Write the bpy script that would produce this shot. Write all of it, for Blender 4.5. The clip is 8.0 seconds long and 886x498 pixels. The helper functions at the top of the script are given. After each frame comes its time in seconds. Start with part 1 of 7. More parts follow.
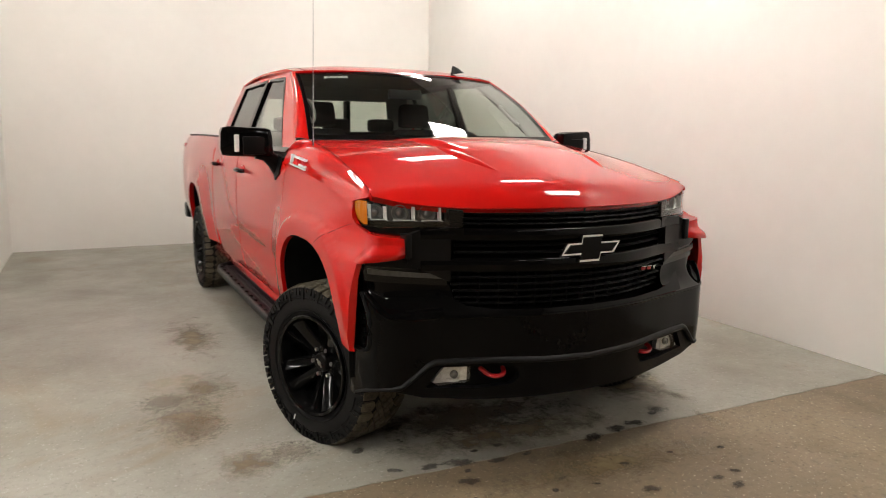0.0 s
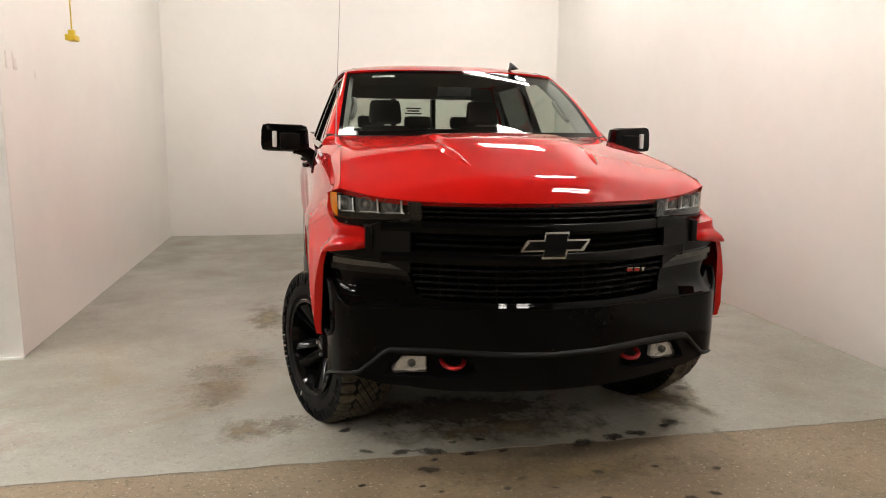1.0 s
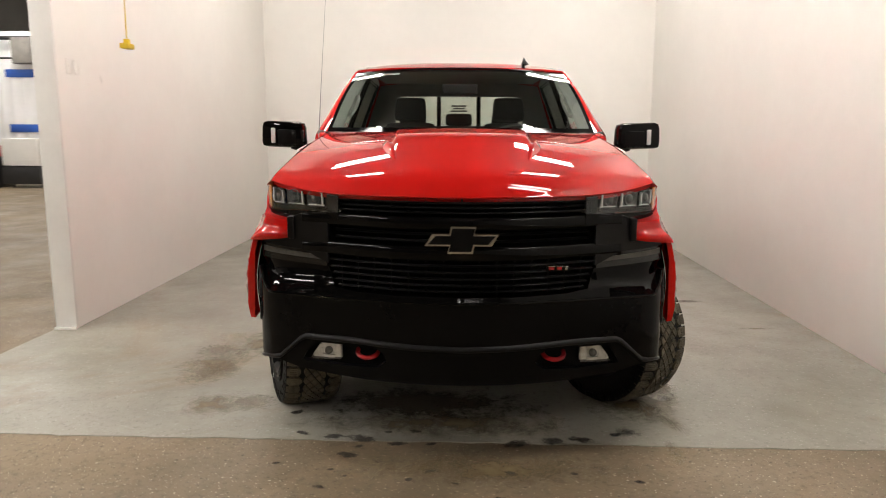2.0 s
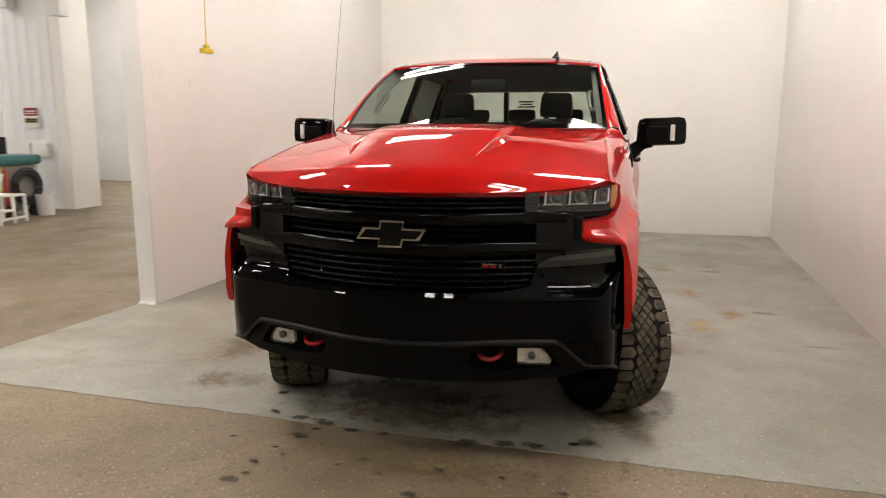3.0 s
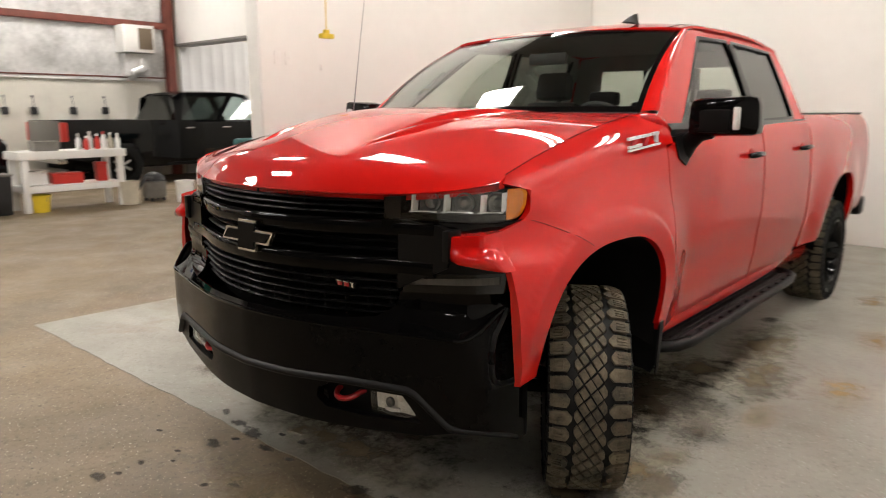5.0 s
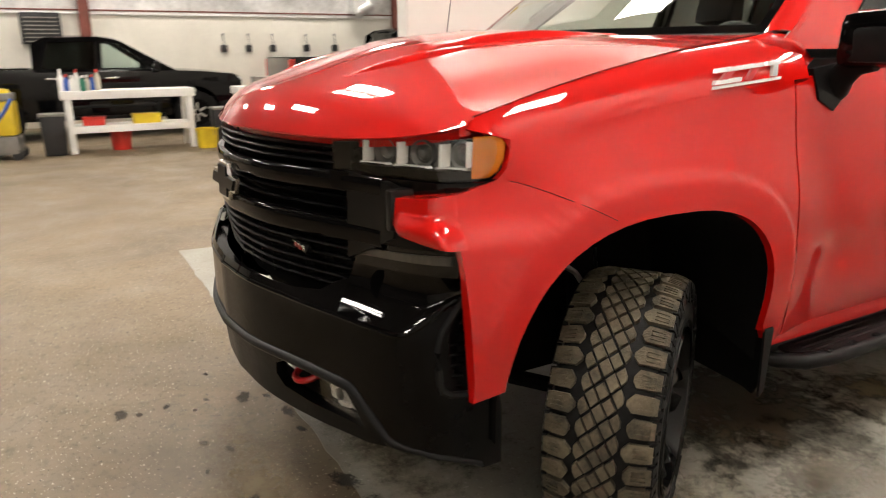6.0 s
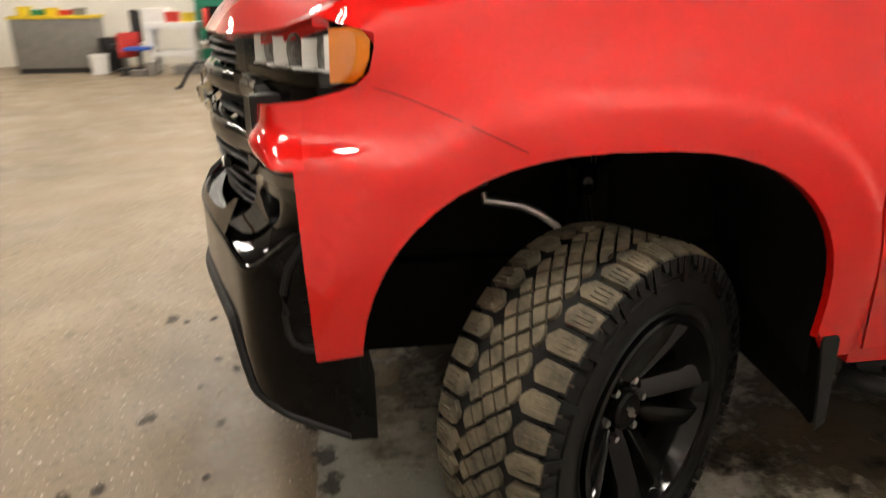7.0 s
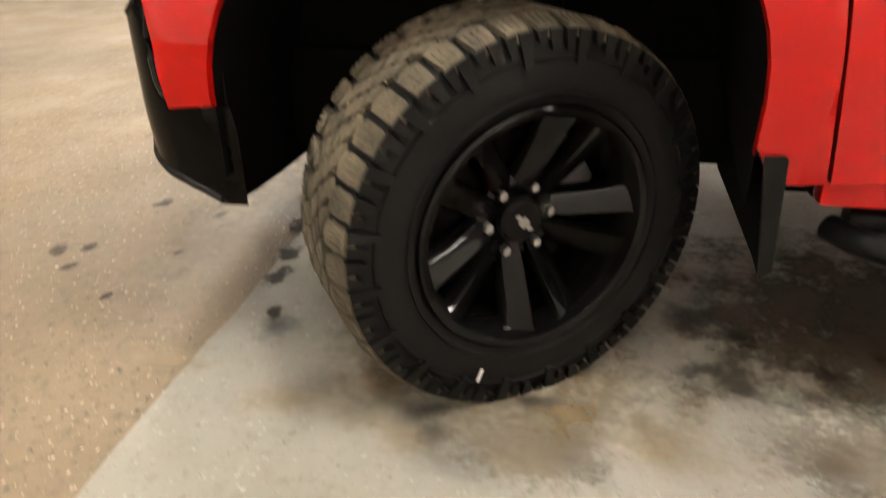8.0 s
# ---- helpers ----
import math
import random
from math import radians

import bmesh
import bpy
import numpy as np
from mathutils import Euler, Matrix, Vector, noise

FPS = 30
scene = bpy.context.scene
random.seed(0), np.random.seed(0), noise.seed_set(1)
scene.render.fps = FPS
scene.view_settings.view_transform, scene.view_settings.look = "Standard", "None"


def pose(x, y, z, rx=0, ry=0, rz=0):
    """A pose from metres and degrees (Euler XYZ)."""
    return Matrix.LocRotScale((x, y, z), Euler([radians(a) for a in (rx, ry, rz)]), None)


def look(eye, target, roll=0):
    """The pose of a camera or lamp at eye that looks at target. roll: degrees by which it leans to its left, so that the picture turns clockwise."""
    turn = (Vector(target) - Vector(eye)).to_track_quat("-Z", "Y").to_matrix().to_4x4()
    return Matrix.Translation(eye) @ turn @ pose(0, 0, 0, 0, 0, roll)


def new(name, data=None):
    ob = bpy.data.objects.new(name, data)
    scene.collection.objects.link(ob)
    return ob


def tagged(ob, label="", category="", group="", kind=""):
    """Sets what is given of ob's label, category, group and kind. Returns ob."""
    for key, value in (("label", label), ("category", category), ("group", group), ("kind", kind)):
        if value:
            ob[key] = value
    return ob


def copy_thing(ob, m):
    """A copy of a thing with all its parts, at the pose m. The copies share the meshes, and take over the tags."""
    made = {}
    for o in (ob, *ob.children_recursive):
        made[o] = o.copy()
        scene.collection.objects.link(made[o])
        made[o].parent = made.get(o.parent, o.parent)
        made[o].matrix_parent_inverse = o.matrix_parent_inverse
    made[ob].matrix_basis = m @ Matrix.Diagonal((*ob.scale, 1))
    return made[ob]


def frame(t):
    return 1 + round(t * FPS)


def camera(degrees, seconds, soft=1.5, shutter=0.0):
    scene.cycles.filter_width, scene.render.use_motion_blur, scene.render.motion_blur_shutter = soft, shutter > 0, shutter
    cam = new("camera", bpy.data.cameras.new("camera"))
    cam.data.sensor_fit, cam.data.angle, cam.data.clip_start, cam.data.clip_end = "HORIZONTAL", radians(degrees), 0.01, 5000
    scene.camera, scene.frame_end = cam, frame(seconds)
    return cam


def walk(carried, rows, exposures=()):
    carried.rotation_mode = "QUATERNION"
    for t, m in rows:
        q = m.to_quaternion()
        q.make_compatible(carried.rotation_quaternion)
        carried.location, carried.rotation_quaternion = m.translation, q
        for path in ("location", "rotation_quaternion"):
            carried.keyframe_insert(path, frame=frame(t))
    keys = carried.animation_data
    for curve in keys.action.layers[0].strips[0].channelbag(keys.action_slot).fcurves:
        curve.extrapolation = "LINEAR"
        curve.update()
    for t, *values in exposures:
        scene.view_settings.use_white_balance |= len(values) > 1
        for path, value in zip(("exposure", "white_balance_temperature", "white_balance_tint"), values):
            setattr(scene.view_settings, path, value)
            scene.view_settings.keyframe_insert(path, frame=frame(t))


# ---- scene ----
from mathutils.geometry import delaunay_2d_cdt
cam = camera(63.8, 8.0, 1.0, 0.5)
PATH = [
    (0, (-1.775, -3.567, 1.557), (-0.971, -1.918, 1.254), 0.8),
    (0.5, (-1.338, -3.755, 1.541), (-0.760, -2.014, 1.232), 0.7),
    (1, (-0.873, -3.944, 1.551), (-0.525, -2.144, 1.240), 0.6),
    (1.5, (-0.357, -4.033, 1.557), (-0.181, -2.209, 1.242), 0.4),
    (2, (0.198, -4.074, 1.535), (0.140, -2.242, 1.221), 0.3),
    (3.3, (1.514, -3.816, 1.521), (0.882, -2.097, 1.198), 0.1),
    (3.5, (1.669, -3.721, 1.496), (0.963, -2.031, 1.172), 0.2),
    (4, (2.045, -3.396, 1.519), (1.228, -1.760, 1.182), 0.1),
    (4.5, (2.331, -3.001, 1.514), (1.349, -1.458, 1.170), -0.1),
    (5, (2.462, -2.540, 1.508), (1.258, -1.166, 1.155), -0.1),
    (5.2, (2.508, -2.363, 1.505), (1.227, -1.069, 1.128), -0.1),
    (6.3, (2.546, -1.243, 1.420), (0.786, -0.468, 0.868), -0.6),
    (6.5, (2.525, -1.060, 1.390), (0.726, -0.379, 0.840), -0.6),
    (6.8, (2.505, -0.795, 1.344), (0.645, -0.349, 0.740), -0.6),
    (7, (2.493, -0.623, 1.310), (0.622, -0.382, 0.643), -0.6),
    (7.5, (2.456, -0.202, 1.187), (0.630, -0.342, 0.380), -0.85),
    (8, (2.447, 0.081, 1.012), (0.702, -0.260, 0.097), -0.5),
]
walk(cam, [(t, look(eye, target, roll)) for t, eye, target, roll in PATH], exposures=[(0, 0.06, 6500, 10), (5.2, 0.06, 6500, 10), (6.3, 0.40, 6850, 10), (7.0, 0.54, 6900, 10), (7.5, 0.68, 7000, 10), (8.0, 1.0, 6900, 10)])

# ---- world, exposure ----
world = bpy.data.worlds.new("world")
scene.world = world
world.use_nodes = True
world.node_tree.nodes["Background"].inputs[0].default_value = (0.9, 0.85, 0.78, 1)
world.node_tree.nodes["Background"].inputs[1].default_value = 0.02
scene.view_settings.exposure = 0.05


# ---- materials ----
def mat(name, color, rough=0.5, metal=0.0, coat=0.0, vary=0.0, scale=8.0, bump=0.0, bump_scale=60.0, spec=0.5,
        second=None, stretch=(1, 1, 1), rough_vary=0.0, emit=None, per_object=0.0):
    """A principled material with two scales of variation and fine relief."""
    m = bpy.data.materials.new(name)
    m.use_nodes = True
    nt = m.node_tree
    b = nt.nodes["Principled BSDF"]
    b.inputs["Base Color"].default_value = (*color, 1)
    b.inputs["Roughness"].default_value = rough
    b.inputs["Metallic"].default_value = metal
    b.inputs["Specular IOR Level"].default_value = spec
    b.inputs["Coat Weight"].default_value = coat
    b.inputs["Coat Roughness"].default_value = 0.012
    if emit:
        b.inputs["Emission Color"].default_value = (*emit[0], 1)
        b.inputs["Emission Strength"].default_value = emit[1]
    tc = nt.nodes.new("ShaderNodeTexCoord")
    mp = nt.nodes.new("ShaderNodeMapping")
    mp.inputs["Scale"].default_value = stretch
    nt.links.new(tc.outputs["Object"], mp.inputs[0])

    def tex(sc, detail=4.0, rg=0.6):
        n = nt.nodes.new("ShaderNodeTexNoise")
        n.inputs["Scale"].default_value, n.inputs["Detail"].default_value, n.inputs["Roughness"].default_value = sc, detail, rg
        nt.links.new(mp.outputs[0], n.inputs["Vector"])
        return n.outputs["Fac"]
    if vary or second:
        a, c = tex(scale), tex(scale * 9)
        mx = nt.nodes.new("ShaderNodeMath")
        mx.operation = "MULTIPLY_ADD"
        nt.links.new(c, mx.inputs[0])
        mx.inputs[1].default_value = 0.35
        nt.links.new(a, mx.inputs[2])
        ramp = nt.nodes.new("ShaderNodeValToRGB")
        dark = second or tuple(c_ * (1 - vary) for c_ in color)
        lite = color if second else tuple(min(1, c_ * (1 + vary * 0.5)) for c_ in color)
        ramp.color_ramp.elements[0].position, ramp.color_ramp.elements[0].color = 0.45, (*dark, 1)
        ramp.color_ramp.elements[1].position, ramp.color_ramp.elements[1].color = 0.85, (*lite, 1)
        nt.links.new(mx.outputs[0], ramp.inputs[0])
        out = ramp.outputs[0]
        if per_object:
            oi = nt.nodes.new("ShaderNodeObjectInfo")
            hsv = nt.nodes.new("ShaderNodeHueSaturation")
            mr = nt.nodes.new("ShaderNodeMapRange")
            mr.inputs[3].default_value, mr.inputs[4].default_value = 1 - per_object, 1 + per_object
            nt.links.new(oi.outputs["Random"], mr.inputs[0])
            nt.links.new(mr.outputs[0], hsv.inputs["Value"])
            nt.links.new(out, hsv.inputs["Color"])
            out = hsv.outputs[0]
        nt.links.new(out, b.inputs["Base Color"])
    if rough_vary:
        mr = nt.nodes.new("ShaderNodeMapRange")
        mr.inputs[3].default_value, mr.inputs[4].default_value = max(0.02, rough - rough_vary), min(1, rough + rough_vary)
        nt.links.new(tex(scale * 2), mr.inputs[0])
        nt.links.new(mr.outputs[0], b.inputs["Roughness"])
    if bump:
        bp = nt.nodes.new("ShaderNodeBump")
        bp.inputs["Strength"].default_value, bp.inputs["Distance"].default_value = bump, 0.01
        nt.links.new(tex(bump_scale, 3.0), bp.inputs["Height"])
        nt.links.new(bp.outputs[0], b.inputs["Normal"])
    return m


def glass(name, tint, rough=0.0, mix=0.5):
    """Thin tinted glass: clear film that darkens what is behind it, with a mirror gloss."""
    m = bpy.data.materials.new(name)
    m.use_nodes = True
    nt = m.node_tree
    nt.nodes.remove(nt.nodes["Principled BSDF"])
    tr, gl, mx, lw, pw, ma = (nt.nodes.new(k) for k in ("ShaderNodeBsdfTransparent", "ShaderNodeBsdfGlossy", "ShaderNodeMixShader", "ShaderNodeLayerWeight", "ShaderNodeMath", "ShaderNodeMath"))
    tr.inputs[0].default_value = (*tint, 1)
    gl.inputs["Roughness"].default_value = rough
    gl.inputs["Color"].default_value = (0.95, 0.97, 0.96, 1)
    lw.inputs["Blend"].default_value = 0.5
    pw.operation, ma.operation = "POWER", "MULTIPLY_ADD"
    pw.inputs[1].default_value, ma.inputs[1].default_value, ma.inputs[2].default_value = 5.0, 0.90, 0.06
    nt.links.new(lw.outputs["Facing"], pw.inputs[0])
    nt.links.new(pw.outputs[0], ma.inputs[0])
    nt.links.new(ma.outputs[0], mx.inputs[0])
    nt.links.new(tr.outputs[0], mx.inputs[1])
    nt.links.new(gl.outputs[0], mx.inputs[2])
    nt.links.new(mx.outputs[0], nt.nodes["Material Output"].inputs[0])
    return m


RED = mat("red_paint", (0.49, 0.005, 0.0035), 0.45, coat=1.0, spec=0.02, vary=0.012, scale=3.0)
GLOSS = mat("gloss_black", (0.0025, 0.0023, 0.0023), 0.04, spec=0.15, vary=0.2, rough_vary=0.03)
NOSEP = mat("dark_nose_plastic", (0.0055, 0.0050, 0.0046), 0.34, spec=0.20, vary=0.2, scale=4, rough_vary=0.06)
SATIN = mat("satin_black_plastic", (0.006, 0.0057, 0.0056), 0.36, spec=0.09, vary=0.25, scale=6, bump=0.08, bump_scale=400, rough_vary=0.08)
MATTE = mat("matte_black_plastic", (0.008, 0.0076, 0.0074), 0.65, spec=0.1, vary=0.3, scale=5, bump=0.15, bump_scale=300)
DARK = mat("dark_underbody", (0.005, 0.0047, 0.0044), 0.8, spec=0.06, vary=0.4)
RUBBER = mat("tyre_rubber", (0.0075, 0.0073, 0.0071), 0.62, spec=0.16, vary=0.3, scale=10, bump=0.12, bump_scale=160, rough_vary=0.1)
TREAD = mat("dusty_tread_rubber", (0.135, 0.112, 0.072), 0.85, second=(0.030, 0.026, 0.018), scale=11, bump=0.4, bump_scale=220)
RIM = mat("gloss_black_alloy", (0.003, 0.003, 0.003), 0.11, spec=0.22, vary=0.2, rough_vary=0.06)
CHROME = mat("chrome", (0.75, 0.75, 0.74), 0.12, metal=1.0, vary=0.1)
SILVER = mat("brushed_silver", (0.5, 0.5, 0.49), 0.3, metal=1.0, vary=0.15, scale=30)
STEEL = mat("dull_steel", (0.28, 0.28, 0.28), 0.45, metal=0.9, vary=0.3, scale=20)
HOOKRED = mat("red_hook_paint", (0.45, 0.01, 0.015), 0.3, coat=0.5, vary=0.1)
AMBER = mat("amber_lens", (0.60, 0.17, 0.003), 0.2, coat=0.35, spec=0.3, vary=0.1)
LAMPGREY = mat("smoked_lamp_housing", (0.006, 0.0055, 0.005), 0.16, spec=0.45, coat=0.1, vary=0.2)
LAMPWHITE = mat("lamp_light_guide", (0.72, 0.73, 0.71), 0.2, coat=0.6, vary=0.08)
FASCIA = mat("textured_fascia_plastic", (0.0035, 0.0035, 0.0037), 0.34, spec=0.10, vary=0.25, scale=6, bump=0.1, bump_scale=400, rough_vary=0.08)
BUMPERP = mat("satin_black_bumper_plastic", (0.003, 0.0029, 0.0029), 0.13, spec=0.09, vary=0.2, scale=6, rough_vary=0.05)
BROW = mat("light_textured_plastic", (0.007, 0.007, 0.0073), 0.42, spec=0.18, vary=0.2, scale=6, bump=0.1, bump_scale=400)
BADGE = mat("bright_badge_silver", (0.78, 0.78, 0.77), 0.35, metal=0.35, vary=0.1)
FOGREF = mat("fog_lamp_reflector", (0.92, 0.92, 0.89), 0.18, metal=0.25, vary=0.2, scale=60, bump=0.5, bump_scale=50)
REFLECTOR = mat("lamp_reflector", (0.15, 0.15, 0.145), 0.35, metal=0.5, vary=0.2, scale=60)
BOWL = mat("frosted_lamp_bowl", (0.085, 0.085, 0.082), 0.45, metal=0.0, spec=0.4, vary=0.2, scale=30)
LENS = glass("clear_lens", (0.9, 0.91, 0.9))
WINDSCREEN = glass("windscreen_glass", (0.66, 0.72, 0.67))
SIDEGLASS = glass("side_window_glass", (0.72, 0.77, 0.72))
PRIVACY = glass("privacy_glass", (0.12, 0.13, 0.12))
SEAT = mat("black_cloth", (0.02, 0.02, 0.021), 0.9, vary=0.3, bump=0.3, bump_scale=500)
TRIM = mat("grey_cabin_trim", (0.26, 0.26, 0.245), 0.7, vary=0.1)
PILLAR = mat("pale_grey_pillar_plastic", (0.40, 0.41, 0.385), 0.6, vary=0.06, bump=0.08, bump_scale=300)
LAMPSTRIP = mat("smoked_light_strip", (0.070, 0.066, 0.058), 0.3, spec=0.4, vary=0.3, scale=60, stretch=(1, 1, 0.1))
BOARD = mat("brown_black_step_plate", (0.020, 0.012, 0.013), 0.35, spec=0.4, vary=0.3, scale=14, bump=0.2, bump_scale=120)
DASH = mat("soft_dash_plastic", (0.016, 0.016, 0.017), 0.6, vary=0.2, bump=0.1, bump_scale=400)
WHITEP = mat("white_paper", (0.8, 0.8, 0.78), 0.7, vary=0.05)


# ---- mesh helpers ----
def finish(bm, name, material, smooth=40):
    bmesh.ops.recalc_face_normals(bm, faces=bm.faces)
    me = bpy.data.meshes.new(name)
    bm.to_mesh(me)
    bm.free()
    for p in me.polygons:
        p.use_smooth = True
    me.set_sharp_from_angle(angle=radians(smooth))
    if material:
        me.materials.append(material)
    return me


def part(name, bm, material, parent, label="", smooth=40):
    """Link a bmesh as one mesh object under a thing or a part."""
    ob = new(name, finish(bm, name, material, smooth))
    ob.parent = parent
    if label:
        ob["label"] = label
    return ob


def thing(name, m, label, category, group="", kind=""):
    ob = new(name)
    ob.empty_display_size = 0.1
    ob.matrix_basis = m
    return tagged(ob, label, category, group, kind)


def solid(name, bm, material, label, category="", kind="", group="", smooth=40, m=None):
    ob = new(name, finish(bm, name, material, smooth))
    if m is not None:
        ob.matrix_basis = m
    return tagged(ob, label, category, group, kind)


def add_box(bm, lo, hi, bevel=0.0, m=None, taper=1.0):
    """A bevelled box between two corners; taper shrinks its top."""
    lo, hi = Vector(lo), Vector(hi)
    c, s = (lo + hi) / 2, hi - lo
    r = bmesh.ops.create_cube(bm, size=1)
    vs = r["verts"]
    for v in vs:
        k = taper if v.co.z > 0 else 1.0
        v.co = Vector((v.co.x * s.x * k, v.co.y * s.y * k, v.co.z * s.z)) + c
    if bevel:
        es = list({e for v in vs for e in v.link_edges})
        vs = bmesh.ops.bevel(bm, geom=es, offset=bevel, segments=2, affect="EDGES", profile=0.6)["verts"]
        vs = list({v for v in vs})
    if m is not None:
        bmesh.ops.transform(bm, matrix=m, verts=[v for v in vs if v.is_valid])
    return vs


def box_bm(lo, hi, bevel=0.0, m=None, taper=1.0):
    bm = bmesh.new()
    add_box(bm, lo, hi, bevel, None, taper)
    if m is not None:
        bm.transform(m)
    return bm


def revolve(bm, profile, n=48, axis="x", m=None, close=False):
    """Turn a profile of (along, radius) about an axis."""
    rings = []
    for i in range(n):
        a = 2 * math.pi * i / n
        ring = []
        for u, r in profile:
            p = {"x": (u, r * math.cos(a), r * math.sin(a)), "z": (r * math.cos(a), r * math.sin(a), u), "y": (r * math.cos(a), u, r * math.sin(a))}[axis]
            p = Vector(p)
            ring.append(bm.verts.new(m @ p if m is not None else p))
        rings.append(ring)
    for i in range(n):
        a, b = rings[i], rings[(i + 1) % n]
        k = len(profile)
        for j in range(k if close else k - 1):
            bm.faces.new((a[j], a[(j + 1) % k], b[(j + 1) % k], b[j]))
    if not close:
        for j in (0, -1):
            if profile[j][1] > 1e-4:
                try:
                    bm.faces.new([r[j] for r in rings])
                except ValueError:
                    pass
    return bm


def sweep(bm, pts, r, n=8, closed=False, flat=1.0):
    """A round tube along points; flat squashes it upwards."""
    pts = [Vector(p) for p in pts]
    rings = []
    k = len(pts)
    for i, p in enumerate(pts):
        a = pts[(i - 1) % k] if closed or i else pts[i]
        b = pts[(i + 1) % k] if closed or i < k - 1 else pts[i]
        d = (b - a).normalized()
        u = d.cross(Vector((0, 0, 1)))
        if u.length < 1e-3:
            u = d.cross(Vector((0, 1, 0)))
        u.normalize()
        w = u.cross(d)
        rr = r[i] if isinstance(r, (list, tuple)) else r
        rings.append([bm.verts.new(p + rr * (math.cos(t) * u + flat * math.sin(t) * w)) for t in (2 * math.pi * j / n for j in range(n))])
    for i in range(k if closed else k - 1):
        a, b = rings[i], rings[(i + 1) % k]
        for j in range(n):
            bm.faces.new((a[j], a[(j + 1) % n], b[(j + 1) % n], b[j]))
    if not closed:
        bm.faces.new(rings[0])
        bm.faces.new(rings[-1])
    return bm


def grid(bm, fn, nu, nv):
    """A sheet fn(u, v) with u, v from 0 to 1."""
    vs = [[bm.verts.new(fn(i / nu, j / nv)) for j in range(nv + 1)] for i in range(nu + 1)]
    for i in range(nu):
        for j in range(nv):
            bm.faces.new((vs[i][j], vs[i + 1][j], vs[i + 1][j + 1], vs[i][j + 1]))
    return bm


def thicken(bm, d):
    """Give a sheet a border that goes back by the vector d."""
    d = Vector(d)
    edges = [e for e in bm.edges if e.is_boundary]
    new_v = {}
    for e in edges:
        for v in e.verts:
            if v not in new_v:
                new_v[v] = bm.verts.new(v.co + d)
    for e in edges:
        a, b = e.verts
        bm.faces.new((a, b, new_v[b], new_v[a]))
    return bm


def inside(p, poly):
    c, j = False, len(poly) - 1
    for i in range(len(poly)):
        (x1, y1), (x2, y2) = poly[i], poly[j]
        if (y1 > p[1]) != (y2 > p[1]) and p[0] < (x2 - x1) * (p[1] - y1) / (y2 - y1) + x1:
            c = not c
        j = i
    return c


def dense(poly, step):
    out = []
    for (a, b), (c, d) in zip(poly, poly[1:] + poly[:1]):
        k = max(1, int(math.ceil(math.hypot(c - a, d - b) / step)))
        out += [(a + (c - a) * i / k, b + (d - b) * i / k) for i in range(k)]
    return out


def panel(outline, fn, step=0.05, holes=(), back=None, bm=None):
    """A sheet cut to an outline (and holes) in two coordinates, bent onto the surface fn(u, v)."""
    bm = bm or bmesh.new()
    loops = [dense(list(outline), step)] + [dense(list(h), step) for h in holes]
    pts, edges = [], []
    for lp in loops:
        k = len(pts)
        pts += lp
        edges += [(k + i, k + (i + 1) % len(lp)) for i in range(len(lp))]
    us, vs = [p[0] for p in loops[0]], [p[1] for p in loops[0]]
    border = np.array(pts)
    nu, nv = int((max(us) - min(us)) / step), int((max(vs) - min(vs)) / step)
    for i in range(1, nu + 1):
        for j in range(1, nv + 1):
            p = (min(us) + i * step, min(vs) + j * step)
            if inside(p, loops[0]) and not any(inside(p, h) for h in loops[1:]):
                if np.min(np.hypot(border[:, 0] - p[0], border[:, 1] - p[1])) > 0.5 * step:
                    pts.append(p)
    co, _, tris, *_ = delaunay_2d_cdt([Vector(p) for p in pts], edges, [], 0, 1e-6)
    made = [bm.verts.new(fn(p[0], p[1])) for p in co]
    for t in tris:
        c = (sum(co[i][0] for i in t) / 3, sum(co[i][1] for i in t) / 3)
        if inside(c, loops[0]) and not any(inside(c, h) for h in loops[1:]):
            bm.faces.new([made[i] for i in t])
    for v in [v for v in made if not v.link_faces]:
        bm.verts.remove(v)
    if back is not None:
        thicken(bm, back)
    return bm


def spline(pts):
    """A smooth curve through a few (x, y) points."""
    xs, ys = [p[0] for p in pts], [p[1] for p in pts]
    n = len(xs)
    sl = [(ys[i + 1] - ys[i]) / (xs[i + 1] - xs[i]) for i in range(n - 1)]
    tg = [sl[0]] + [(sl[i - 1] + sl[i]) / 2 for i in range(1, n - 1)] + [sl[-1]]

    def f(x):
        if x <= xs[0]:
            return ys[0] + tg[0] * (x - xs[0])
        if x >= xs[-1]:
            return ys[-1] + tg[-1] * (x - xs[-1])
        i = max(k for k in range(n - 1) if xs[k] <= x)
        h = xs[i + 1] - xs[i]
        t = (x - xs[i]) / h
        return (2 * t ** 3 - 3 * t ** 2 + 1) * ys[i] + (t ** 3 - 2 * t ** 2 + t) * h * tg[i] + (3 * t ** 2 - 2 * t ** 3) * ys[i + 1] + (t ** 3 - t ** 2) * h * tg[i + 1]
    return f


def step01(a, b, x):
    t = min(1, max(0, (x - a) / (b - a)))
    return t * t * (3 - 2 * t)


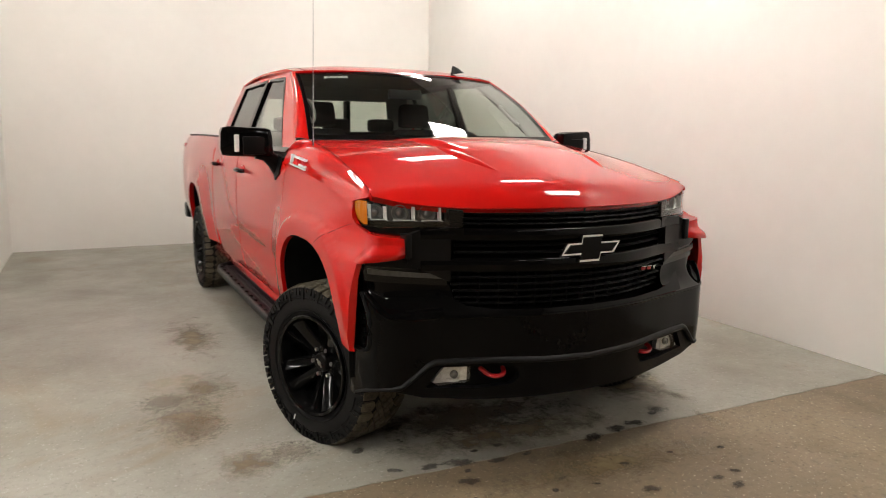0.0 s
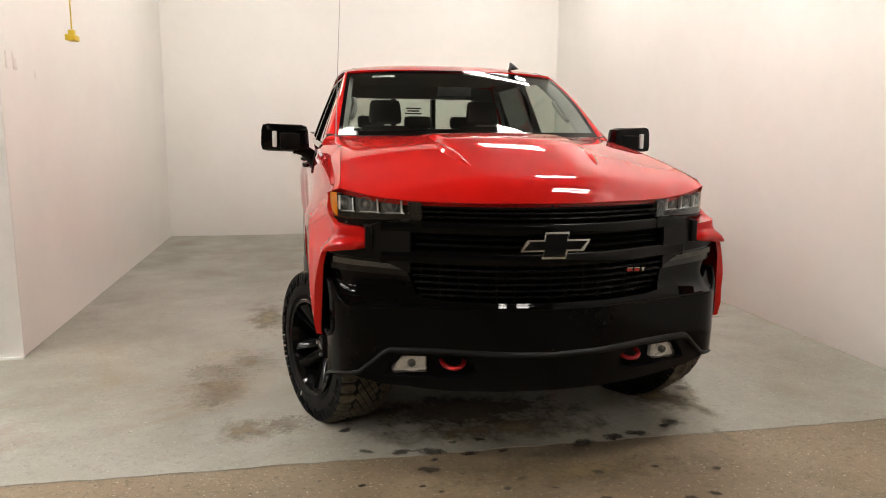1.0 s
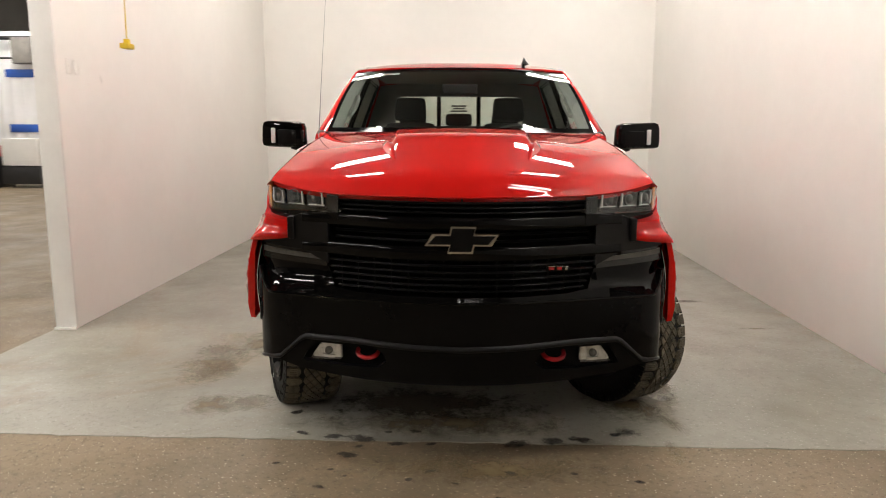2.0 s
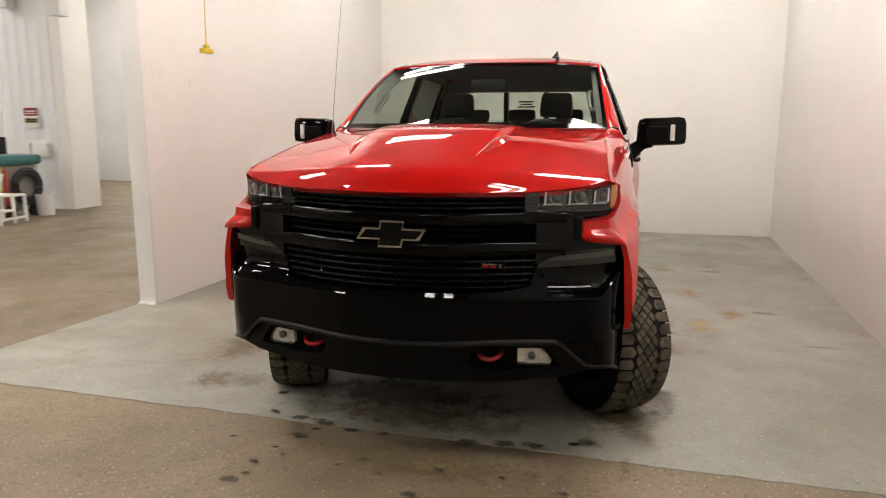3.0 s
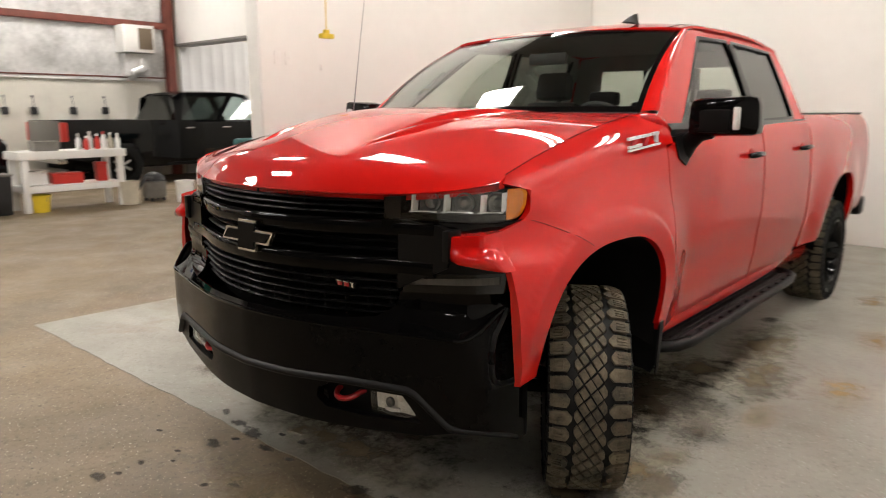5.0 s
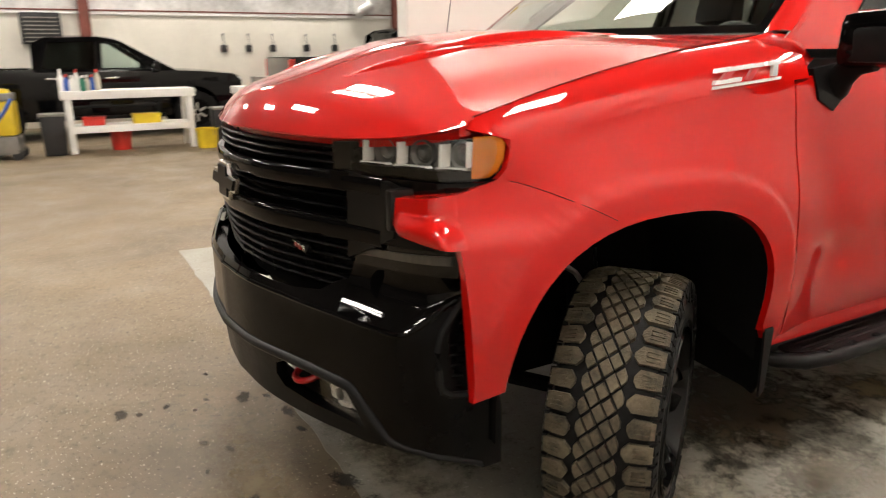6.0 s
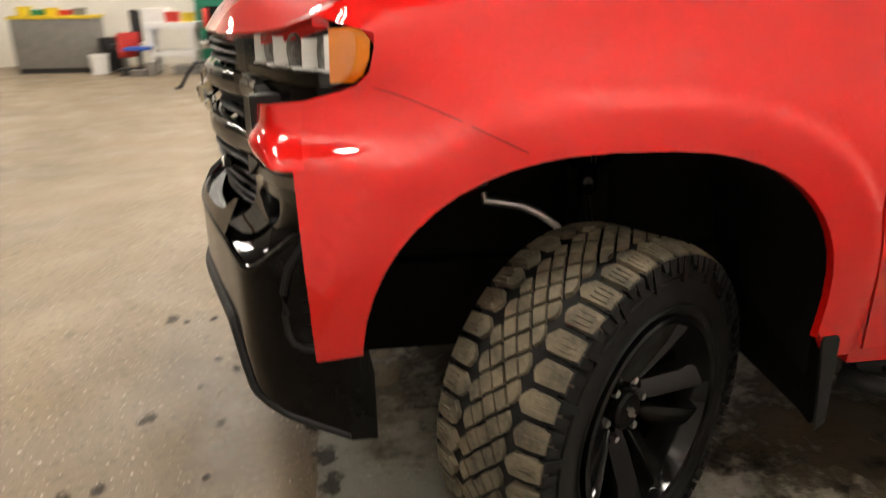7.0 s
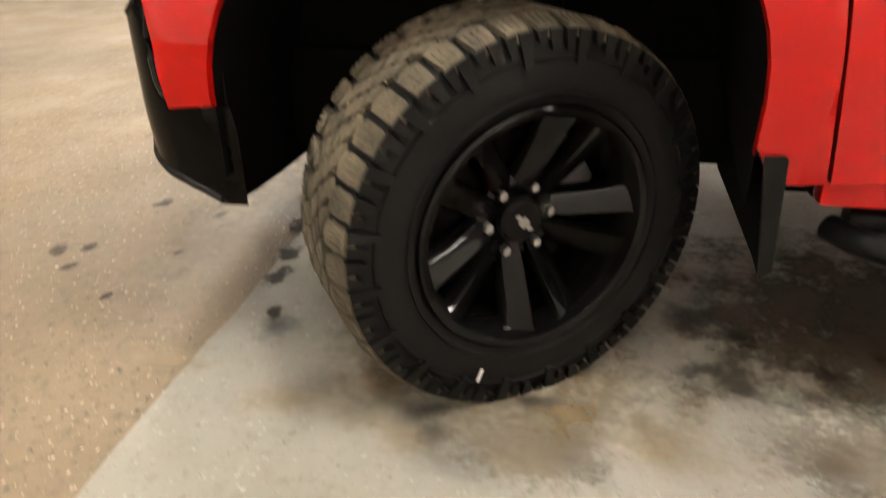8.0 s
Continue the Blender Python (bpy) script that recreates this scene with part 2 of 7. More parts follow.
def bar_path(name, pts, w, h, material, parent, bevel=0.004, label=""):
    """A bar of rectangular section along points: w across, h upwards."""
    bm = bmesh.new()
    pts = [Vector(p) for p in pts]
    rings = []
    for i, p in enumerate(pts):
        d = (pts[min(i + 1, len(pts) - 1)] - pts[max(i - 1, 0)]).normalized()
        u = d.cross(Vector((0, 0, 1))).normalized()
        w_ = u.cross(d)
        c = bevel
        sec = [(-w / 2 + c, -h / 2), (w / 2 - c, -h / 2), (w / 2, -h / 2 + c), (w / 2, h / 2 - c), (w / 2 - c, h / 2), (-w / 2 + c, h / 2), (-w / 2, h / 2 - c), (-w / 2, -h / 2 + c)]
        rings.append([bm.verts.new(p + a * u + b * w_) for a, b in sec])
    for a, b in zip(rings, rings[1:]):
        for j in range(8):
            bm.faces.new((a[j], a[(j + 1) % 8], b[(j + 1) % 8], b[j]))
    bm.faces.new(rings[0])
    bm.faces.new(rings[-1])
    return part(name, bm, material, parent, label) if parent is not None else bm

# ---- place: sizes ----
LEFT_X, RIGHT_X, BACK_Y, WALL_END = -2.762, 2.874, 6.557, 1.10
BOOTH_H, HALL_H = 4.6, 6.0
HALL_W, HALL_S, HALL_N = -14.2, -13.0, 17.5
PAINT_Y, PAINT_X = -0.775, -3.0


def concrete(name, light, dark, rust, gloss, spot, grit=1.0):
    """Worn concrete: broad stains, brown wear, grit and fine pits, all in metres."""
    m = bpy.data.materials.new(name)
    m.use_nodes = True
    nt = m.node_tree
    b = nt.nodes["Principled BSDF"]
    tc = nt.nodes.new("ShaderNodeTexCoord")

    def noise_(sc, detail=5.0, rg=0.6, dist=0.0):
        n = nt.nodes.new("ShaderNodeTexNoise")
        n.inputs["Scale"].default_value, n.inputs["Detail"].default_value = sc, detail
        n.inputs["Roughness"].default_value, n.inputs["Distortion"].default_value = rg, dist
        nt.links.new(tc.outputs["Object"], n.inputs["Vector"])
        return n.outputs["Fac"]

    def ramp_(fac, a, b_):
        r = nt.nodes.new("ShaderNodeMapRange")
        r.inputs[1].default_value, r.inputs[2].default_value = a, b_
        nt.links.new(fac, r.inputs[0])
        return r.outputs[0]

    def less(fac):
        q = nt.nodes.new("ShaderNodeMath")
        q.operation = "MULTIPLY"
        q.inputs[1].default_value = grit
        nt.links.new(fac, q.inputs[0])
        return q.outputs[0]

    def mix_(fac, c1, c2):
        x = nt.nodes.new("ShaderNodeMix")
        x.data_type = "RGBA"
        if isinstance(fac, float):
            x.inputs[0].default_value = fac
        else:
            nt.links.new(fac, x.inputs[0])
        for k, c in ((6, c1), (7, c2)):
            if isinstance(c, tuple):
                x.inputs[k].default_value = (*c, 1)
            else:
                nt.links.new(c, x.inputs[k])
        return x.outputs[2]
    col = mix_(ramp_(noise_(0.7, 6.0, 0.65, 0.6), 0.36, 0.66), light, dark)
    col = mix_(ramp_(noise_(0.42, 5.0, 0.7, 1.2), 0.54, 0.72), col, rust)
    col = mix_(less(ramp_(noise_(9.0, 6.0, 0.75), 0.60, 0.78)), col, tuple(c * 0.62 for c in dark))
    col = mix_(less(ramp_(noise_(26.0, 4.0, 0.7), 0.52, 0.75)), col, tuple(c * 0.74 for c in dark))
    col = mix_(less(ramp_(noise_(62.0, 3.0, 0.6), 0.635, 0.675)), col, spot)
    col = mix_(less(ramp_(noise_(48.0, 3.0, 0.6, 0.4), 0.63, 0.70)), col, tuple(c * 0.45 for c in dark))
    nt.links.new(col, b.inputs["Base Color"])
    nt.links.new(ramp_to(nt, noise_(2.2), gloss, gloss + 0.28), b.inputs["Roughness"])
    bp = nt.nodes.new("ShaderNodeBump")
    bp.inputs["Strength"].default_value, bp.inputs["Distance"].default_value = 0.25, 0.004
    nt.links.new(noise_(70.0, 5.0, 0.7), bp.inputs["Height"])
    nt.links.new(bp.outputs[0], b.inputs["Normal"])
    return m


def ramp_to(nt, fac, lo, hi):
    r = nt.nodes.new("ShaderNodeMapRange")
    r.inputs[1].default_value, r.inputs[2].default_value, r.inputs[3].default_value, r.inputs[4].default_value = 0.3, 0.7, lo, hi
    nt.links.new(fac, r.inputs[0])
    return r.outputs[0]


BARE = concrete("bare_concrete", (0.240, 0.182, 0.114), (0.142, 0.107, 0.066), (0.185, 0.132, 0.074), 0.42, (0.52, 0.45, 0.345))
PAINTED = concrete("grey_painted_concrete", (0.325, 0.315, 0.273), (0.230, 0.218, 0.176), (0.235, 0.184, 0.118), 0.33, (0.5, 0.49, 0.45), 0.55)
WALLP = mat("warm_white_wall_paint", (0.885, 0.866, 0.825), 0.5, vary=0.035, scale=0.9, bump=0.03, bump_scale=35, rough_vary=0.08)
WALLG = mat("cream_wall_paint", (0.80, 0.77, 0.68), 0.55, vary=0.07, scale=1.2, bump=0.05, bump_scale=30)
WHITEW = mat("white_trim_paint", (0.80, 0.79, 0.76), 0.42, vary=0.05, scale=3, bump=0.03)
METALW = mat("white_ribbed_metal", (0.84, 0.84, 0.84), 0.4, vary=0.05, scale=2)
SOUTH = mat("unseen_dark_end_wall", (0.10, 0.09, 0.08), 0.6, vary=0.2, scale=1.0)
CEIL = mat("dark_roof_lining", (0.16, 0.15, 0.135), 0.85, vary=0.2, scale=0.5)
FOIL = mat("foil_insulation", (0.70, 0.70, 0.69), 0.35, metal=0.25, vary=0.4, scale=1.5, bump=0.6, bump_scale=7)
RUSTRED = mat("oxide_red_steel", (0.17, 0.045, 0.03), 0.6, vary=0.3, scale=5)
TUBE = mat("fluorescent_diffuser", (0.9, 0.9, 0.88), 0.5, emit=((1.0, 0.945, 0.88), 54.0))
# right-hand tubes glow stronger, added fill for the right wall and floor
TUBE_RIGHT = mat("brighter_fluorescent_diffuser", (0.9, 0.9, 0.88), 0.5, emit=((1.0, 0.95, 0.89), 68.0))
TUBE_HALL = mat("high_bay_diffuser", (0.9, 0.9, 0.88), 0.5, emit=((1.0, 0.94, 0.88), 76.0))


def wall(name, lo, hi, material, label, bevel=0.004):
    return solid(name, box_bm(lo, hi, bevel), material, label, "wall", "structure")


# floor: bare slab everywhere, a thin painted coat in the bay
bm = bmesh.new()
grid(bm, lambda u, v: Vector((-30 + 45 * u, -16 + 40 * v, 0)), 2, 2)
solid("floor", bm, BARE, "worn brown bare concrete workshop floor slab", "floor", "structure")
random.seed(5)
edge = [(PAINT_X, PAINT_Y)]
k = 60
for i in range(1, k):
    edge.append((PAINT_X + (RIGHT_X - PAINT_X) * i / k, PAINT_Y + random.uniform(-0.008, 0.008)))
edge += [(RIGHT_X, PAINT_Y), (RIGHT_X, BACK_Y), (LEFT_X - 0.15, BACK_Y), (LEFT_X - 0.15, WALL_END)]
bm = panel(edge, lambda x, y: Vector((x, y, 0.004)), 0.5, back=(0, 0, -0.004))
solid("floor_paint", bm, PAINTED, "grey painted concrete floor of the bay with rust stains", "floor", "structure")



# ---- stains on the floor ----
def stain_mat(name, color, strength, soft, scale, rough=0.5):
    """Dried spill: solid in the middle, broken up by noise and thinning out to its rim."""
    m = bpy.data.materials.new(name)
    m.use_nodes = True
    nt = m.node_tree
    b, out = nt.nodes["Principled BSDF"], nt.nodes["Material Output"]
    b.inputs["Base Color"].default_value = (*color, 1)
    b.inputs["Roughness"].default_value = rough
    tc, ln, no, fine = (nt.nodes.new(k) for k in ("ShaderNodeTexCoord", "ShaderNodeVectorMath", "ShaderNodeTexNoise", "ShaderNodeTexNoise"))
    geo = nt.nodes.new("ShaderNodeNewGeometry")
    ln.operation = "LENGTH"
    nt.links.new(tc.outputs["Object"], ln.inputs[0])
    for n_, sc in ((no, scale), (fine, scale * 6)):
        n_.inputs["Scale"].default_value, n_.inputs["Detail"].default_value, n_.inputs["Roughness"].default_value = sc, 6.0, 0.7
        nt.links.new(geo.outputs["Position"], n_.inputs["Vector"])

    def calc(op, a, c):
        q = nt.nodes.new("ShaderNodeMath")
        q.operation = op
        for k, v in ((0, a), (1, c)):
            if isinstance(v, float):
                q.inputs[k].default_value = v
            else:
                nt.links.new(v, q.inputs[k])
        return q.outputs[0]
    wob = calc("ADD", calc("MULTIPLY", no.outputs["Fac"], 1.5), calc("MULTIPLY", fine.outputs["Fac"], 0.5))
    d = calc("ADD", ln.outputs["Value"], calc("SUBTRACT", wob, 1.0))
    r = nt.nodes.new("ShaderNodeMapRange")
    r.interpolation_type = "SMOOTHSTEP"
    r.inputs[1].default_value, r.inputs[2].default_value, r.inputs[3].default_value, r.inputs[4].default_value = 0.72, 0.72 - soft, 0.0, strength
    nt.links.new(d, r.inputs[0])
    tr, mx = nt.nodes.new("ShaderNodeBsdfTransparent"), nt.nodes.new("ShaderNodeMixShader")
    nt.links.new(r.outputs[0], mx.inputs[0])
    nt.links.new(tr.outputs[0], mx.inputs[1])
    nt.links.new(b.outputs[0], mx.inputs[2])
    nt.links.new(mx.outputs[0], out.inputs[0])
    return m


OIL = stain_mat("oil_spot", (0.030, 0.023, 0.015), 0.80, 0.40, 26.0, 0.8)
GRIME_SHADE = stain_mat("brown_grime_and_shade", (0.145, 0.105, 0.05), 0.95, 0.9, 7.0, 0.45)
SPECK = stain_mat("speckled_dirt", (0.13, 0.095, 0.055), 0.5, 0.5, 45.0, 0.6)
RUSTY = stain_mat("rust_bloom", (0.42, 0.28, 0.09), 0.85, 1.05, 7.0, 0.4)
RUSTY_FAINT = stain_mat("faint_rust_bloom", (0.34, 0.24, 0.11), 0.5, 1.0, 8.0, 0.4)
BLACKISH = stain_mat("black_soot", (0.026, 0.022, 0.015), 0.7, 0.8, 18.0, 0.5)
DIRT_SHADE = stain_mat("dark_dirt_and_shade", (0.060, 0.044, 0.024), 0.92, 0.62, 7.0, 0.5)
SCUFF = stain_mat("grey_wall_scuff", (0.42, 0.40, 0.37), 0.30, 1.0, 9.0, 0.6)
LAYER = [0]


def stain(x, y, rx, ry, material, label, turn=0.0):
    """A flat patch; each lies a hair above the one before."""
    LAYER[0] += 1
    bm = bmesh.new()
    vs = [bm.verts.new((1.15 * math.cos(2 * math.pi * i / 24), 1.15 * math.sin(2 * math.pi * i / 24), 0)) for i in range(24)]
    bm.faces.new(vs)
    ob = solid("floor_stain", bm, material, label, "stain", "structure", m=pose(x, y, 0.0055 + 0.00006 * LAYER[0], 0, 0, turn) @ Matrix.Diagonal((rx, ry, 1.0, 1.0)))
    ob.visible_shadow = False
    return ob


# large blooms and grime first, then the drips
for x, y, rx, ry, a in ((1.29, -0.50, 0.09, 0.22, 20), (1.35, -0.24, 0.10, 0.24, -25), (1.40, 0.02, 0.07, 0.16, 0), (1.30, 0.30, 0.34, 0.14, 80), (1.68, 1.65, 0.26, 0.46, 0), (1.95, 2.1, 0.22, 0.3, 0), (1.45, 1.0, 0.16, 0.4, 0), (1.64, 2.75, 0.22, 0.42, 10), (1.40, 3.9, 0.25, 0.45, 0), (1.21, -0.85, 0.06, 0.24, 0), (2.44, 1.34, 0.24, 0.05, 8), (-1.45, 0.95, 0.3, 0.3, 0)):
    stain(x, y, rx, ry, RUSTY if y > 1.2 else RUSTY_FAINT, "orange rust bloom on the painted floor", a)
# grime; the strips by bumper and running board also paint in truck shade
for x, y, rx, ry, a in ((1.12, -0.25, 0.34, 0.48, 20), (0.1, -0.55, 1.1, 0.30, 0), (1.10, 2.2, 0.36, 1.2, 0), (0.95, 1.45, 0.42, 0.5, 0), (1.28, 1.6, 0.34, 0.9, 5), (1.22, 0.1, 0.30, 0.6, 10), (-1.25, 0.75, 0.28, 0.5, 0), (-1.42, 0.30, 0.34, 0.55, 0), (-1.2, -0.35, 0.34, 0.30, 0), (0.3, -1.05, 1.0, 0.28, 0), (-1.2, 1.9, 0.3, 0.9, 0)):
    stain(x, y, rx, ry, GRIME_SHADE, "brown grime film and painted shade on the bay floor", a)
# two broad patches: dirt, with the shade under the truck painted in
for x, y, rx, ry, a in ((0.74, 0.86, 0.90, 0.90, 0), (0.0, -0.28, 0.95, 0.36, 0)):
    stain(x, y, rx, ry, DIRT_SHADE, "dark brown dirt and painted shade on the floor under the truck", a)
for x, y, rx, ry, a in ((1.03, 0.40, 0.07, 0.12, 20), (1.06, 0.49, 0.10, 0.09, 30), (0.87, 0.52, 0.09, 0.13, 0), (1.00, 0.69, 0.09, 0.08, 0), (0.82, 0.40, 0.14, 0.14, 0), (0.91, 0.87, 0.07, 0.10, 0), (1.21, 0.04, 0.05, 0.09, 0), (0.96, 2.8, 0.10, 0.16, 0), (1.34, -0.16, 0.09, 0.07, 0), (1.03, -0.63, 0.13, 0.10, 0), (1.30, 0.62, 0.06, 0.10, 0)):
    stain(x, y, rx, ry, BLACKISH, "sooty black stain on the bay floor", a)
for x, y, rx, ry in ((-1.50, 0.60, 0.24, 0.24), (-1.38, 0.18, 0.26, 0.34), (1.27, 0.68, 0.20, 0.36), (1.36, 0.05, 0.16, 0.26), (-1.0, -0.32, 0.2, 0.2), (1.92, 3.85, 0.2, 0.1), (2.2, 2.2, 0.18, 0.08)):
    stain(x, y, rx, ry, SPECK, "speckled brown dirt on the bay floor")
random.seed(31)
for x, y, r in ((-0.61, -0.71, 0.05), (-0.45, -0.74, 0.06), (-0.31, -0.76, 0.09), (-0.12, -0.81, 0.06), (0.04, -0.81, 0.04), (-0.35, -0.94, 0.06), (-0.18, -0.68, 0.03), (0.46, -0.79, 0.075), (0.41, -1.09, 0.035), (0.64, -0.75, 0.07), (0.78, -0.73, 0.08),
                (0.97, -0.66, 0.05), (-0.42, -1.25, 0.04), (-0.33, -1.15, 0.02), (-0.04, -1.17, 0.03), (0.17, -1.20, 0.02), (-0.40, -1.09, 0.02), (-0.66, -1.04, 0.025), (0.70, -1.09, 0.025), (0.05, -1.09, 0.03), (-0.04, -0.67, 0.035)):
    stain(x, y, r * 1.35, r * random.uniform(0.6, 0.9), OIL, "dark oil drip on the concrete floor", random.uniform(-25, 25))
for x, y, r in ((0.745, -1.47, 0.05), (0.71, -1.38, 0.045), (0.835, -1.365, 0.04), (0.97, -1.15, 0.03), (0.355, -1.335, 0.05), (-0.435, -1.43, 0.055), (-0.40, -1.36, 0.03), (-0.3, -0.85, 0.03), (-0.7, -0.45, 0.05), (1.9, 4.1, 0.04)):
    stain(x, y, r * 1.3, r * 0.8, OIL, "dark oil drip on the concrete floor", random.uniform(-40, 40))

# bay walls
wall("wall_left", (LEFT_X - 0.15, WALL_END, 0), (LEFT_X, BACK_Y + 0.2, BOOTH_H), WALLP, "smooth warm white painted bay side wall")
wall("wall_back", (LEFT_X, BACK_Y, 0), (RIGHT_X, BACK_Y + 0.2, BOOTH_H), WALLP, "smooth warm white painted bay back wall")
wall("wall_right", (RIGHT_X, HALL_S, 0), (RIGHT_X + 0.2, BACK_Y + 0.2, HALL_H), WALLP, "smooth warm white painted side wall")
# end cap of the left wall
bm = box_bm((LEFT_X - 0.1515, WALL_END - 0.025, 0), (LEFT_X + 0.012, WALL_END - 0.002, BOOTH_H), 0.004)
solid("trim", bm, WHITEW, "white painted end trim of the bay wall", "trim", "structure")
bm = box_bm((LEFT_X - 0.1535, WALL_END - 0.05, 0), (LEFT_X + 0.015, WALL_END - 0.0255, 0.02), 0.003)
solid("trim", bm, WHITEW, "white base block at the wall end", "trim", "structure")
# ceilings
solid("ceiling", box_bm((HALL_W, HALL_S, HALL_H), (RIGHT_X + 0.2, HALL_N, HALL_H + 0.1)), CEIL, "dark workshop roof lining", "ceiling", "structure")
# hall walls
wall("wall_west", (HALL_W - 0.2, HALL_S, 0), (HALL_W, HALL_N, HALL_H), WALLG, "cream painted workshop wall")
# south wall is unseen; made dark to cut light and reflections on the nose
wall("wall_south", (HALL_W - 0.2, HALL_S - 0.2, 0), (RIGHT_X + 0.2, HALL_S, HALL_H), SOUTH, "unseen far workshop wall, dark to keep light off the truck's nose")
wall("wall_north", (HALL_W - 0.2, HALL_N, 0), (RIGHT_X + 0.2, HALL_N + 0.2, HALL_H), CEIL, "dark workshop end wall")
wall("wall_east", (LEFT_X - 0.15, BACK_Y + 0.2, 0), (LEFT_X, HALL_N, HALL_H), WALLP, "white workshop side wall behind the bay")


# ---- lights ----
def light_fixture(x, y, z, sx, gap, wide, glow, group):
    """A hung batten with two lit tubes side by side."""
    t = thing("ceiling_light", pose(x, y, z), "white twin-tube fixture hung from the roof for room and fill light, switched on", "ceiling light", group)
    part("housing", box_bm((-sx / 2 - 0.03, -gap / 2 - wide / 2 - 0.02, 0.0), (sx / 2 + 0.03, gap / 2 + wide / 2 + 0.02, 0.06), 0.01), WHITEW, t)
    for k in (-1, 1):
        part("tube", box_bm((-sx / 2, k * gap / 2 - wide / 2, -0.03), (sx / 2, k * gap / 2 + wide / 2, -0.002), 0.008), glow, t, "glowing white tube")
        part("hanger", box_bm((k * sx * 0.4 - 0.006, -0.006, 0.05), (k * sx * 0.4 + 0.006, 0.006, HALL_H - z + 0.01)), STEEL, t)
    return t


BAY_Z = BOOTH_H - 0.1
first = light_fixture(-1.7, 1.1, BAY_Z, 0.75, 0.23, 0.21, TUBE, "bay ceiling lights")
light_fixture(1.7, 1.1, BAY_Z, 0.75, 0.23, 0.21, TUBE_RIGHT, "bay ceiling lights")
first = light_fixture(-1.75, 4.3, BAY_Z, 1.15, 0.34, 0.10, TUBE, "bay ceiling lights")
first = light_fixture(1.75, 4.3, BAY_Z, 1.15, 0.34, 0.10, TUBE_RIGHT, "bay ceiling lights")
# added fill fixture, out of sight, to brighten the right wall
copy_thing(first, pose(2.0, -1.6, BAY_Z))
# unseen hall fixtures, placed to brighten the hall and the bay's right wall
first = light_fixture(-6.5, -3.2, 5.2, 1.2, 0.35, 0.2, TUBE_HALL, "hall ceiling lights")
for x, y in ((-3.8, -2.6), (-4.4, 0.3), (-12, -3.2), (-12.2, 0.5), (-12.2, 4.4), (-6, 7.5), (-6, 12), (-11.4, 9.6), (-11, 13.3), (-7, -8), (-12, -8)):
    copy_thing(first, pose(x, y, 5.2))
first = light_fixture(-0.1, -7.4, 5.0, 0.6, 0.22, 0.09, TUBE_HALL, "hall ceiling lights")
copy_thing(first, pose(1.3, -7.4, 5.0))

# ---- pickup truck ----
TRUCK = thing("pickup_truck", pose(0.167, -0.028, 0, 0, 0, 0.9) @ Matrix.Scale(0.93, 4), "bright red crew cab pickup truck with black grille and wheels", "truck")
ARCHES = (-0.109, 4.10)
ARCH_A, ARCH_B = 0.548, 0.486
profile = spline([(0.50, 1.000), (0.60, 1.022), (0.75, 1.050), (0.88, 1.068), (1.00, 1.074), (1.20, 1.074), (1.35, 1.065), (1.45, 1.050), (1.53, 1.026), (1.60, 0.995)])


def arch_r(y, z, yc):
    e = 2.35 if y < yc else 2.85
    return (abs((y - yc) / ARCH_A) ** e + abs(max(0, z - 0.62) / ARCH_B) ** e) ** (1 / e)


def side_x(y, z):
    """Half width of the body at a place along and up it."""
    x = profile(z)
    for yc in ARCHES:
        r = arch_r(y, z, yc)
        swell = 1 - step01(1.16, 1.74, r)
        band = step01(0.0, 1.0, (1.225 - r) / 0.030)
        bulge = (0.044 + 0.028 * (1 - step01(-0.35, 0.50, y - yc))) * swell + 0.014 * band
        x += bulge * (1.0 if yc < 1 else 0.5) * (1 - step01(1.10, 1.50, z))
    # shallow scallop along the doors
    x -= 0.017 * math.exp(-((z - 0.80 - 0.03 * y) / 0.085) ** 2) * step01(0.62, 0.85, y) * (1 - step01(1.2, 2.9, y))
    # shelf under the lamp: the corner below it stands proud
    x -= 0.030 * step01(1.080, 1.155, z) * (1 - step01(1.20, 1.30, z)) * step01(0.34, 0.70, -y)
    x -= 0.052 * step01(-0.7, 0.75, -y) * (0.5 + 0.5 * step01(0.7, 1.3, z))
    return x - 0.02 * step01(4.3, 5.5, y)


def glass_x(z):
    return 1.005 - 0.35 * (z - 1.53) - 0.10 * (z - 1.53) ** 2


def arch_pts(yc, z0, n=26, grow=1.0):
    """The wheel opening from its front foot over the top to its rear foot."""
    out = []
    for i in range(n + 1):
        a = math.pi * (1 - i / n)
        c, s = math.cos(a), math.sin(a)
        e = 2.35 if c < 0 else 2.85
        out.append((yc + ARCH_A * grow * math.copysign(abs(c) ** (2 / e), c), 0.62 + ARCH_B * grow * abs(s) ** (2 / e)))
    return [(out[0][0], z0)] + out + [(out[-1][0], z0)]


gap_x = spline([(-0.80, 0.974), (-0.70, 0.966), (-0.3, 0.936), (0.1, 0.907), (0.5, 0.885)])
gap_z = spline([(-0.80, 1.368), (-0.70, 1.396), (-0.3, 1.490), (0.1, 1.560), (0.5, 1.610)])
fend_z = spline([(-0.70, 1.30), (-0.3, 1.375), (0.1, 1.43), (0.62, 1.475)])


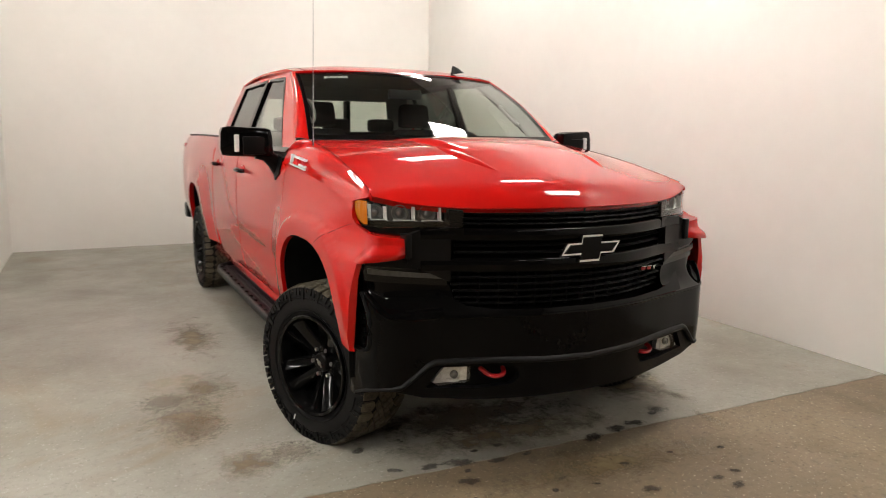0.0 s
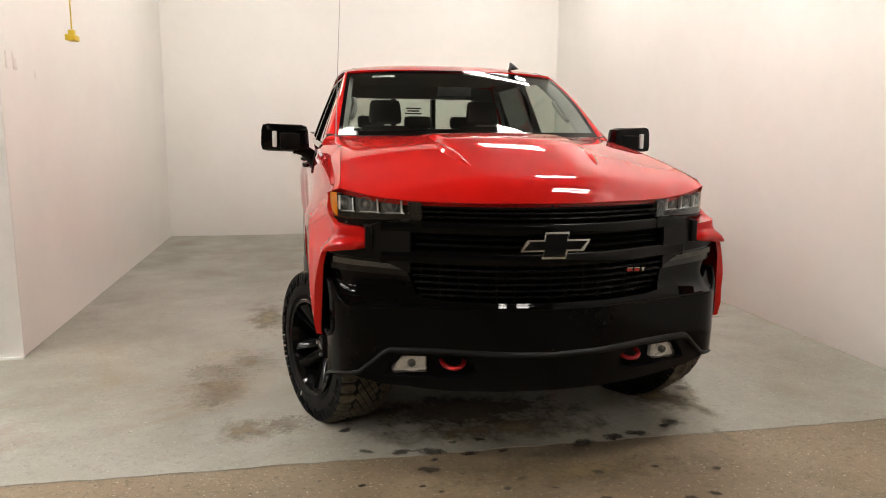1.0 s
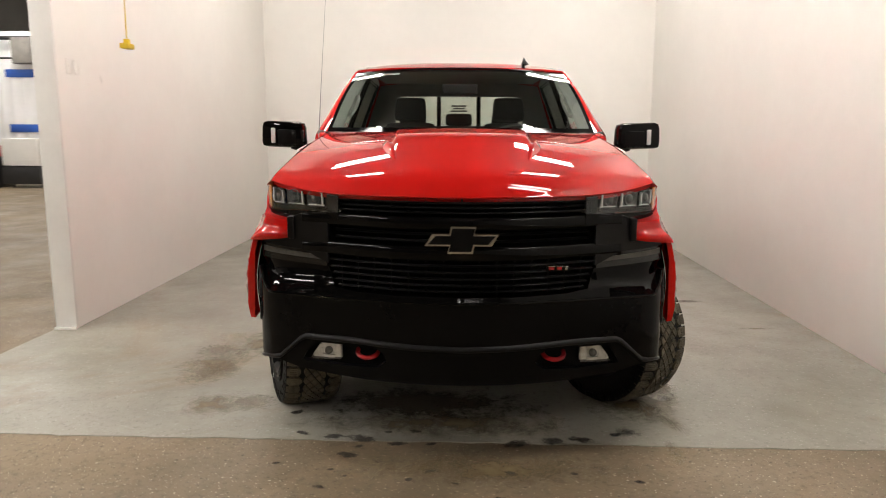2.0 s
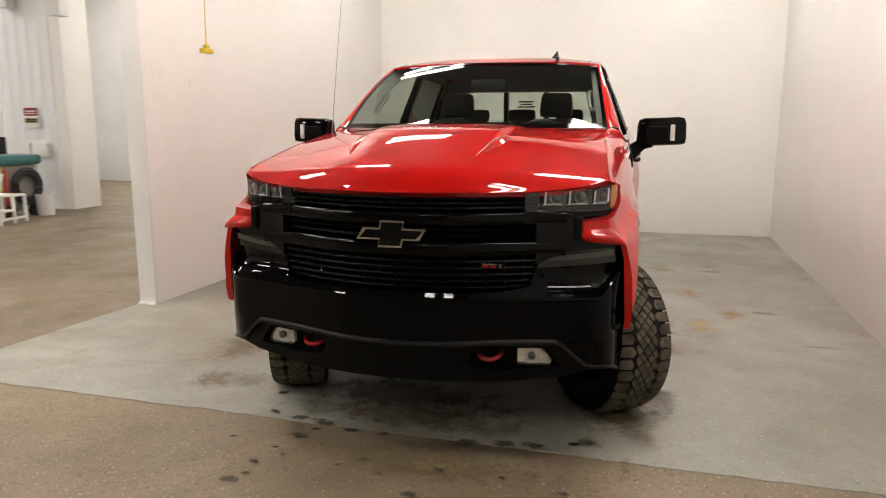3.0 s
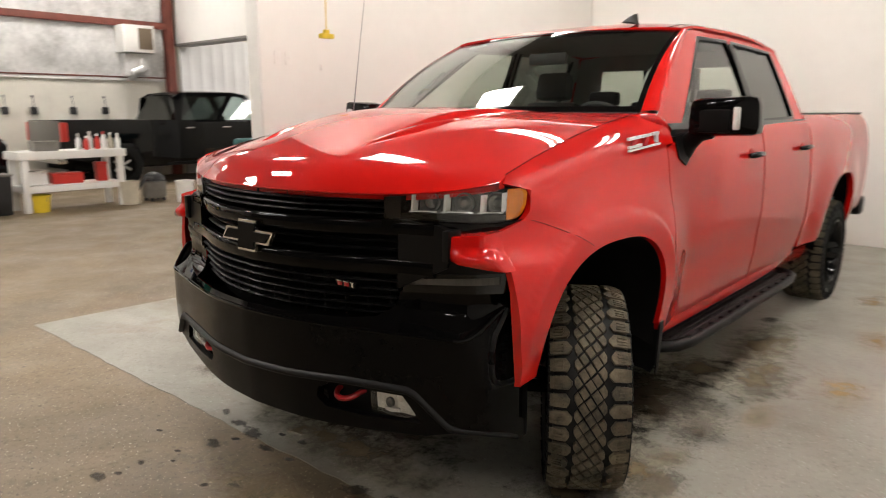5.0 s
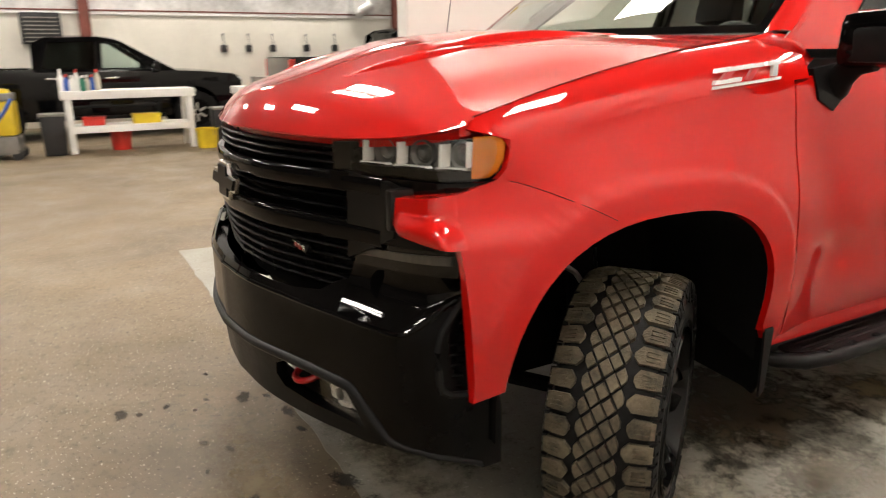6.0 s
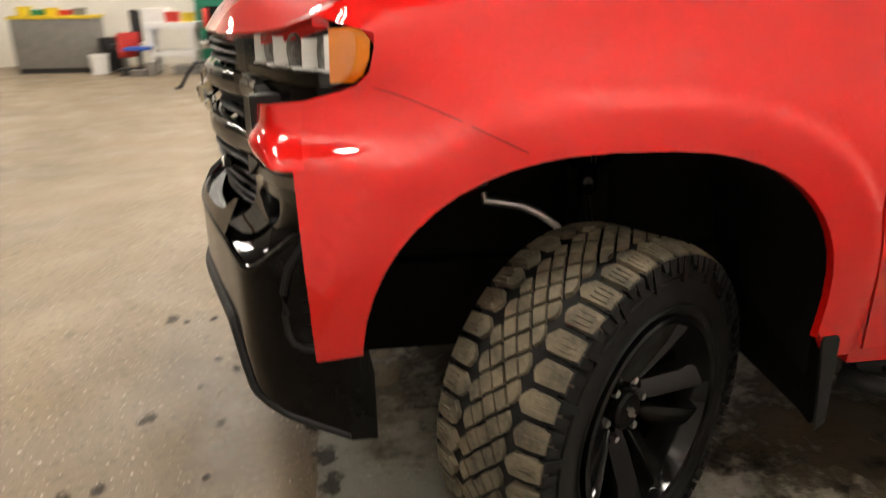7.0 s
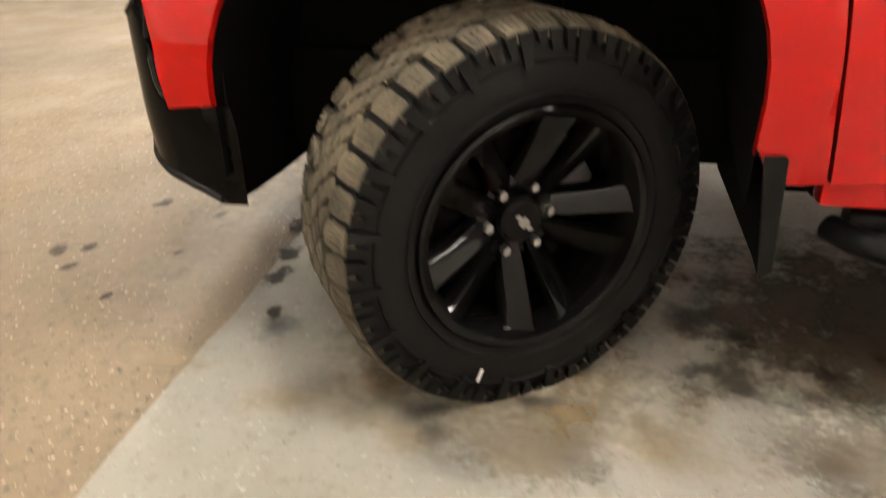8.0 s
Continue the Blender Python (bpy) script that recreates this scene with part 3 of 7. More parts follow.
def fender(s):
    out = [(-0.755, 0.666), (-0.775, 1.088), (-0.768, 1.207), (-0.70, 1.224), (-0.64, 1.242), (-0.612, 1.27), (-0.60, fend_z(-0.60))]
    n = 24
    top = [(-0.60 + 1.108 * i / n, fend_z(-0.60 + 1.108 * i / n)) for i in range(1, n + 1)]
    low = [(0.508, 1.43), (0.512, 1.2), (0.522, 0.95), (0.588, 0.56), (0.485, 0.56)]
    ar = arch_pts(ARCHES[0], 0.64)[::-1]
    out = out + top + low + [q for q in ar if q[0] > ARCHES[0] or q[1] > 0.70] + [(-0.654, 0.676)]
    bm = panel(out, lambda y, z: Vector((s * side_x(y, z), y, z)), 0.020)

    def over(u, v):
        y = -0.60 + 1.185 * u - 0.07 * v * (1 - u) ** 10
        z0, z1, x1 = fend_z(y), gap_z(y), gap_x(y)
        x0 = side_x(y, z0)
        sl = (side_x(y, z0) - side_x(y, z0 - 0.02)) / 0.02
        zc = z0 + 0.66 * (z1 - z0)
        xc = x0 + sl * (zc - z0)
        a, b, c = (1 - v) ** 2, 2 * v * (1 - v), v * v
        return Vector((s * (a * x0 + b * xc + c * x1), y, a * z0 + b * zc + c * z1))
    grid(bm, over, n, 8)

    def lip(u, v):
        x = 1.125 - 0.115 * v
        return over(0, v).lerp(lamp_pt(s, x, 1.345 + 0.028 * v, -0.004), u)
    grid(bm, lip, 4, 8)
    bmesh.ops.remove_doubles(bm, verts=bm.verts, dist=0.002)
    thicken(bm, (-s * 0.025, 0, -0.004))
    return part("front_fender", bm, RED, TRUCK)


nose_line = spline([(0.0, -1.100), (0.25, -1.070), (0.45, -1.004), (0.60, -0.938), (0.72, -0.893), (0.85, -0.855), (0.95, -0.815), (1.02, -0.765), (1.07, -0.700)])


def plan(x):
    """Front line of the nose."""
    return nose_line(abs(x))


def hood_pt(u, v):
    s = 2 * u - 1
    yb = 0.27 + 0.26 * s * s
    y0 = -1.065 + 0.394 * s * s - 0.045 * s ** 4
    t = v
    y = y0 + (yb - y0) * t
    x = s * gap_x(y)
    zc = 1.402 + 0.223 * (1 - (1 - t) ** 2.6)
    k = abs(s) ** 2.6
    z = zc * (1 - k) + gap_z(y) * k
    z += 0.026 * (1 - step01(0.335 + 0.05 * t, 0.368 + 0.05 * t, abs(x))) * step01(0.20, 0.58, t) * (1 - 0.75 * step01(0.70, 1.0, t))
    z -= 0.066 * (1 - 0.8 * s * s) * max(0.0, 1 - t / 0.11) ** 2.6
    return Vector((x, y, z))


def hood_z(x, y):
    """Height of the hood over a place."""
    s = min(1.0, abs(x) / gap_x(y))
    y0, yb = -1.065 + 0.394 * s * s - 0.045 * s ** 4, 0.27 + 0.26 * s * s
    return hood_pt(0.5 + s / 2, max(0.0, min(1.0, (y - y0) / (yb - y0)))).z


def hood():
    bm = bmesh.new()
    nu, nv = 168, 48
    lips = [(0.030, -0.016), (0.008, -0.015), (-0.002, -0.011), (-0.004, -0.005)]
    rows = []
    for dy, dz in lips:
        rows.append([bm.verts.new(hood_pt(i / nu, 0) + Vector((0, dy, dz * (1 - 0.72 * abs(2 * i / nu - 1) ** 3)))) for i in range(nu + 1)])
    for j in range(nv + 1):
        rows.append([bm.verts.new(hood_pt(i / nu, (j / nv) ** 1.3)) for i in range(nu + 1)])
    for a, b in zip(rows, rows[1:]):
        for i in range(nu):
            bm.faces.new((a[i], a[i + 1], b[i + 1], b[i]))
    thicken(bm, (0, 0, -0.02))
    h = part("hood", bm, RED, TRUCK)
    for s in (-1, 1):
        def fold(a, b):
            """Slim raised fold along the edge of the hood's plateau."""
            y = -0.78 + 0.56 * a
            x = 0.332 + 0.072 * math.sin(2.0 * a) + (2 * b - 1) * (0.008 + 0.024 * math.sin(math.pi * a))
            return Vector((s * x, y, hood_z(x, y) - 0.002 + 0.017 * math.sin(math.pi * a) ** 0.7 * (1 - abs(2 * b - 1) ** 1.5)))
        part("hood_fold", grid(bmesh.new(), fold, 24, 12), RED, h, "raised red fold on the hood")
    return h


def door(s, y0, y1, name, window, rear=False):
    lo = 0.56
    out = [(y0 + 0.072, lo), (y0 + 0.005, 0.95), (y0 - 0.006, 1.2), (y0 - 0.010, 1.452), (0.60, 1.470), (0.612, 1.49), (y1 - 0.006, 1.55), (y1 - 0.006, lo)]
    if rear:
        out = [(y0 + 0.006, lo), (y0 + 0.006, 1.535), (y1 - 0.006, 1.555), (y1 - 0.006, 0.80), (y1 - 0.05, 0.66), (y1 - 0.12, lo)]

    def f(y, z):
        return Vector((s * side_x(y, z), y, z))
    d = part(name, panel(out, f, 0.04, back=(-s * 0.03, 0, 0)), RED, TRUCK)
    # shoulder from belt to glass
    y0 = max(y0, 0.612)
    bm = grid(bmesh.new(), lambda u, v: Vector((s * ((1 - v) * side_x(y0 + (y1 - y0) * u, 1.535) + v * glass_x(1.55)), y0 + (y1 - y0) * u, 1.535 + 0.028 * v)), 12, 2)
    part("belt_trim", bm, GLOSS, d, "black belt moulding")
    g = part("window_pane", panel(window, lambda y, z: Vector((s * (glass_x(z) - 0.012), y, z)), 0.08), PRIVACY if rear else SIDEGLASS, d, "tinted side window glass")
    g.visible_shadow = False
    # black frame round the glass
    k = [(sum(p[0] for p in window) / 4, sum(p[1] for p in window) / 4)][0]
    bm = bmesh.new()
    outer = [(k[0] + (p[0] - k[0]) * 1.0 + math.copysign(0.020, p[0] - k[0]), p[1] + math.copysign(0.018, p[1] - k[1])) for p in window]
    panel(outer, lambda y, z: Vector((s * (glass_x(z) + 0.003), y, z)), 0.08, holes=[window], back=(-s * 0.03, 0, 0), bm=bm)
    part("window_frame", bm, GLOSS, d, "black window surround")
    # handle
    hy = y1 - 0.23
    bm = bmesh.new()
    sx = s * side_x(hy, 1.36)
    sweep(bm, [(sx + s * 0.012, hy - 0.09, 1.362), (sx + s * 0.034, hy - 0.07, 1.365), (sx + s * 0.038, hy, 1.368), (sx + s * 0.036, hy + 0.07, 1.368), (sx + s * 0.012, hy + 0.095, 1.366)], [0.016, 0.019, 0.02, 0.019, 0.016], 10, flat=0.9)
    part("door_handle", bm, GLOSS, d, "gloss black door handle")
    bm = bmesh.new()
    revolve(bm, [(-0.02, 0.045), (0.001, 0.045), (0.0022, 0.04), (-0.012, 0.0)], 20, "x", pose(sx, hy - 0.01, 1.36) @ Matrix.Diagonal((s, 1.15, 1, 1)))
    part("handle_recess", bm, RED, d)
    return d


def mirror(s, parent):
    """Black door mirror on a stalk, with a clear side repeater."""
    bm = bmesh.new()
    x0, y0 = 1.08, 0.70
    add_box(bm, (x0, y0 - 0.07, 1.50), (x0 + 0.315, y0 + 0.085, 1.680), 0.042, taper=0.95)
    for v in bm.verts:
        v.co.y += 0.10 * (v.co.x - x0)
        if v.co.y < y0 and v.co.x > x0 + 0.19:
            v.co.y += 0.03
        v.co.z += 0.03 * (v.co.x - x0)
    bm.transform(Matrix.Diagonal((s, 1, 1, 1)))
    mi = part("wing_mirror", bm, GLOSS, parent, "gloss black wing mirror")
    bm = bmesh.new()
    sweep(bm, [(s * 1.03, 0.74, 1.44), (s * 1.07, 0.72, 1.475), (s * 1.12, 0.71, 1.515), (s * 1.18, 0.71, 1.53)], [0.06, 0.045, 0.04, 0.04], 10)
    part("mirror_arm", bm, SATIN, mi)
    bm = bmesh.new()
    outl = [(0.60, 1.50), (0.78, 1.52), (0.80, 1.44), (0.70, 1.36), (0.62, 1.40)]
    panel(outl, lambda y, z: Vector((s * (side_x(y, z) + 0.008), y, z)), 0.04, back=(-s * 0.02, 0, 0), bm=bm)
    part("mirror_base", bm, SATIN, mi)
    bm = box_bm((s * 1.305 - 0.014, y0 - 0.050, 1.535), (s * 1.305 + 0.016, y0 - 0.025, 1.640), 0.008)
    part("side_repeater", bm, LAMPWHITE, mi, "clear side repeater lamp")
    bm = box_bm((s * 1.185 - 0.085, y0 - 0.060, 1.520), (s * 1.185 + 0.095, y0 - 0.036, 1.628), 0.010)
    part("mirror_skin", bm, SATIN, mi)
    bm = box_bm((s * 1.235 - 0.12, y0 + 0.105, 1.530), (s * 1.235 + 0.12, y0 + 0.110, 1.655), 0.0)
    part("mirror_glass", bm, CHROME, mi)
    return mi


def ws_pt(u, v, off=0.0):
    s = 2 * u - 1
    xb, yb, zb = s * 0.90, 0.30 + 0.22 * s * s, 1.615
    xt, yt, zt = s * 0.78, 1.13 + 0.10 * s * s, 2.088 - 0.030 * s * s
    bul = 0.03 * math.sin(math.pi * v)
    return Vector((xb + (xt - xb) * v, yb + (yt - yb) * v - bul - off * 0.5, zb + (zt - zb) * v + bul + off))


def cab():
    # greenhouse side with window openings
    for s in (-1, 1):
        out = [(0.53, 1.60), (0.60, 1.50), (0.66, 1.535), (3.05, 1.555), (3.06, 1.62), (2.96, 1.95), (2.86, 2.065), (2.60, 2.098), (1.80, 2.105), (1.45, 2.092), (1.24, 2.05)]
        bm = panel(out, lambda y, z: Vector((s * glass_x(z) if z > 1.53 else s * (glass_x(1.53) + 0.012 * (1.53 - z) / 0.03), y, z)), 0.06,
                   holes=[FRONT_WIN, REAR_WIN])
        part("cab_side_frame", bm, RED, TRUCK)
        bm = panel([(1.89, 1.56), (1.915, 2.03), (1.975, 2.03), (2.0, 1.56)], lambda y, z: Vector((s * (glass_x(z) + 0.008), y, z)), 0.08, back=(-s * 0.03, 0, 0))
        part("door_pillar", bm, GLOSS, TRUCK, "black centre door pillar")
        # front pillar between windscreen and side frame
        def pil(u, v):
            w = ws_pt(0.5 + s * 0.5, v)
            z = w.z
            y = spline([(1.60, 0.53), (2.05, 1.24), (2.10, 1.36)])(z)
            g = Vector((s * (glass_x(z) + 0.003), y + 0.035, z))
            mid = (w + g) / 2 + Vector((s * 0.02, -0.022, 0.022))
            a, b, c = (1 - u) ** 2, 2 * u * (1 - u), u * u
            return a * w + b * mid + c * g
        part("pillar_foot", sweep(bmesh.new(), [(s * 0.885, 0.462, 1.584), (s * 0.925, 0.505, 1.588), (s * 0.955, 0.550, 1.578), (s * 0.972, 0.595, 1.556), (s * 0.982, 0.640, 1.530)], [0.016, 0.030, 0.034, 0.030, 0.018], 12), RED, TRUCK)
        part("front_pillar", grid(bmesh.new(), pil, 8, 20), RED, TRUCK)
        def cover(u, v):
            w = ws_pt(0.5 + s * (0.494 - 0.030 * u), 0.03 + 0.94 * v)
            return w + Vector((0, 0.020 + 0.125 * u, -0.012 - 0.012 * u))
        part("pillar_cover", thicken(grid(bmesh.new(), cover, 8, 20), (0, 0.02, -0.01)), PILLAR, TRUCK, "pale grey inner cover of the front pillar")
        part("pillar_trim", grid(bmesh.new(), lambda u, v: pil(u, v) + Vector((-s * 0.005, 0.006, -0.005)), 8, 20), TRIM, TRUCK, "grey inner pillar trim")
        bm = panel(out, lambda y, z: Vector((s * (glass_x(max(z, 1.53)) - 0.006), y, z)), 0.06, holes=[FRONT_WIN, REAR_WIN])
        part("cab_side_trim", bm, TRIM, TRUCK, "grey inner trim round the side windows")
    # roof
    def roof(u, v):
        s = 2 * u - 1
        yf, yb = 1.13 + 0.10 * s * s, 2.90
        y = yf + (yb - yf) * v
        ze = spline([(1.12, 2.052), (1.35, 2.092), (1.6, 2.105), (2.4, 2.10), (2.95, 2.05)])(y)
        zc = spline([(1.12, 2.087), (1.35, 2.138), (1.6, 2.160), (2.4, 2.155), (2.95, 2.075)])(y)
        k = abs(s) ** 3
        xw = spline([(1.15, 0.785), (1.5, 0.79), (2.95, 0.80)])(y)
        return Vector((s * xw, y, zc * (1 - k) + ze * k))
    r = part("roof", thicken(grid(bmesh.new(), roof, 36, 28), (0, 0, -0.015)), RED, TRUCK)
    for s in (-1, 1):
        bm = bmesh.new()
        sweep(bm, [roof(0.5 + s * 0.455, i / 12) + Vector((0, 0, -0.001)) for i in range(13)], 0.0045, 6)
        part("roof_ditch_strip", bm, SATIN, r, "black roof joint strip")
    w = part("windscreen", grid(bmesh.new(), lambda u, v: ws_pt(u, v), 24, 14), WINDSCREEN, TRUCK, "clear tinted windscreen")
    w.visible_shadow = False
    # black printed border and cowl
    bm = bmesh.new()
    grid(bm, lambda u, v: ws_pt(u, 0.05 * v, 0.003), 24, 1)
    grid(bm, lambda u, v: ws_pt(u, 0.965 + 0.035 * v, 0.003), 24, 1)
    grid(bm, lambda u, v: ws_pt(0.014 * u, v, 0.003), 1, 14)
    grid(bm, lambda u, v: ws_pt(1 - 0.014 * u, v, 0.003), 1, 14)
    part("windscreen_border", bm, GLOSS, w)
    bm = grid(bmesh.new(), lambda u, v: Vector(((2 * u - 1) * 0.82, 0.22 + 0.25 * (2 * u - 1) ** 2 + 0.14 * v, 1.600 + 0.006 * v)), 24, 3)
    part("cowl", bm, SATIN, TRUCK, "black plastic cowl below the windscreen")
    # cab back with rear window
    def back(x, z):
        return Vector((x, 3.07 - 0.30 * max(0, z - 1.55), z))
    out = [(-0.97, 0.6), (0.97, 0.6), (0.99, 1.55), (0.80, 2.05), (0.5, 2.08), (-0.5, 2.08), (-0.80, 2.05), (-0.99, 1.55)]
    hole = [(-0.68, 1.60), (0.68, 1.60), (0.60, 1.95), (-0.60, 1.95)]
    part("cab_rear_wall", panel(out, back, 0.1, holes=[hole], back=(0, -0.03, 0)), RED, TRUCK)
    part("rear_wall_trim", panel(out[2:] , lambda x, z: back(x * 0.97, z) + Vector((0, -0.04, 0)), 0.15, holes=[hole]), TRIM, TRUCK, "grey inner trim of the cab's back wall")
    g = part("rear_window", panel(hole, lambda x, z: back(x, z) + Vector((0, -0.01, 0)), 0.1), SIDEGLASS, TRUCK, "sliding rear window glass")
    g.visible_shadow = False
    for z, w in ((1.86, 0.075), (1.835, 0.06), (1.81, 0.085)):
        part("print_bar", box_bm((-w, 2.962 - 0.3 * (z - 1.86), z - 0.007), (w, 2.965 - 0.3 * (z - 1.86), z + 0.007)), MATTE, g, "dark print on the rear window")
    for s in (-1, 1):
        part("rear_window_bar", box_bm((s * 0.2 - 0.02, 2.93, 1.60), (s * 0.2 + 0.02, 3.03, 1.95), 0.004), MATTE, g)


FRONT_WIN = [(0.80, 1.565), (1.43, 2.025), (1.885, 2.035), (1.945, 1.565)]
REAR_WIN = [(2.03, 1.57), (1.985, 2.035), (2.74, 2.015), (2.80, 1.585)]


def bed():
    for s in (-1, 1):
        out = [(3.10, 0.60), (3.10, 1.595), (5.30, 1.595), (5.32, 1.2), (5.30, 0.72), (4.72, 0.66)] + arch_pts(ARCHES[1], 0.62)[::-1] + [(3.45, 0.60)]

        def f(y, z):
            return Vector((s * (side_x(y, z) - 0.03 * step01(1.5, 1.6, z)), y, z))
        b = part("bed_side", panel(out, f, 0.06, back=(-s * 0.05, 0, 0)), RED, TRUCK)
        bar_path("bed_rail_cap", [(s * 0.935, 3.10, 1.598), (s * 0.935, 4.2, 1.598), (s * 0.925, 5.3, 1.596)], 0.075, 0.018, SATIN, b, 0.008, "black plastic bed rail cap")
        part("bed_liner_wall", box_bm((s * 0.91 - 0.01, 3.12, 0.85), (s * 0.91 + 0.01, 5.25, 1.585), 0.004), MATTE, b)
        part("tail_lamp", box_bm((s * 1.00 - 0.03, 5.20, 1.10), (s * 1.00 + 0.02, 5.34, 1.50), 0.015), HOOKRED, b, "red tail lamp")
    part("tailgate", box_bm((-0.95, 5.26, 0.80), (0.95, 5.32, 1.58), 0.02), RED, TRUCK)
    part("bed_floor", box_bm((-0.93, 3.10, 0.80), (0.93, 5.26, 0.84), 0.005), MATTE, TRUCK)
    part("rear_bumper", box_bm((-1.04, 5.30, 0.60), (1.04, 5.50, 0.78), 0.03), SATIN, TRUCK)


def chassis():
    part("underbody", box_bm((-0.60, -0.75, 0.42), (0.60, 5.2, 0.70), 0.03), DARK, TRUCK)
    # wide pan added to keep light off the floor beneath the cab
    part("floor_pan", box_bm((-0.90, 0.62, 0.46), (0.90, 3.50, 0.56), 0.02), DARK, TRUCK, "dark pan added under the cab to block light")
    for s in (-1, 1):
        part("sill", box_bm((s * 0.975 - 0.03, 0.60, 0.49), (s * 0.975 + 0.03, 3.45, 0.57), 0.015), RED, TRUCK)
        # wheel housings
        for yc in ARCHES:
            bm = bmesh.new()
            pts = arch_pts(yc, 0.50, 20, 1.01)
            a = [bm.verts.new((s * (side_x(y, max(z, 0.66)) - 0.03), y, z)) for y, z in pts]
            b = [bm.verts.new((s * 0.55, y, max(z, 0.68))) for y, z in pts]
            for i in range(len(pts) - 1):
                bm.faces.new((a[i], a[i + 1], b[i + 1], b[i]))
            bm.faces.new(b)
            part("wheel_housing", bm, DARK, TRUCK)
        # mud flap
        bm = panel([(0.50, 0.70), (1.068, 0.628), (1.045, 0.40), (1.015, 0.336), (0.97, 0.352), (0.60, 0.380), (0.50, 0.385)], lambda x, z: Vector((s * x * 1.01, 0.466 + 0.13 * (0.64 - z), z)), 0.06, back=(0, 0.012, 0))
        fl = part("mud_flap", bm, DARK, TRUCK, "black plastic mud flap")
        bm = panel([(0.455, 0.622), (0.493, 0.624), (0.501, 0.616), (0.524, 0.36), (0.502, 0.336)], lambda y, z: Vector((s * (1.088 - 0.10 * (0.635 - z)), y, z)), 0.05, back=(-s * 0.010, 0, 0))
        part("flap_flange", bm, BROW, fl, "dull grey edge of the mud flap")
        # running board
        ys = [0.66, 0.69, 0.76, 0.90, 1.4, 2.1, 2.75, 2.90, 2.97, 3.0]
        outx = [0.93, 0.99, 1.055, 1.085, 1.09, 1.09, 1.085, 1.055, 0.99, 0.93]
        r = part("running_board", sweep(bmesh.new(), [(s * x, y, 0.415) for x, y in zip(outx, ys)], 0.030, 12), BROW, TRUCK, "black running board with a brown-black step plate")
        part("inner_tube", sweep(bmesh.new(), [(s * 0.90, 0.70, 0.425), (s * 0.90, 2.96, 0.425)], 0.030, 12), BROW, r)
        bm = bmesh.new()
        grid(bm, lambda u, v: Vector((s * (0.915 + 0.150 * u - 0.05 * u * (max(0, 0.07 - v) + max(0, v - 0.93)) / 0.07), 0.78 + 2.10 * v, 0.436 - 0.012 * math.sin(math.pi * u))), 6, 24)
        part("step_plate", thicken(bm, (0, 0, -0.012)), BOARD, r, "brown-black ridged step plate")
        for i in range(13):
            part("grip_lug", box_bm((s * 1.078 - 0.012, 0.86 + 0.155 * i, 0.436), (s * 1.078 + 0.012, 0.895 + 0.155 * i, 0.449), 0.004), MATTE, r)
        for i in range(3):
            part("plate_rib", box_bm((s * (0.945 + 0.038 * i) - 0.005, 0.84, 0.424), (s * (0.945 + 0.038 * i) + 0.005, 2.82, 0.4345), 0.002), BOARD, r)
        for y in (0.95, 1.85, 2.75):
            part("bracket", box_bm((s * 0.80 - 0.12, y - 0.03, 0.40), (s * 0.80 + 0.12, y + 0.03, 0.43), 0.006), DARK, r)
    for s in (-1, 1):
        bm = sweep(bmesh.new(), [(s * 0.705, -0.313, 0.936), (s * 0.712, -0.308, 0.903), (s * 0.718, -0.262, 0.896), (s * 0.720, -0.210, 0.885), (s * 0.728, -0.165, 0.864), (s * 0.743, -0.120, 0.832), (s * 0.75, -0.10, 0.80)], [0.010, 0.012, 0.012, 0.012, 0.011, 0.010, 0.010], 10)
        part("suspension_arm", bm, SILVER, TRUCK, "bright metal suspension arm")
        part("arm_bushing", revolve(bmesh.new(), [(-0.022, 0.0), (-0.022, 0.020), (-0.012, 0.024), (0.012, 0.024), (0.022, 0.018), (0.026, 0.0)], 14, "x", pose(s * 0.70, -0.318, 0.945)), GLOSS, TRUCK)
        part("ball_joint", revolve(bmesh.new(), [(-0.045, 0.0), (-0.045, 0.022), (-0.01, 0.030), (0.018, 0.024), (0.030, 0.010), (0.032, 0.0)], 14, "z", pose(s * 0.722, -0.035, 0.955)), GLOSS, TRUCK)
        part("upper_arm", sweep(bmesh.new(), [(s * 0.56, -0.17, 1.01), (s * 0.66, -0.085, 1.005), (s * 0.722, -0.035, 0.975), (s * 0.66, 0.03, 0.985), (s * 0.56, 0.13, 1.0)], 0.020, 10, flat=0.7), GLOSS, TRUCK, "black upper control arm")
        part("brake_hose", sweep(bmesh.new(), [(s * 0.60, 0.02, 1.02), (s * 0.70, -0.01, 1.00), (s * 0.735, -0.035, 0.93), (s * 0.74, -0.03, 0.86), (s * 0.72, 0.0, 0.78)], 0.007, 8), SATIN, TRUCK)
        part("suspension_strut", sweep(bmesh.new(), [(s * 0.66, 0.0, 0.45), (s * 0.62, 0.0, 1.05)], 0.055, 12), DARK, TRUCK)
        part("lower_arm", sweep(bmesh.new(), [(s * 0.55, -0.25, 0.40), (s * 0.78, -0.02, 0.36)], 0.03, 8), DARK, TRUCK)
    # skid plate, frame rails and front axle are added to darken the floor below
    part("skid_plate", box_bm((-0.46, -0.80, 0.385), (0.46, 0.62, 0.410), 0.012), MATTE, TRUCK, "black skid plate added under the engine to block light")
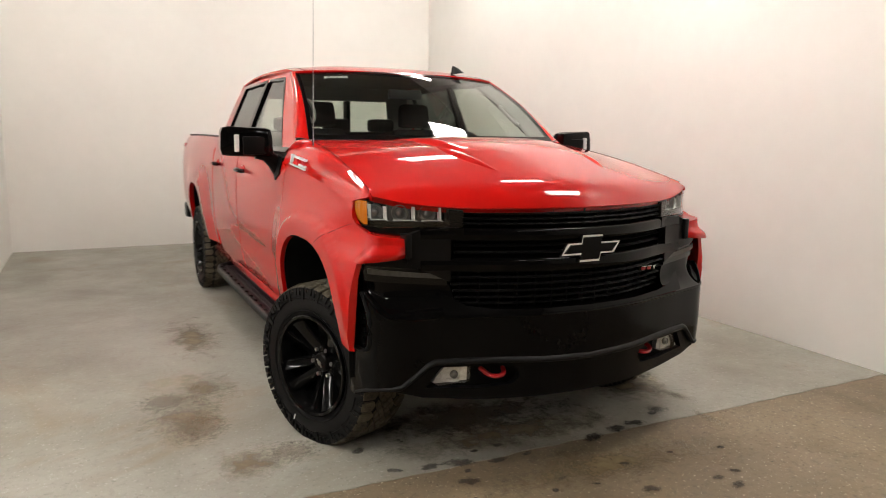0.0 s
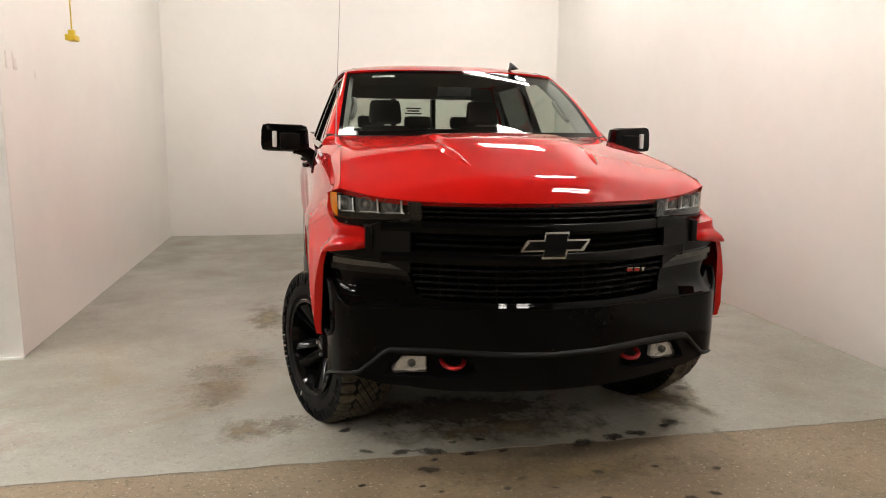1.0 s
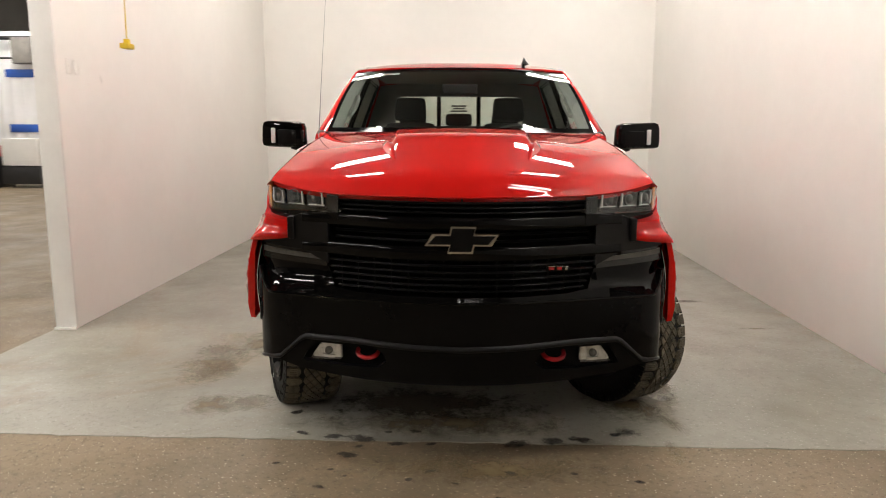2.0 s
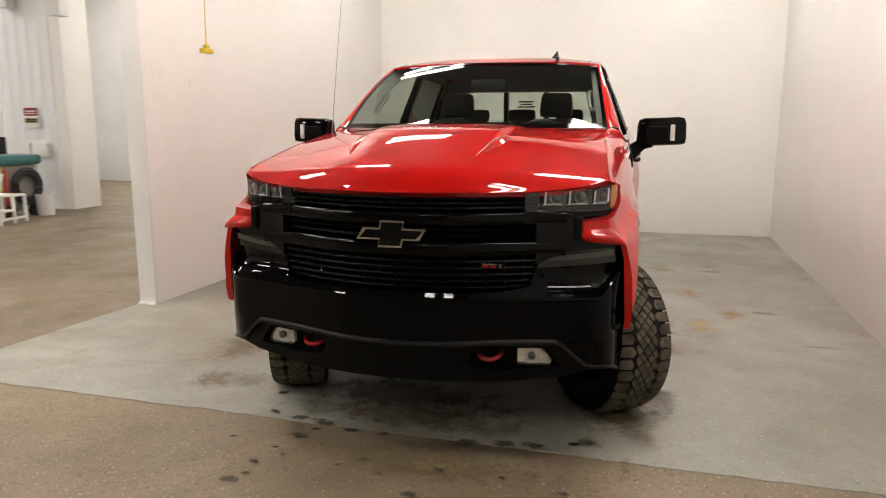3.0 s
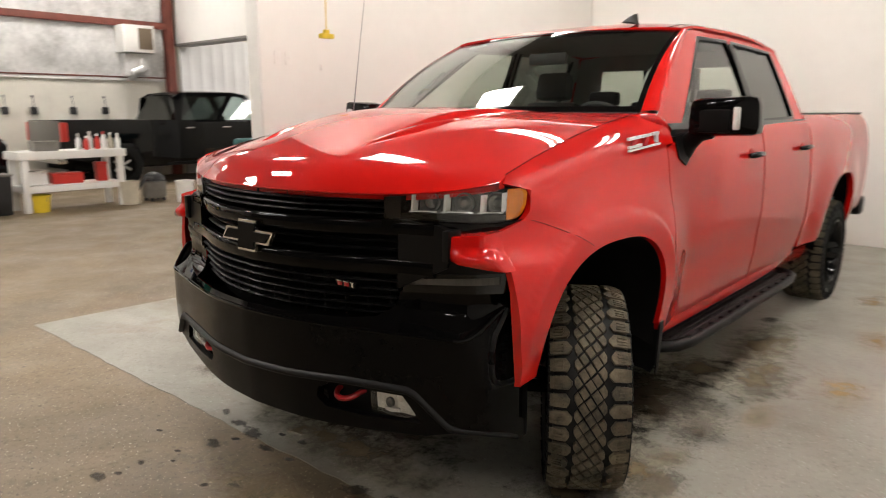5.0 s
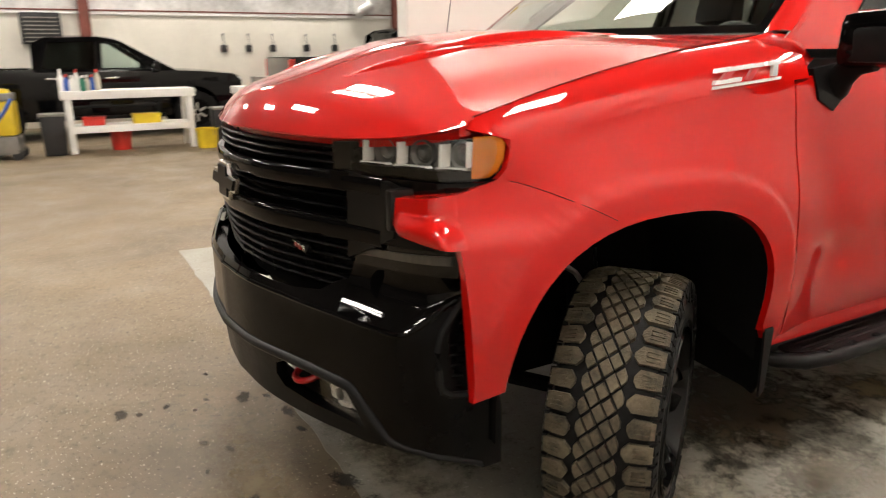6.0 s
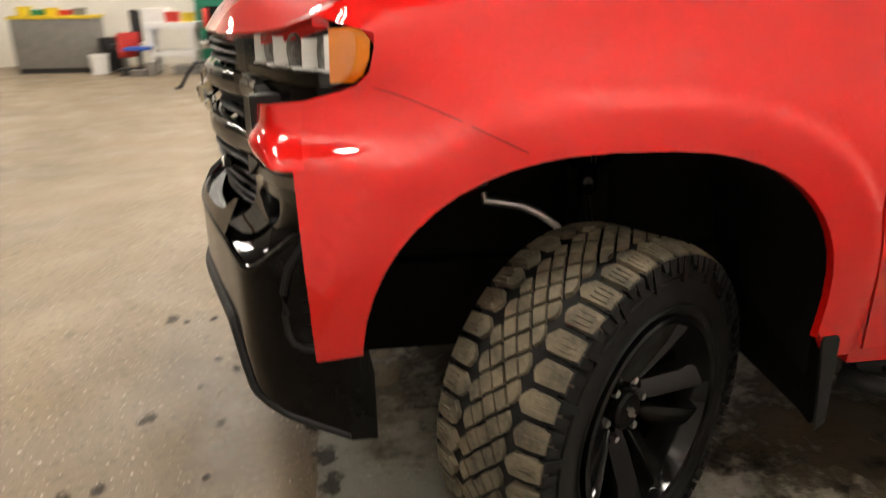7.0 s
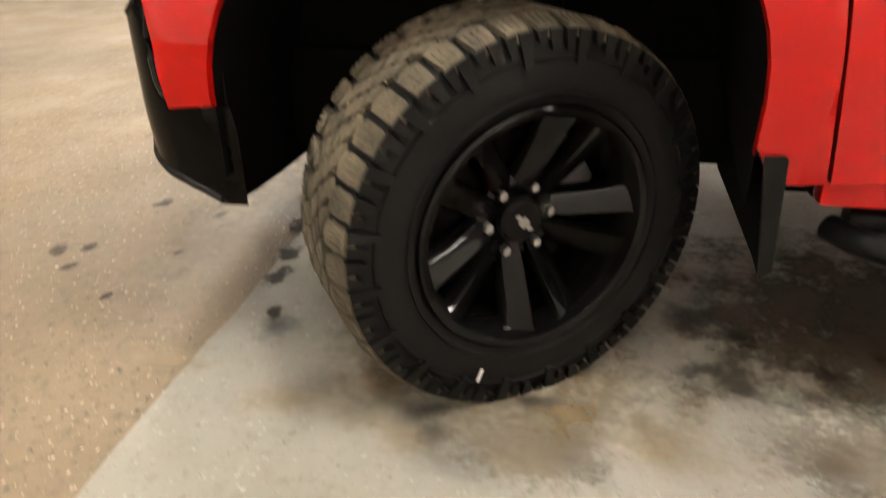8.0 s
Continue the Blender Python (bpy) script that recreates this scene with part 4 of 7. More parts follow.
    for s in (-1, 1):
        bm = panel([(0.45, 0.382), (0.68, 0.395), (0.90, 0.412), (1.030, 0.426), (1.030, 0.66), (1.0, 0.70), (0.45, 0.72)], lambda x, z: Vector((s * x, -0.676, z)), 0.06, back=(0, 0.012, 0))
        part("splash_guard", bm, DARK, TRUCK, "black plastic splash guard ahead of the wheel")
        part("frame_rail", box_bm((s * 0.50 - 0.05, 0.62, 0.34), (s * 0.50 + 0.05, 5.2, 0.44), 0.012), DARK, TRUCK)
    part("front_axle", sweep(bmesh.new(), [(-0.74, 0.0, 0.405), (-0.2, 0.0, 0.42), (0.2, 0.0, 0.42), (0.74, 0.0, 0.405)], 0.032, 12), DARK, TRUCK)
    part("axle", sweep(bmesh.new(), [(-0.8, 4.10, 0.42), (0.8, 4.10, 0.42)], 0.05, 12), DARK, TRUCK)


def tyre_parts(parent):
    """Tyre with blocky all-terrain tread about the x axis, outer face towards +x."""
    R, W = 0.405, 0.1375
    bm = bmesh.new()
    prof = [(-0.10, 0.235), (-0.125, 0.25), (-0.137, 0.30), (-0.132, 0.35), (-0.118, 0.382), (-0.09, 0.392), (0, 0.395), (0.09, 0.392), (0.118, 0.382),
            (0.132, 0.35), (0.137, 0.30), (0.130, 0.26), (0.118, 0.245), (0.104, 0.236)]
    revolve(bm, prof, 72, "x", close=True)
    ty = part("tyre", bm, RUBBER, parent, "black all-terrain tyre")
    ty.matrix_basis = pose(-0.014, 0, 0) @ Matrix.Diagonal((1.10, 1.020, 1.020, 1.0))
    tb, lb = bmesh.new(), bmesh.new()

    def block(bm, poly, top, deep=0.016, shrink=0.84):
        """poly: (angle, across) corners; a raised block on the tread."""
        ca, cw = sum(p[0] for p in poly) / len(poly), sum(p[1] for p in poly) / len(poly)

        def at(a, w, r):
            r -= 0.45 * max(0, abs(w) - 0.085) ** 1.35 * 2.0
            return bm.verts.new((w, r * math.cos(a), r * math.sin(a)))
        lo = [at(a, w, top - deep) for a, w in poly]
        hi = [at(ca + (a - ca) * shrink, cw + (w - cw) * shrink, top) for a, w in poly]
        k = len(poly)
        for i in range(k):
            bm.faces.new((lo[i], lo[(i + 1) % k], hi[(i + 1) % k], hi[i]))
        bm.faces.new(hi)
    n = 40
    d = 2 * math.pi / n
    for i in range(n):
        for s in (-1, 1):
            b = d * (i + (0.5 if s < 0 else 0.0))
            g = 0.085
            # five-sided shoulder block with its point towards the middle
            tip, root = (0.058, 0.076) if i % 2 else (0.066, 0.080)
            poly = [(b + g * d, s * root), (b + 0.42 * d, s * tip), (b + 0.62 * d, s * tip), (b + (1 - g) * d, s * (root - 0.004)), (b + (0.99 - g) * d, s * 0.112), (b + (0.95 - g) * d, s * 0.135), (b + (0.04 + g) * d, s * 0.135), (b + (0.01 + g) * d, s * 0.112)]
            block(tb, poly, R, 0.018, 0.92)
            # cuts across the block, drawn as three thin raised ribs
            for q in (0.30, 0.50, 0.70):
                block(tb, [(b + (q - 0.035) * d, s * 0.088), (b + (q + 0.035) * d, s * 0.088), (b + (q + 0.035) * d, s * 0.122), (b + (q - 0.035) * d, s * 0.122)], R + 0.0016, 0.004, 0.9)
            # side lugs, long and short by turns, with a notch between them
            h = 0.058 if i % 2 else 0.034
            for q0, q1, hh in ((0.06, 0.50, h), (0.58, 0.94, h * 0.62)):
                vs = [(0.1335 + dw, rr, b + q * d) for q, rr, dw in ((q0, 0.388, 0.0), (q1, 0.388, 0.0), (q1 - 0.08, 0.388 - hh, 0.005), (q0 + 0.08, 0.388 - hh, 0.005))]
                lo = [lb.verts.new((s * (w - 0.012), r_ * math.cos(q), r_ * math.sin(q))) for w, r_, q in vs]
                hi = [lb.verts.new((s * (w + 0.003), (r_ - 0.002) * math.cos(q), (r_ - 0.002) * math.sin(q))) for w, r_, q in vs]
                for j in range(4):
                    lb.faces.new((lo[j], lo[(j + 1) % 4], hi[(j + 1) % 4], hi[j]))
                lb.faces.new(hi)
    # slanting diamonds along the middle, wide grooves round every group of four
    m_ = 42
    e = 2 * math.pi / m_
    half = 0.0215
    for i in range(m_):
        for k in range(-2, 3):
            b = e * (i + (0.5 if k % 2 else 0.0))
            c = k * half
            group = (i + (k + 2) // 2) % 2
            ka, kw = (0.42, 0.84) if group else (0.45, 0.90)
            poly = [(b - ka * e, c), (b, c + kw * half), (b + ka * e, c), (b, c - kw * half)]
            if abs(k) == 2:
                o = math.copysign(1, k)
                poly = [(b - ka * e, c), (b - 0.16 * e, c + o * 0.010), (b + 0.16 * e, c + o * 0.010), (b + ka * e, c), (b, c - o * kw * half)]
            poly = [(a + 5.5 * e * w + (0.02 * e if group else -0.02 * e), w) for a, w in poly]
            block(tb, poly, R, 0.016, 0.90)
    part("tread", tb, TREAD, ty, "dusty brown tread blocks", 30)["kind"] = "stuff"
    part("side_lug", lb, RUBBER, ty, "", 30)["kind"] = "stuff"
    # mould seams on the wall
    bm = bmesh.new()
    for r_ in (0.275, 0.338):
        revolve(bm, [(0.128 + 0.05 * (0.34 - r_), r_ - 0.002), (0.1395 - 0.02 * max(0, r_ - 0.3), r_), (0.128 + 0.05 * (0.34 - r_), r_ + 0.002)], 64, "x", close=True)
    part("wall_ring", bm, RUBBER, ty)
    bm = box_bm((0.1375, -0.0035, -0.335), (0.1395, 0.0035, -0.305), 0.001)
    bm.transform(pose(0, 0, 0, -37))
    part("wall_tick", bm, WHITEP, ty, "short white paint tick on the tyre wall")


def wheel_parts(parent):
    """Gloss black alloy with five split spokes, six nuts and a cap."""
    bm = bmesh.new()
    revolve(bm, [(-0.10, 0.225), (-0.10, 0.238), (0.100, 0.240), (0.112, 0.243), (0.116, 0.238), (0.112, 0.226), (0.09, 0.218), (0.02, 0.205), (-0.10, 0.20)], 64, "x", close=True)
    rim = part("rim", bm, RIM, parent, "gloss black alloy rim")
    rim.matrix_basis = pose(0.026, 0, 0) @ Matrix.Diagonal((1.0, 1.060, 1.060, 1.0))
    part("brake_disc", revolve(bmesh.new(), [(-0.045, 0.06), (-0.045, 0.165), (-0.02, 0.165), (-0.02, 0.06)], 40, "x"), SATIN, rim)
    part("rim_back", revolve(bmesh.new(), [(-0.06, 0.03), (-0.06, 0.215), (-0.075, 0.215), (-0.075, 0.03)], 40, "x"), DARK, rim)
    bm = box_bm((-0.055, -0.05, 0.10), (0.0, 0.07, 0.185), 0.015)
    bm.transform(pose(0, 0, 0, -70))
    part("brake_caliper", bm, STEEL, rim)
    bm = bmesh.new()
    revolve(bm, [(-0.03, 0.02), (-0.03, 0.092), (0.015, 0.088), (0.025, 0.076), (0.018, 0.052), (0.018, 0.0)], 40, "x")
    hub = part("hub", bm, RIM, rim)
    for k in range(5):
        for q in (-1, 1):
            bm = bmesh.new()
            secs = []
            for r_, off, w, x in ((0.046, 0.024, 0.025, 0.022), (0.10, 0.033, 0.027, 0.050), (0.165, 0.045, 0.029, 0.078), (0.210, 0.054, 0.033, 0.096), (0.230, 0.060, 0.048, 0.101)):
                y = q * off
                secs.append([bm.verts.new(c) for c in ((x, y - q * w * 0.70, r_), (x - 0.011, y + q * w * 0.60, r_), (x - 0.027, y + q * w, r_), (x - 0.052, y + q * w, r_), (x - 0.052, y - q * w, r_), (x - 0.014, y - q * w, r_))])
            for a, b in zip(secs, secs[1:]):
                for j in range(6):
                    bm.faces.new((a[j], a[(j + 1) % 6], b[(j + 1) % 6], b[j]))
            bm.faces.new(secs[0]), bm.faces.new(secs[-1])
            bm.transform(pose(0, 0, 0, 72 * k + 32))
            part("spoke", bm, RIM, rim)
    for k in range(6):
        bm = bmesh.new()
        m = pose(0, 0.0685 * math.cos(radians(60 * k - 9)), 0.0685 * math.sin(radians(60 * k - 9)))
        revolve(bm, [(0.012, 0.011), (0.032, 0.011), (0.038, 0.009), (0.041, 0.0)], 6, "x", m)
        part("wheel_nut", bm, SILVER, rim, "bright steel wheel nut")
    bm = bmesh.new()
    revolve(bm, [(0.012, 0.046), (0.038, 0.046), (0.045, 0.040), (0.047, 0.0)], 32, "x")
    cap = part("centre_cap", bm, SATIN, rim)
    bm = bowtie(0.052, 0.019, 0.004)
    bm.transform(pose(0.0475, 0, 0) @ pose(0, 0, 0, 0, 0, 90) @ pose(0, 0, 0, 0, 62, 0))
    part("cap_badge", bm, SILVER, cap, "silver badge outline")


def bowtie(w, h, d, inset=0.0):
    """A plain slanted-cross shape in x and z, d thick towards -y."""
    hw, hh, a, b, sl = w / 2 - inset * 1.6, h / 2 - inset, w * 0.17 - inset * 0.6, h * 0.22 - inset * 0.8, h * 0.12
    o = [(-hw, -b * 1.0), (-a - 0.0, -b), (-a - sl * 0.5, -hh), (a - sl * 0.5, -hh), (a, -b), (hw - sl * 2.2, -b), (hw, b), (a, b), (a + sl * 0.5, hh), (-a + sl * 0.5, hh), (-a, b), (-hw + sl * 2.2, b)]
    bm = bmesh.new()
    f = [bm.verts.new((x, -d, z)) for x, z in o]
    g = [bm.verts.new((x * 1.02, 0, z * 1.03)) for x, z in o]
    bm.faces.new(f)
    k = len(o)
    for i in range(k):
        bm.faces.new((f[i], f[(i + 1) % k], g[(i + 1) % k], g[i]))
    return bm


def wheel(x, y, steer, s):
    """A wheel assembly; s is the side it faces."""
    w = new("wheel")
    w.parent = TRUCK
    w["label"] = "black all-terrain tyre on a black alloy wheel"
    w.matrix_basis = pose(x, y, 0.4230) @ pose(0, 0, 0, 0, 0, steer) @ (pose(0, 0, 0, 0, 0, 180) if s < 0 else Matrix.Identity(4)) @ pose(0, 0, 0, 14) @ Matrix.Scale(1.078, 4)
    return w


def on_nose(x, z, off=0.0):
    return Vector((x, plan(x) - 0.06 * max(0, min(0.36, 1.30 - z)) * x * x + off, z))


def lamp_pt(s, x, z, off=0.0):
    """The lamp's face, with x along it; it turns back sharply at the corner."""
    return Vector((s * lamp_x(x), lamp_y(x) + off, z))


lamp_x = spline([(0.55, 0.55), (0.80, 0.80), (0.92, 0.912), (0.98, 0.958), (1.03, 0.990), (1.07, 1.008), (1.10, 1.020), (1.14, 1.026)])
lamp_y = spline([(0.55, -0.950), (0.66, -0.898), (0.80, -0.832), (0.92, -0.764), (0.98, -0.724), (1.03, -0.682), (1.07, -0.648), (1.10, -0.620), (1.14, -0.582)])


def nose_bar(name, x1, z, h, d, off, material, parent, n=28, zend=0.0, label=""):
    return bar_path(name, [on_nose(-x1 + 2 * x1 * i / n, z + zend * abs(-1 + 2 * i / n) ** 2, off) for i in range(n + 1)], d, h, material, parent, 0.006, label)


def round_bar(x1, z, h, d, off, parent, n=28, k=20):
    """Gloss bar across the nose with a rounded section."""
    bm = bmesh.new()
    rings = []
    for i in range(n + 1):
        c = on_nose(-x1 + 2 * x1 * i / n, z, off)
        ring = []
        for j in range(k):
            q = 2 * math.pi * j / k
            cy, cz = math.cos(q), math.sin(q)
            ring.append(bm.verts.new(c + Vector((0, d / 2 * math.copysign(abs(cy) ** 0.55, cy), h / 2 * math.copysign(abs(cz) ** 0.55, cz)))))
        rings.append(ring)
    for a, b in zip(rings, rings[1:]):
        for j in range(k):
            bm.faces.new((a[j], a[(j + 1) % k], b[(j + 1) % k], b[j]))
    bm.faces.new(rings[0])
    bm.faces.new(rings[-1])
    bmesh.ops.recalc_face_normals(bm, faces=bm.faces)
    part("grille_bar", bm, GLOSS, parent, "gloss black grille bar", 60)


def front():
    # grille
    g = new("grille")
    g.parent = TRUCK
    g["label"] = "black grille with horizontal bars"
    bm = panel([(-0.80, 0.80), (0.80, 0.80), (0.82, 1.10), (0.74, 1.33), (-0.74, 1.33), (-0.82, 1.10)], lambda x, z: on_nose(x, z, 0.10), 0.1)
    part("grille_backing", bm, DARK, g)
    round_bar(0.79, 1.205, 0.060, 0.05, 0.035, g)
    round_bar(0.79, 1.062, 0.068, 0.05, 0.035, g)
    for z in (1.255, 1.278, 1.301):
        nose_bar("grille_slat", 0.66, z, 0.010, 0.035, 0.05, SATIN, g)
    for z in (1.118, 1.152):
        nose_bar("grille_slat", 0.62, z, 0.012, 0.03, 0.06, SATIN, g)
    for i, z in enumerate((1.005, 0.972, 0.939, 0.906, 0.876)):
        nose_bar("grille_slat", 0.655 - 0.012 * i, z, 0.010, 0.03, 0.035 + 0.006 * i, SATIN, g)
    for i in range(-7, 8):
        x = 0.085 * i
        part("grille_upright", box_bm((x - 0.004, plan(x) + 0.05, 0.86), (x + 0.004, plan(x) + 0.075, 1.02), 0.0), MATTE, g)
        part("grille_upright", box_bm((x - 0.004, plan(x) + 0.06, 1.24), (x + 0.004, plan(x) + 0.085, 1.32), 0.0), MATTE, g)
    for s in (-1, 1):
        out = [(0.655, 0.985), (0.845, 1.075), (0.850, 1.205), (0.80, 1.225), (0.655, 1.24)]
        part("grille_end_panel", panel(out, lambda x, z: on_nose(s * x, z, 0.012), 0.04, back=(0, 0.05, 0)), NOSEP, g, "dim black panel at the grille's end")
    # badge on the nose
    bm = bowtie(0.345, 0.128, 0.014)
    bm.transform(pose(0, plan(0) + 0.012, 1.135))
    e = part("nose_badge", bm, CHROME, g, "chrome outlined black badge")
    bm = bowtie(0.345, 0.128, 0.006, 0.011)
    bm.transform(pose(0, plan(0) - 0.002, 1.135))
    part("badge_inlay", bm, SATIN, e)
    bm = box_bm((0.405, plan(0.45) + 0.010, 0.974), (0.515, plan(0.45) + 0.03, 1.001), 0.003)
    bm.transform(Matrix.Shear("XZ", 4, (0.0, 0.0)))
    b = part("grille_badge", bm, GLOSS, g, "small red and chrome badge")
    for x, w in ((0.432, 0.026), (0.470, 0.024), (0.502, 0.010)):
        bm = box_bm((x - w / 2, plan(0.45) + 0.006, 0.978), (x + w / 2, plan(0.45) + 0.012, 0.997), 0.002)
        part("badge_stroke", bm, HOOKRED if w > 0.02 else CHROME, b)
        bm = box_bm((x - w / 2 - 0.003, plan(0.45) + 0.003, 0.994), (x + w / 2 + 0.003, plan(0.45) + 0.011, 0.999), 0.001)
        part("badge_stroke", bm, CHROME, b)
    # lamps
    for s in (-1, 1):
        h = new("headlamp")
        h.parent = TRUCK
        h["label"] = "clear headlamp with white light guides and amber end"
        out = [(0.60, 1.240), (0.93, 1.232), (1.03, 1.238), (1.062, 1.256), (1.080, 1.292), (1.085, 1.338), (1.07, 1.350), (1.04, 1.350), (0.60, 1.324)]

        def f(x, z, o=0.0):
            return lamp_pt(s, x, z, o)
        part("lamp_housing", panel(out, lambda x, z: f(x, z, 0.07), 0.05), LAMPGREY, h)
        ln = part("lens", panel(out, lambda x, z: f(x, z), 0.05, back=(-s * 0.03, 0.03, 0)), LENS, h, "clear lens")
        ln.visible_shadow = False
        for a, b in ((0.690, 0.775), (0.800, 0.895), (0.920, 0.998)):
            bm = panel([(a, 1.262), (b, 1.258), (b + 0.005, 1.345), (a + 0.005, 1.322)], lambda x, z: f(x, z, 0.052), 0.04, back=(0, 0.03, 0))
            pj = part("projector", bm, BOWL, h, "frosted grey lamp bowl")
            c = f((a + b) / 2 + 0.004, 1.300, 0.040)
            bm = bmesh.new()
            revolve(bm, [(0.012, 0.040), (-0.004, 0.037), (0.004, 0.031), (0.013, 0.025), (0.009, 0.021), (-0.004, 0.012), (-0.007, 0.0)], 28, "y", Matrix.Translation(c) @ pose(0, 0, 0, 0, 0, s * 26))
            part("bowl", bm, REFLECTOR, pj, "chrome bowl with a clear bulging middle")
            bm = panel([(a - 0.007, 1.270), (a - 0.001, 1.270), (a + 0.002, 1.330), (a - 0.004, 1.330)], lambda x, z: f(x, z, 0.02), 0.04, back=(0, 0.03, 0))
            part("light_guide", bm, LAMPWHITE, h, "white light guide")
            bm = panel([(a - 0.016, 1.264), (a + 0.008, 1.267), (b - 0.022, 1.267), (b - 0.012, 1.264), (b - 0.018, 1.270), (a - 0.010, 1.270)], lambda x, z: f(x, z, 0.018), 0.04, back=(0, 0.02, 0))
            part("light_guide", bm, LAMPWHITE, h, "white light guide")
        bm = panel([(0.990, 1.270), (1.004, 1.274), (1.006, 1.340), (0.992, 1.338)], lambda x, z: f(x, z, 0.016), 0.04, back=(0, 0.03, 0))
        part("light_guide", bm, LAMPWHITE, h, "white light guide")
        bm = panel([(0.655, 1.243), (0.93, 1.236), (1.010, 1.241), (1.010, 1.262), (0.655, 1.262)], lambda x, z: f(x, z, 0.010), 0.04, back=(0, 0.02, 0))
        part("lower_band", bm, GLOSS, h, "gloss black band along the lamp's foot")
        bm = panel([(1.012, 1.244), (1.032, 1.245), (1.056, 1.262), (1.072, 1.294), (1.077, 1.343), (1.064, 1.355), (1.016, 1.352)], lambda x, z: f(x, z, 0.006), 0.03, back=(0, 0.03, 0))
        part("amber_marker", bm, AMBER, h, "amber side marker")
        bm = panel([(0.60, 1.243), (0.655, 1.243), (0.66, 1.322), (0.60, 1.318)], lambda x, z: f(x, z, 0.006), 0.04, back=(0, 0.05, 0))
        part("lamp_end_block", bm, NOSEP, h, "black block at the lamp's inner end")
        # gloss black brow under the lamp
        bm = panel([(0.60, 1.185), (0.90, 1.180), (1.06, 1.198), (1.08, 1.245), (1.05, 1.235), (0.93, 1.230), (0.60, 1.238)], lambda x, z: f(x, z, -0.006), 0.05, back=(0, 0.05, 0))
        part("lamp_trim", bm, GLOSS, h)
        # low turn lamp
        bm = panel([(0.665, 0.968), (1.020, 0.994), (1.028, 1.066), (0.665, 1.035)], lambda x, z: on_nose(s * x, z, 0.026), 0.05, back=(0, 0.06, 0))
        t = part("turn_lamp", bm, LAMPGREY, TRUCK, "smoked daytime running lamp")
        bm = panel([(0.685, 1.000), (1.008, 1.026), (1.010, 1.052), (0.685, 1.020)], lambda x, z: on_nose(s * x, z, 0.021), 0.05, back=(0, 0.01, 0))
        part("light_strip", bm, LAMPSTRIP, t)
        # red arm of the fender below the lamp, bent round the corner
        px_ = spline([(0.0, 0.862), (0.40, 0.944), (0.75, 1.000), (0.92, side_x(-0.78, 1.14) + 0.0006), (1.0, side_x(-0.755, 1.14) + 0.0004)])
        py_ = spline([(0.0, -0.862), (0.40, -0.842), (0.75, -0.812), (0.92, -0.780), (1.0, -0.755)])

        def arm(u, v):
            z = 1.104 - 0.022 * u + (0.088 + 0.042 * u) * v
            fade = 1 - step01(0.80, 1.0, u)
            k = 0.022 * (1 - step01(0.26, 0.66, v)) * step01(0.0, 0.22, u) * fade
            tuck = 0.010 * (max(0, 0.24 - v) / 0.24) ** 2 * fade
            x = px_(u) + (side_x(-0.765, z) - side_x(-0.765, 1.14)) * step01(0.55, 0.92, u)
            return Vector((s * (x + 0.8 * k * step01(0.05, 0.5, u)), py_(u) - k + tuck + 0.012 * (v - 0.4) * fade, z))
        bm = grid(bmesh.new(), arm, 30, 24)
        part("fender_arm", thicken(bm, (-s * 0.02, 0.13, 0.006)), RED, TRUCK)
        part("arm_trim", box_bm((s * 0.848 - 0.016, -0.872, 1.098), (s * 0.848 + 0.016, -0.72, 1.212), 0.008), NOSEP, TRUCK, "grey trim at the fender arm")
        # black cheek between lamp and bumper
        bm = panel([(0.655, 1.036), (1.018, 1.068), (1.02, 1.112), (0.855, 1.118), (0.655, 1.10)], lambda x, z: on_nose(s * x, z, 0.020), 0.06, back=(0, 0.05, 0))
        part("cheek_panel", bm, NOSEP, TRUCK)


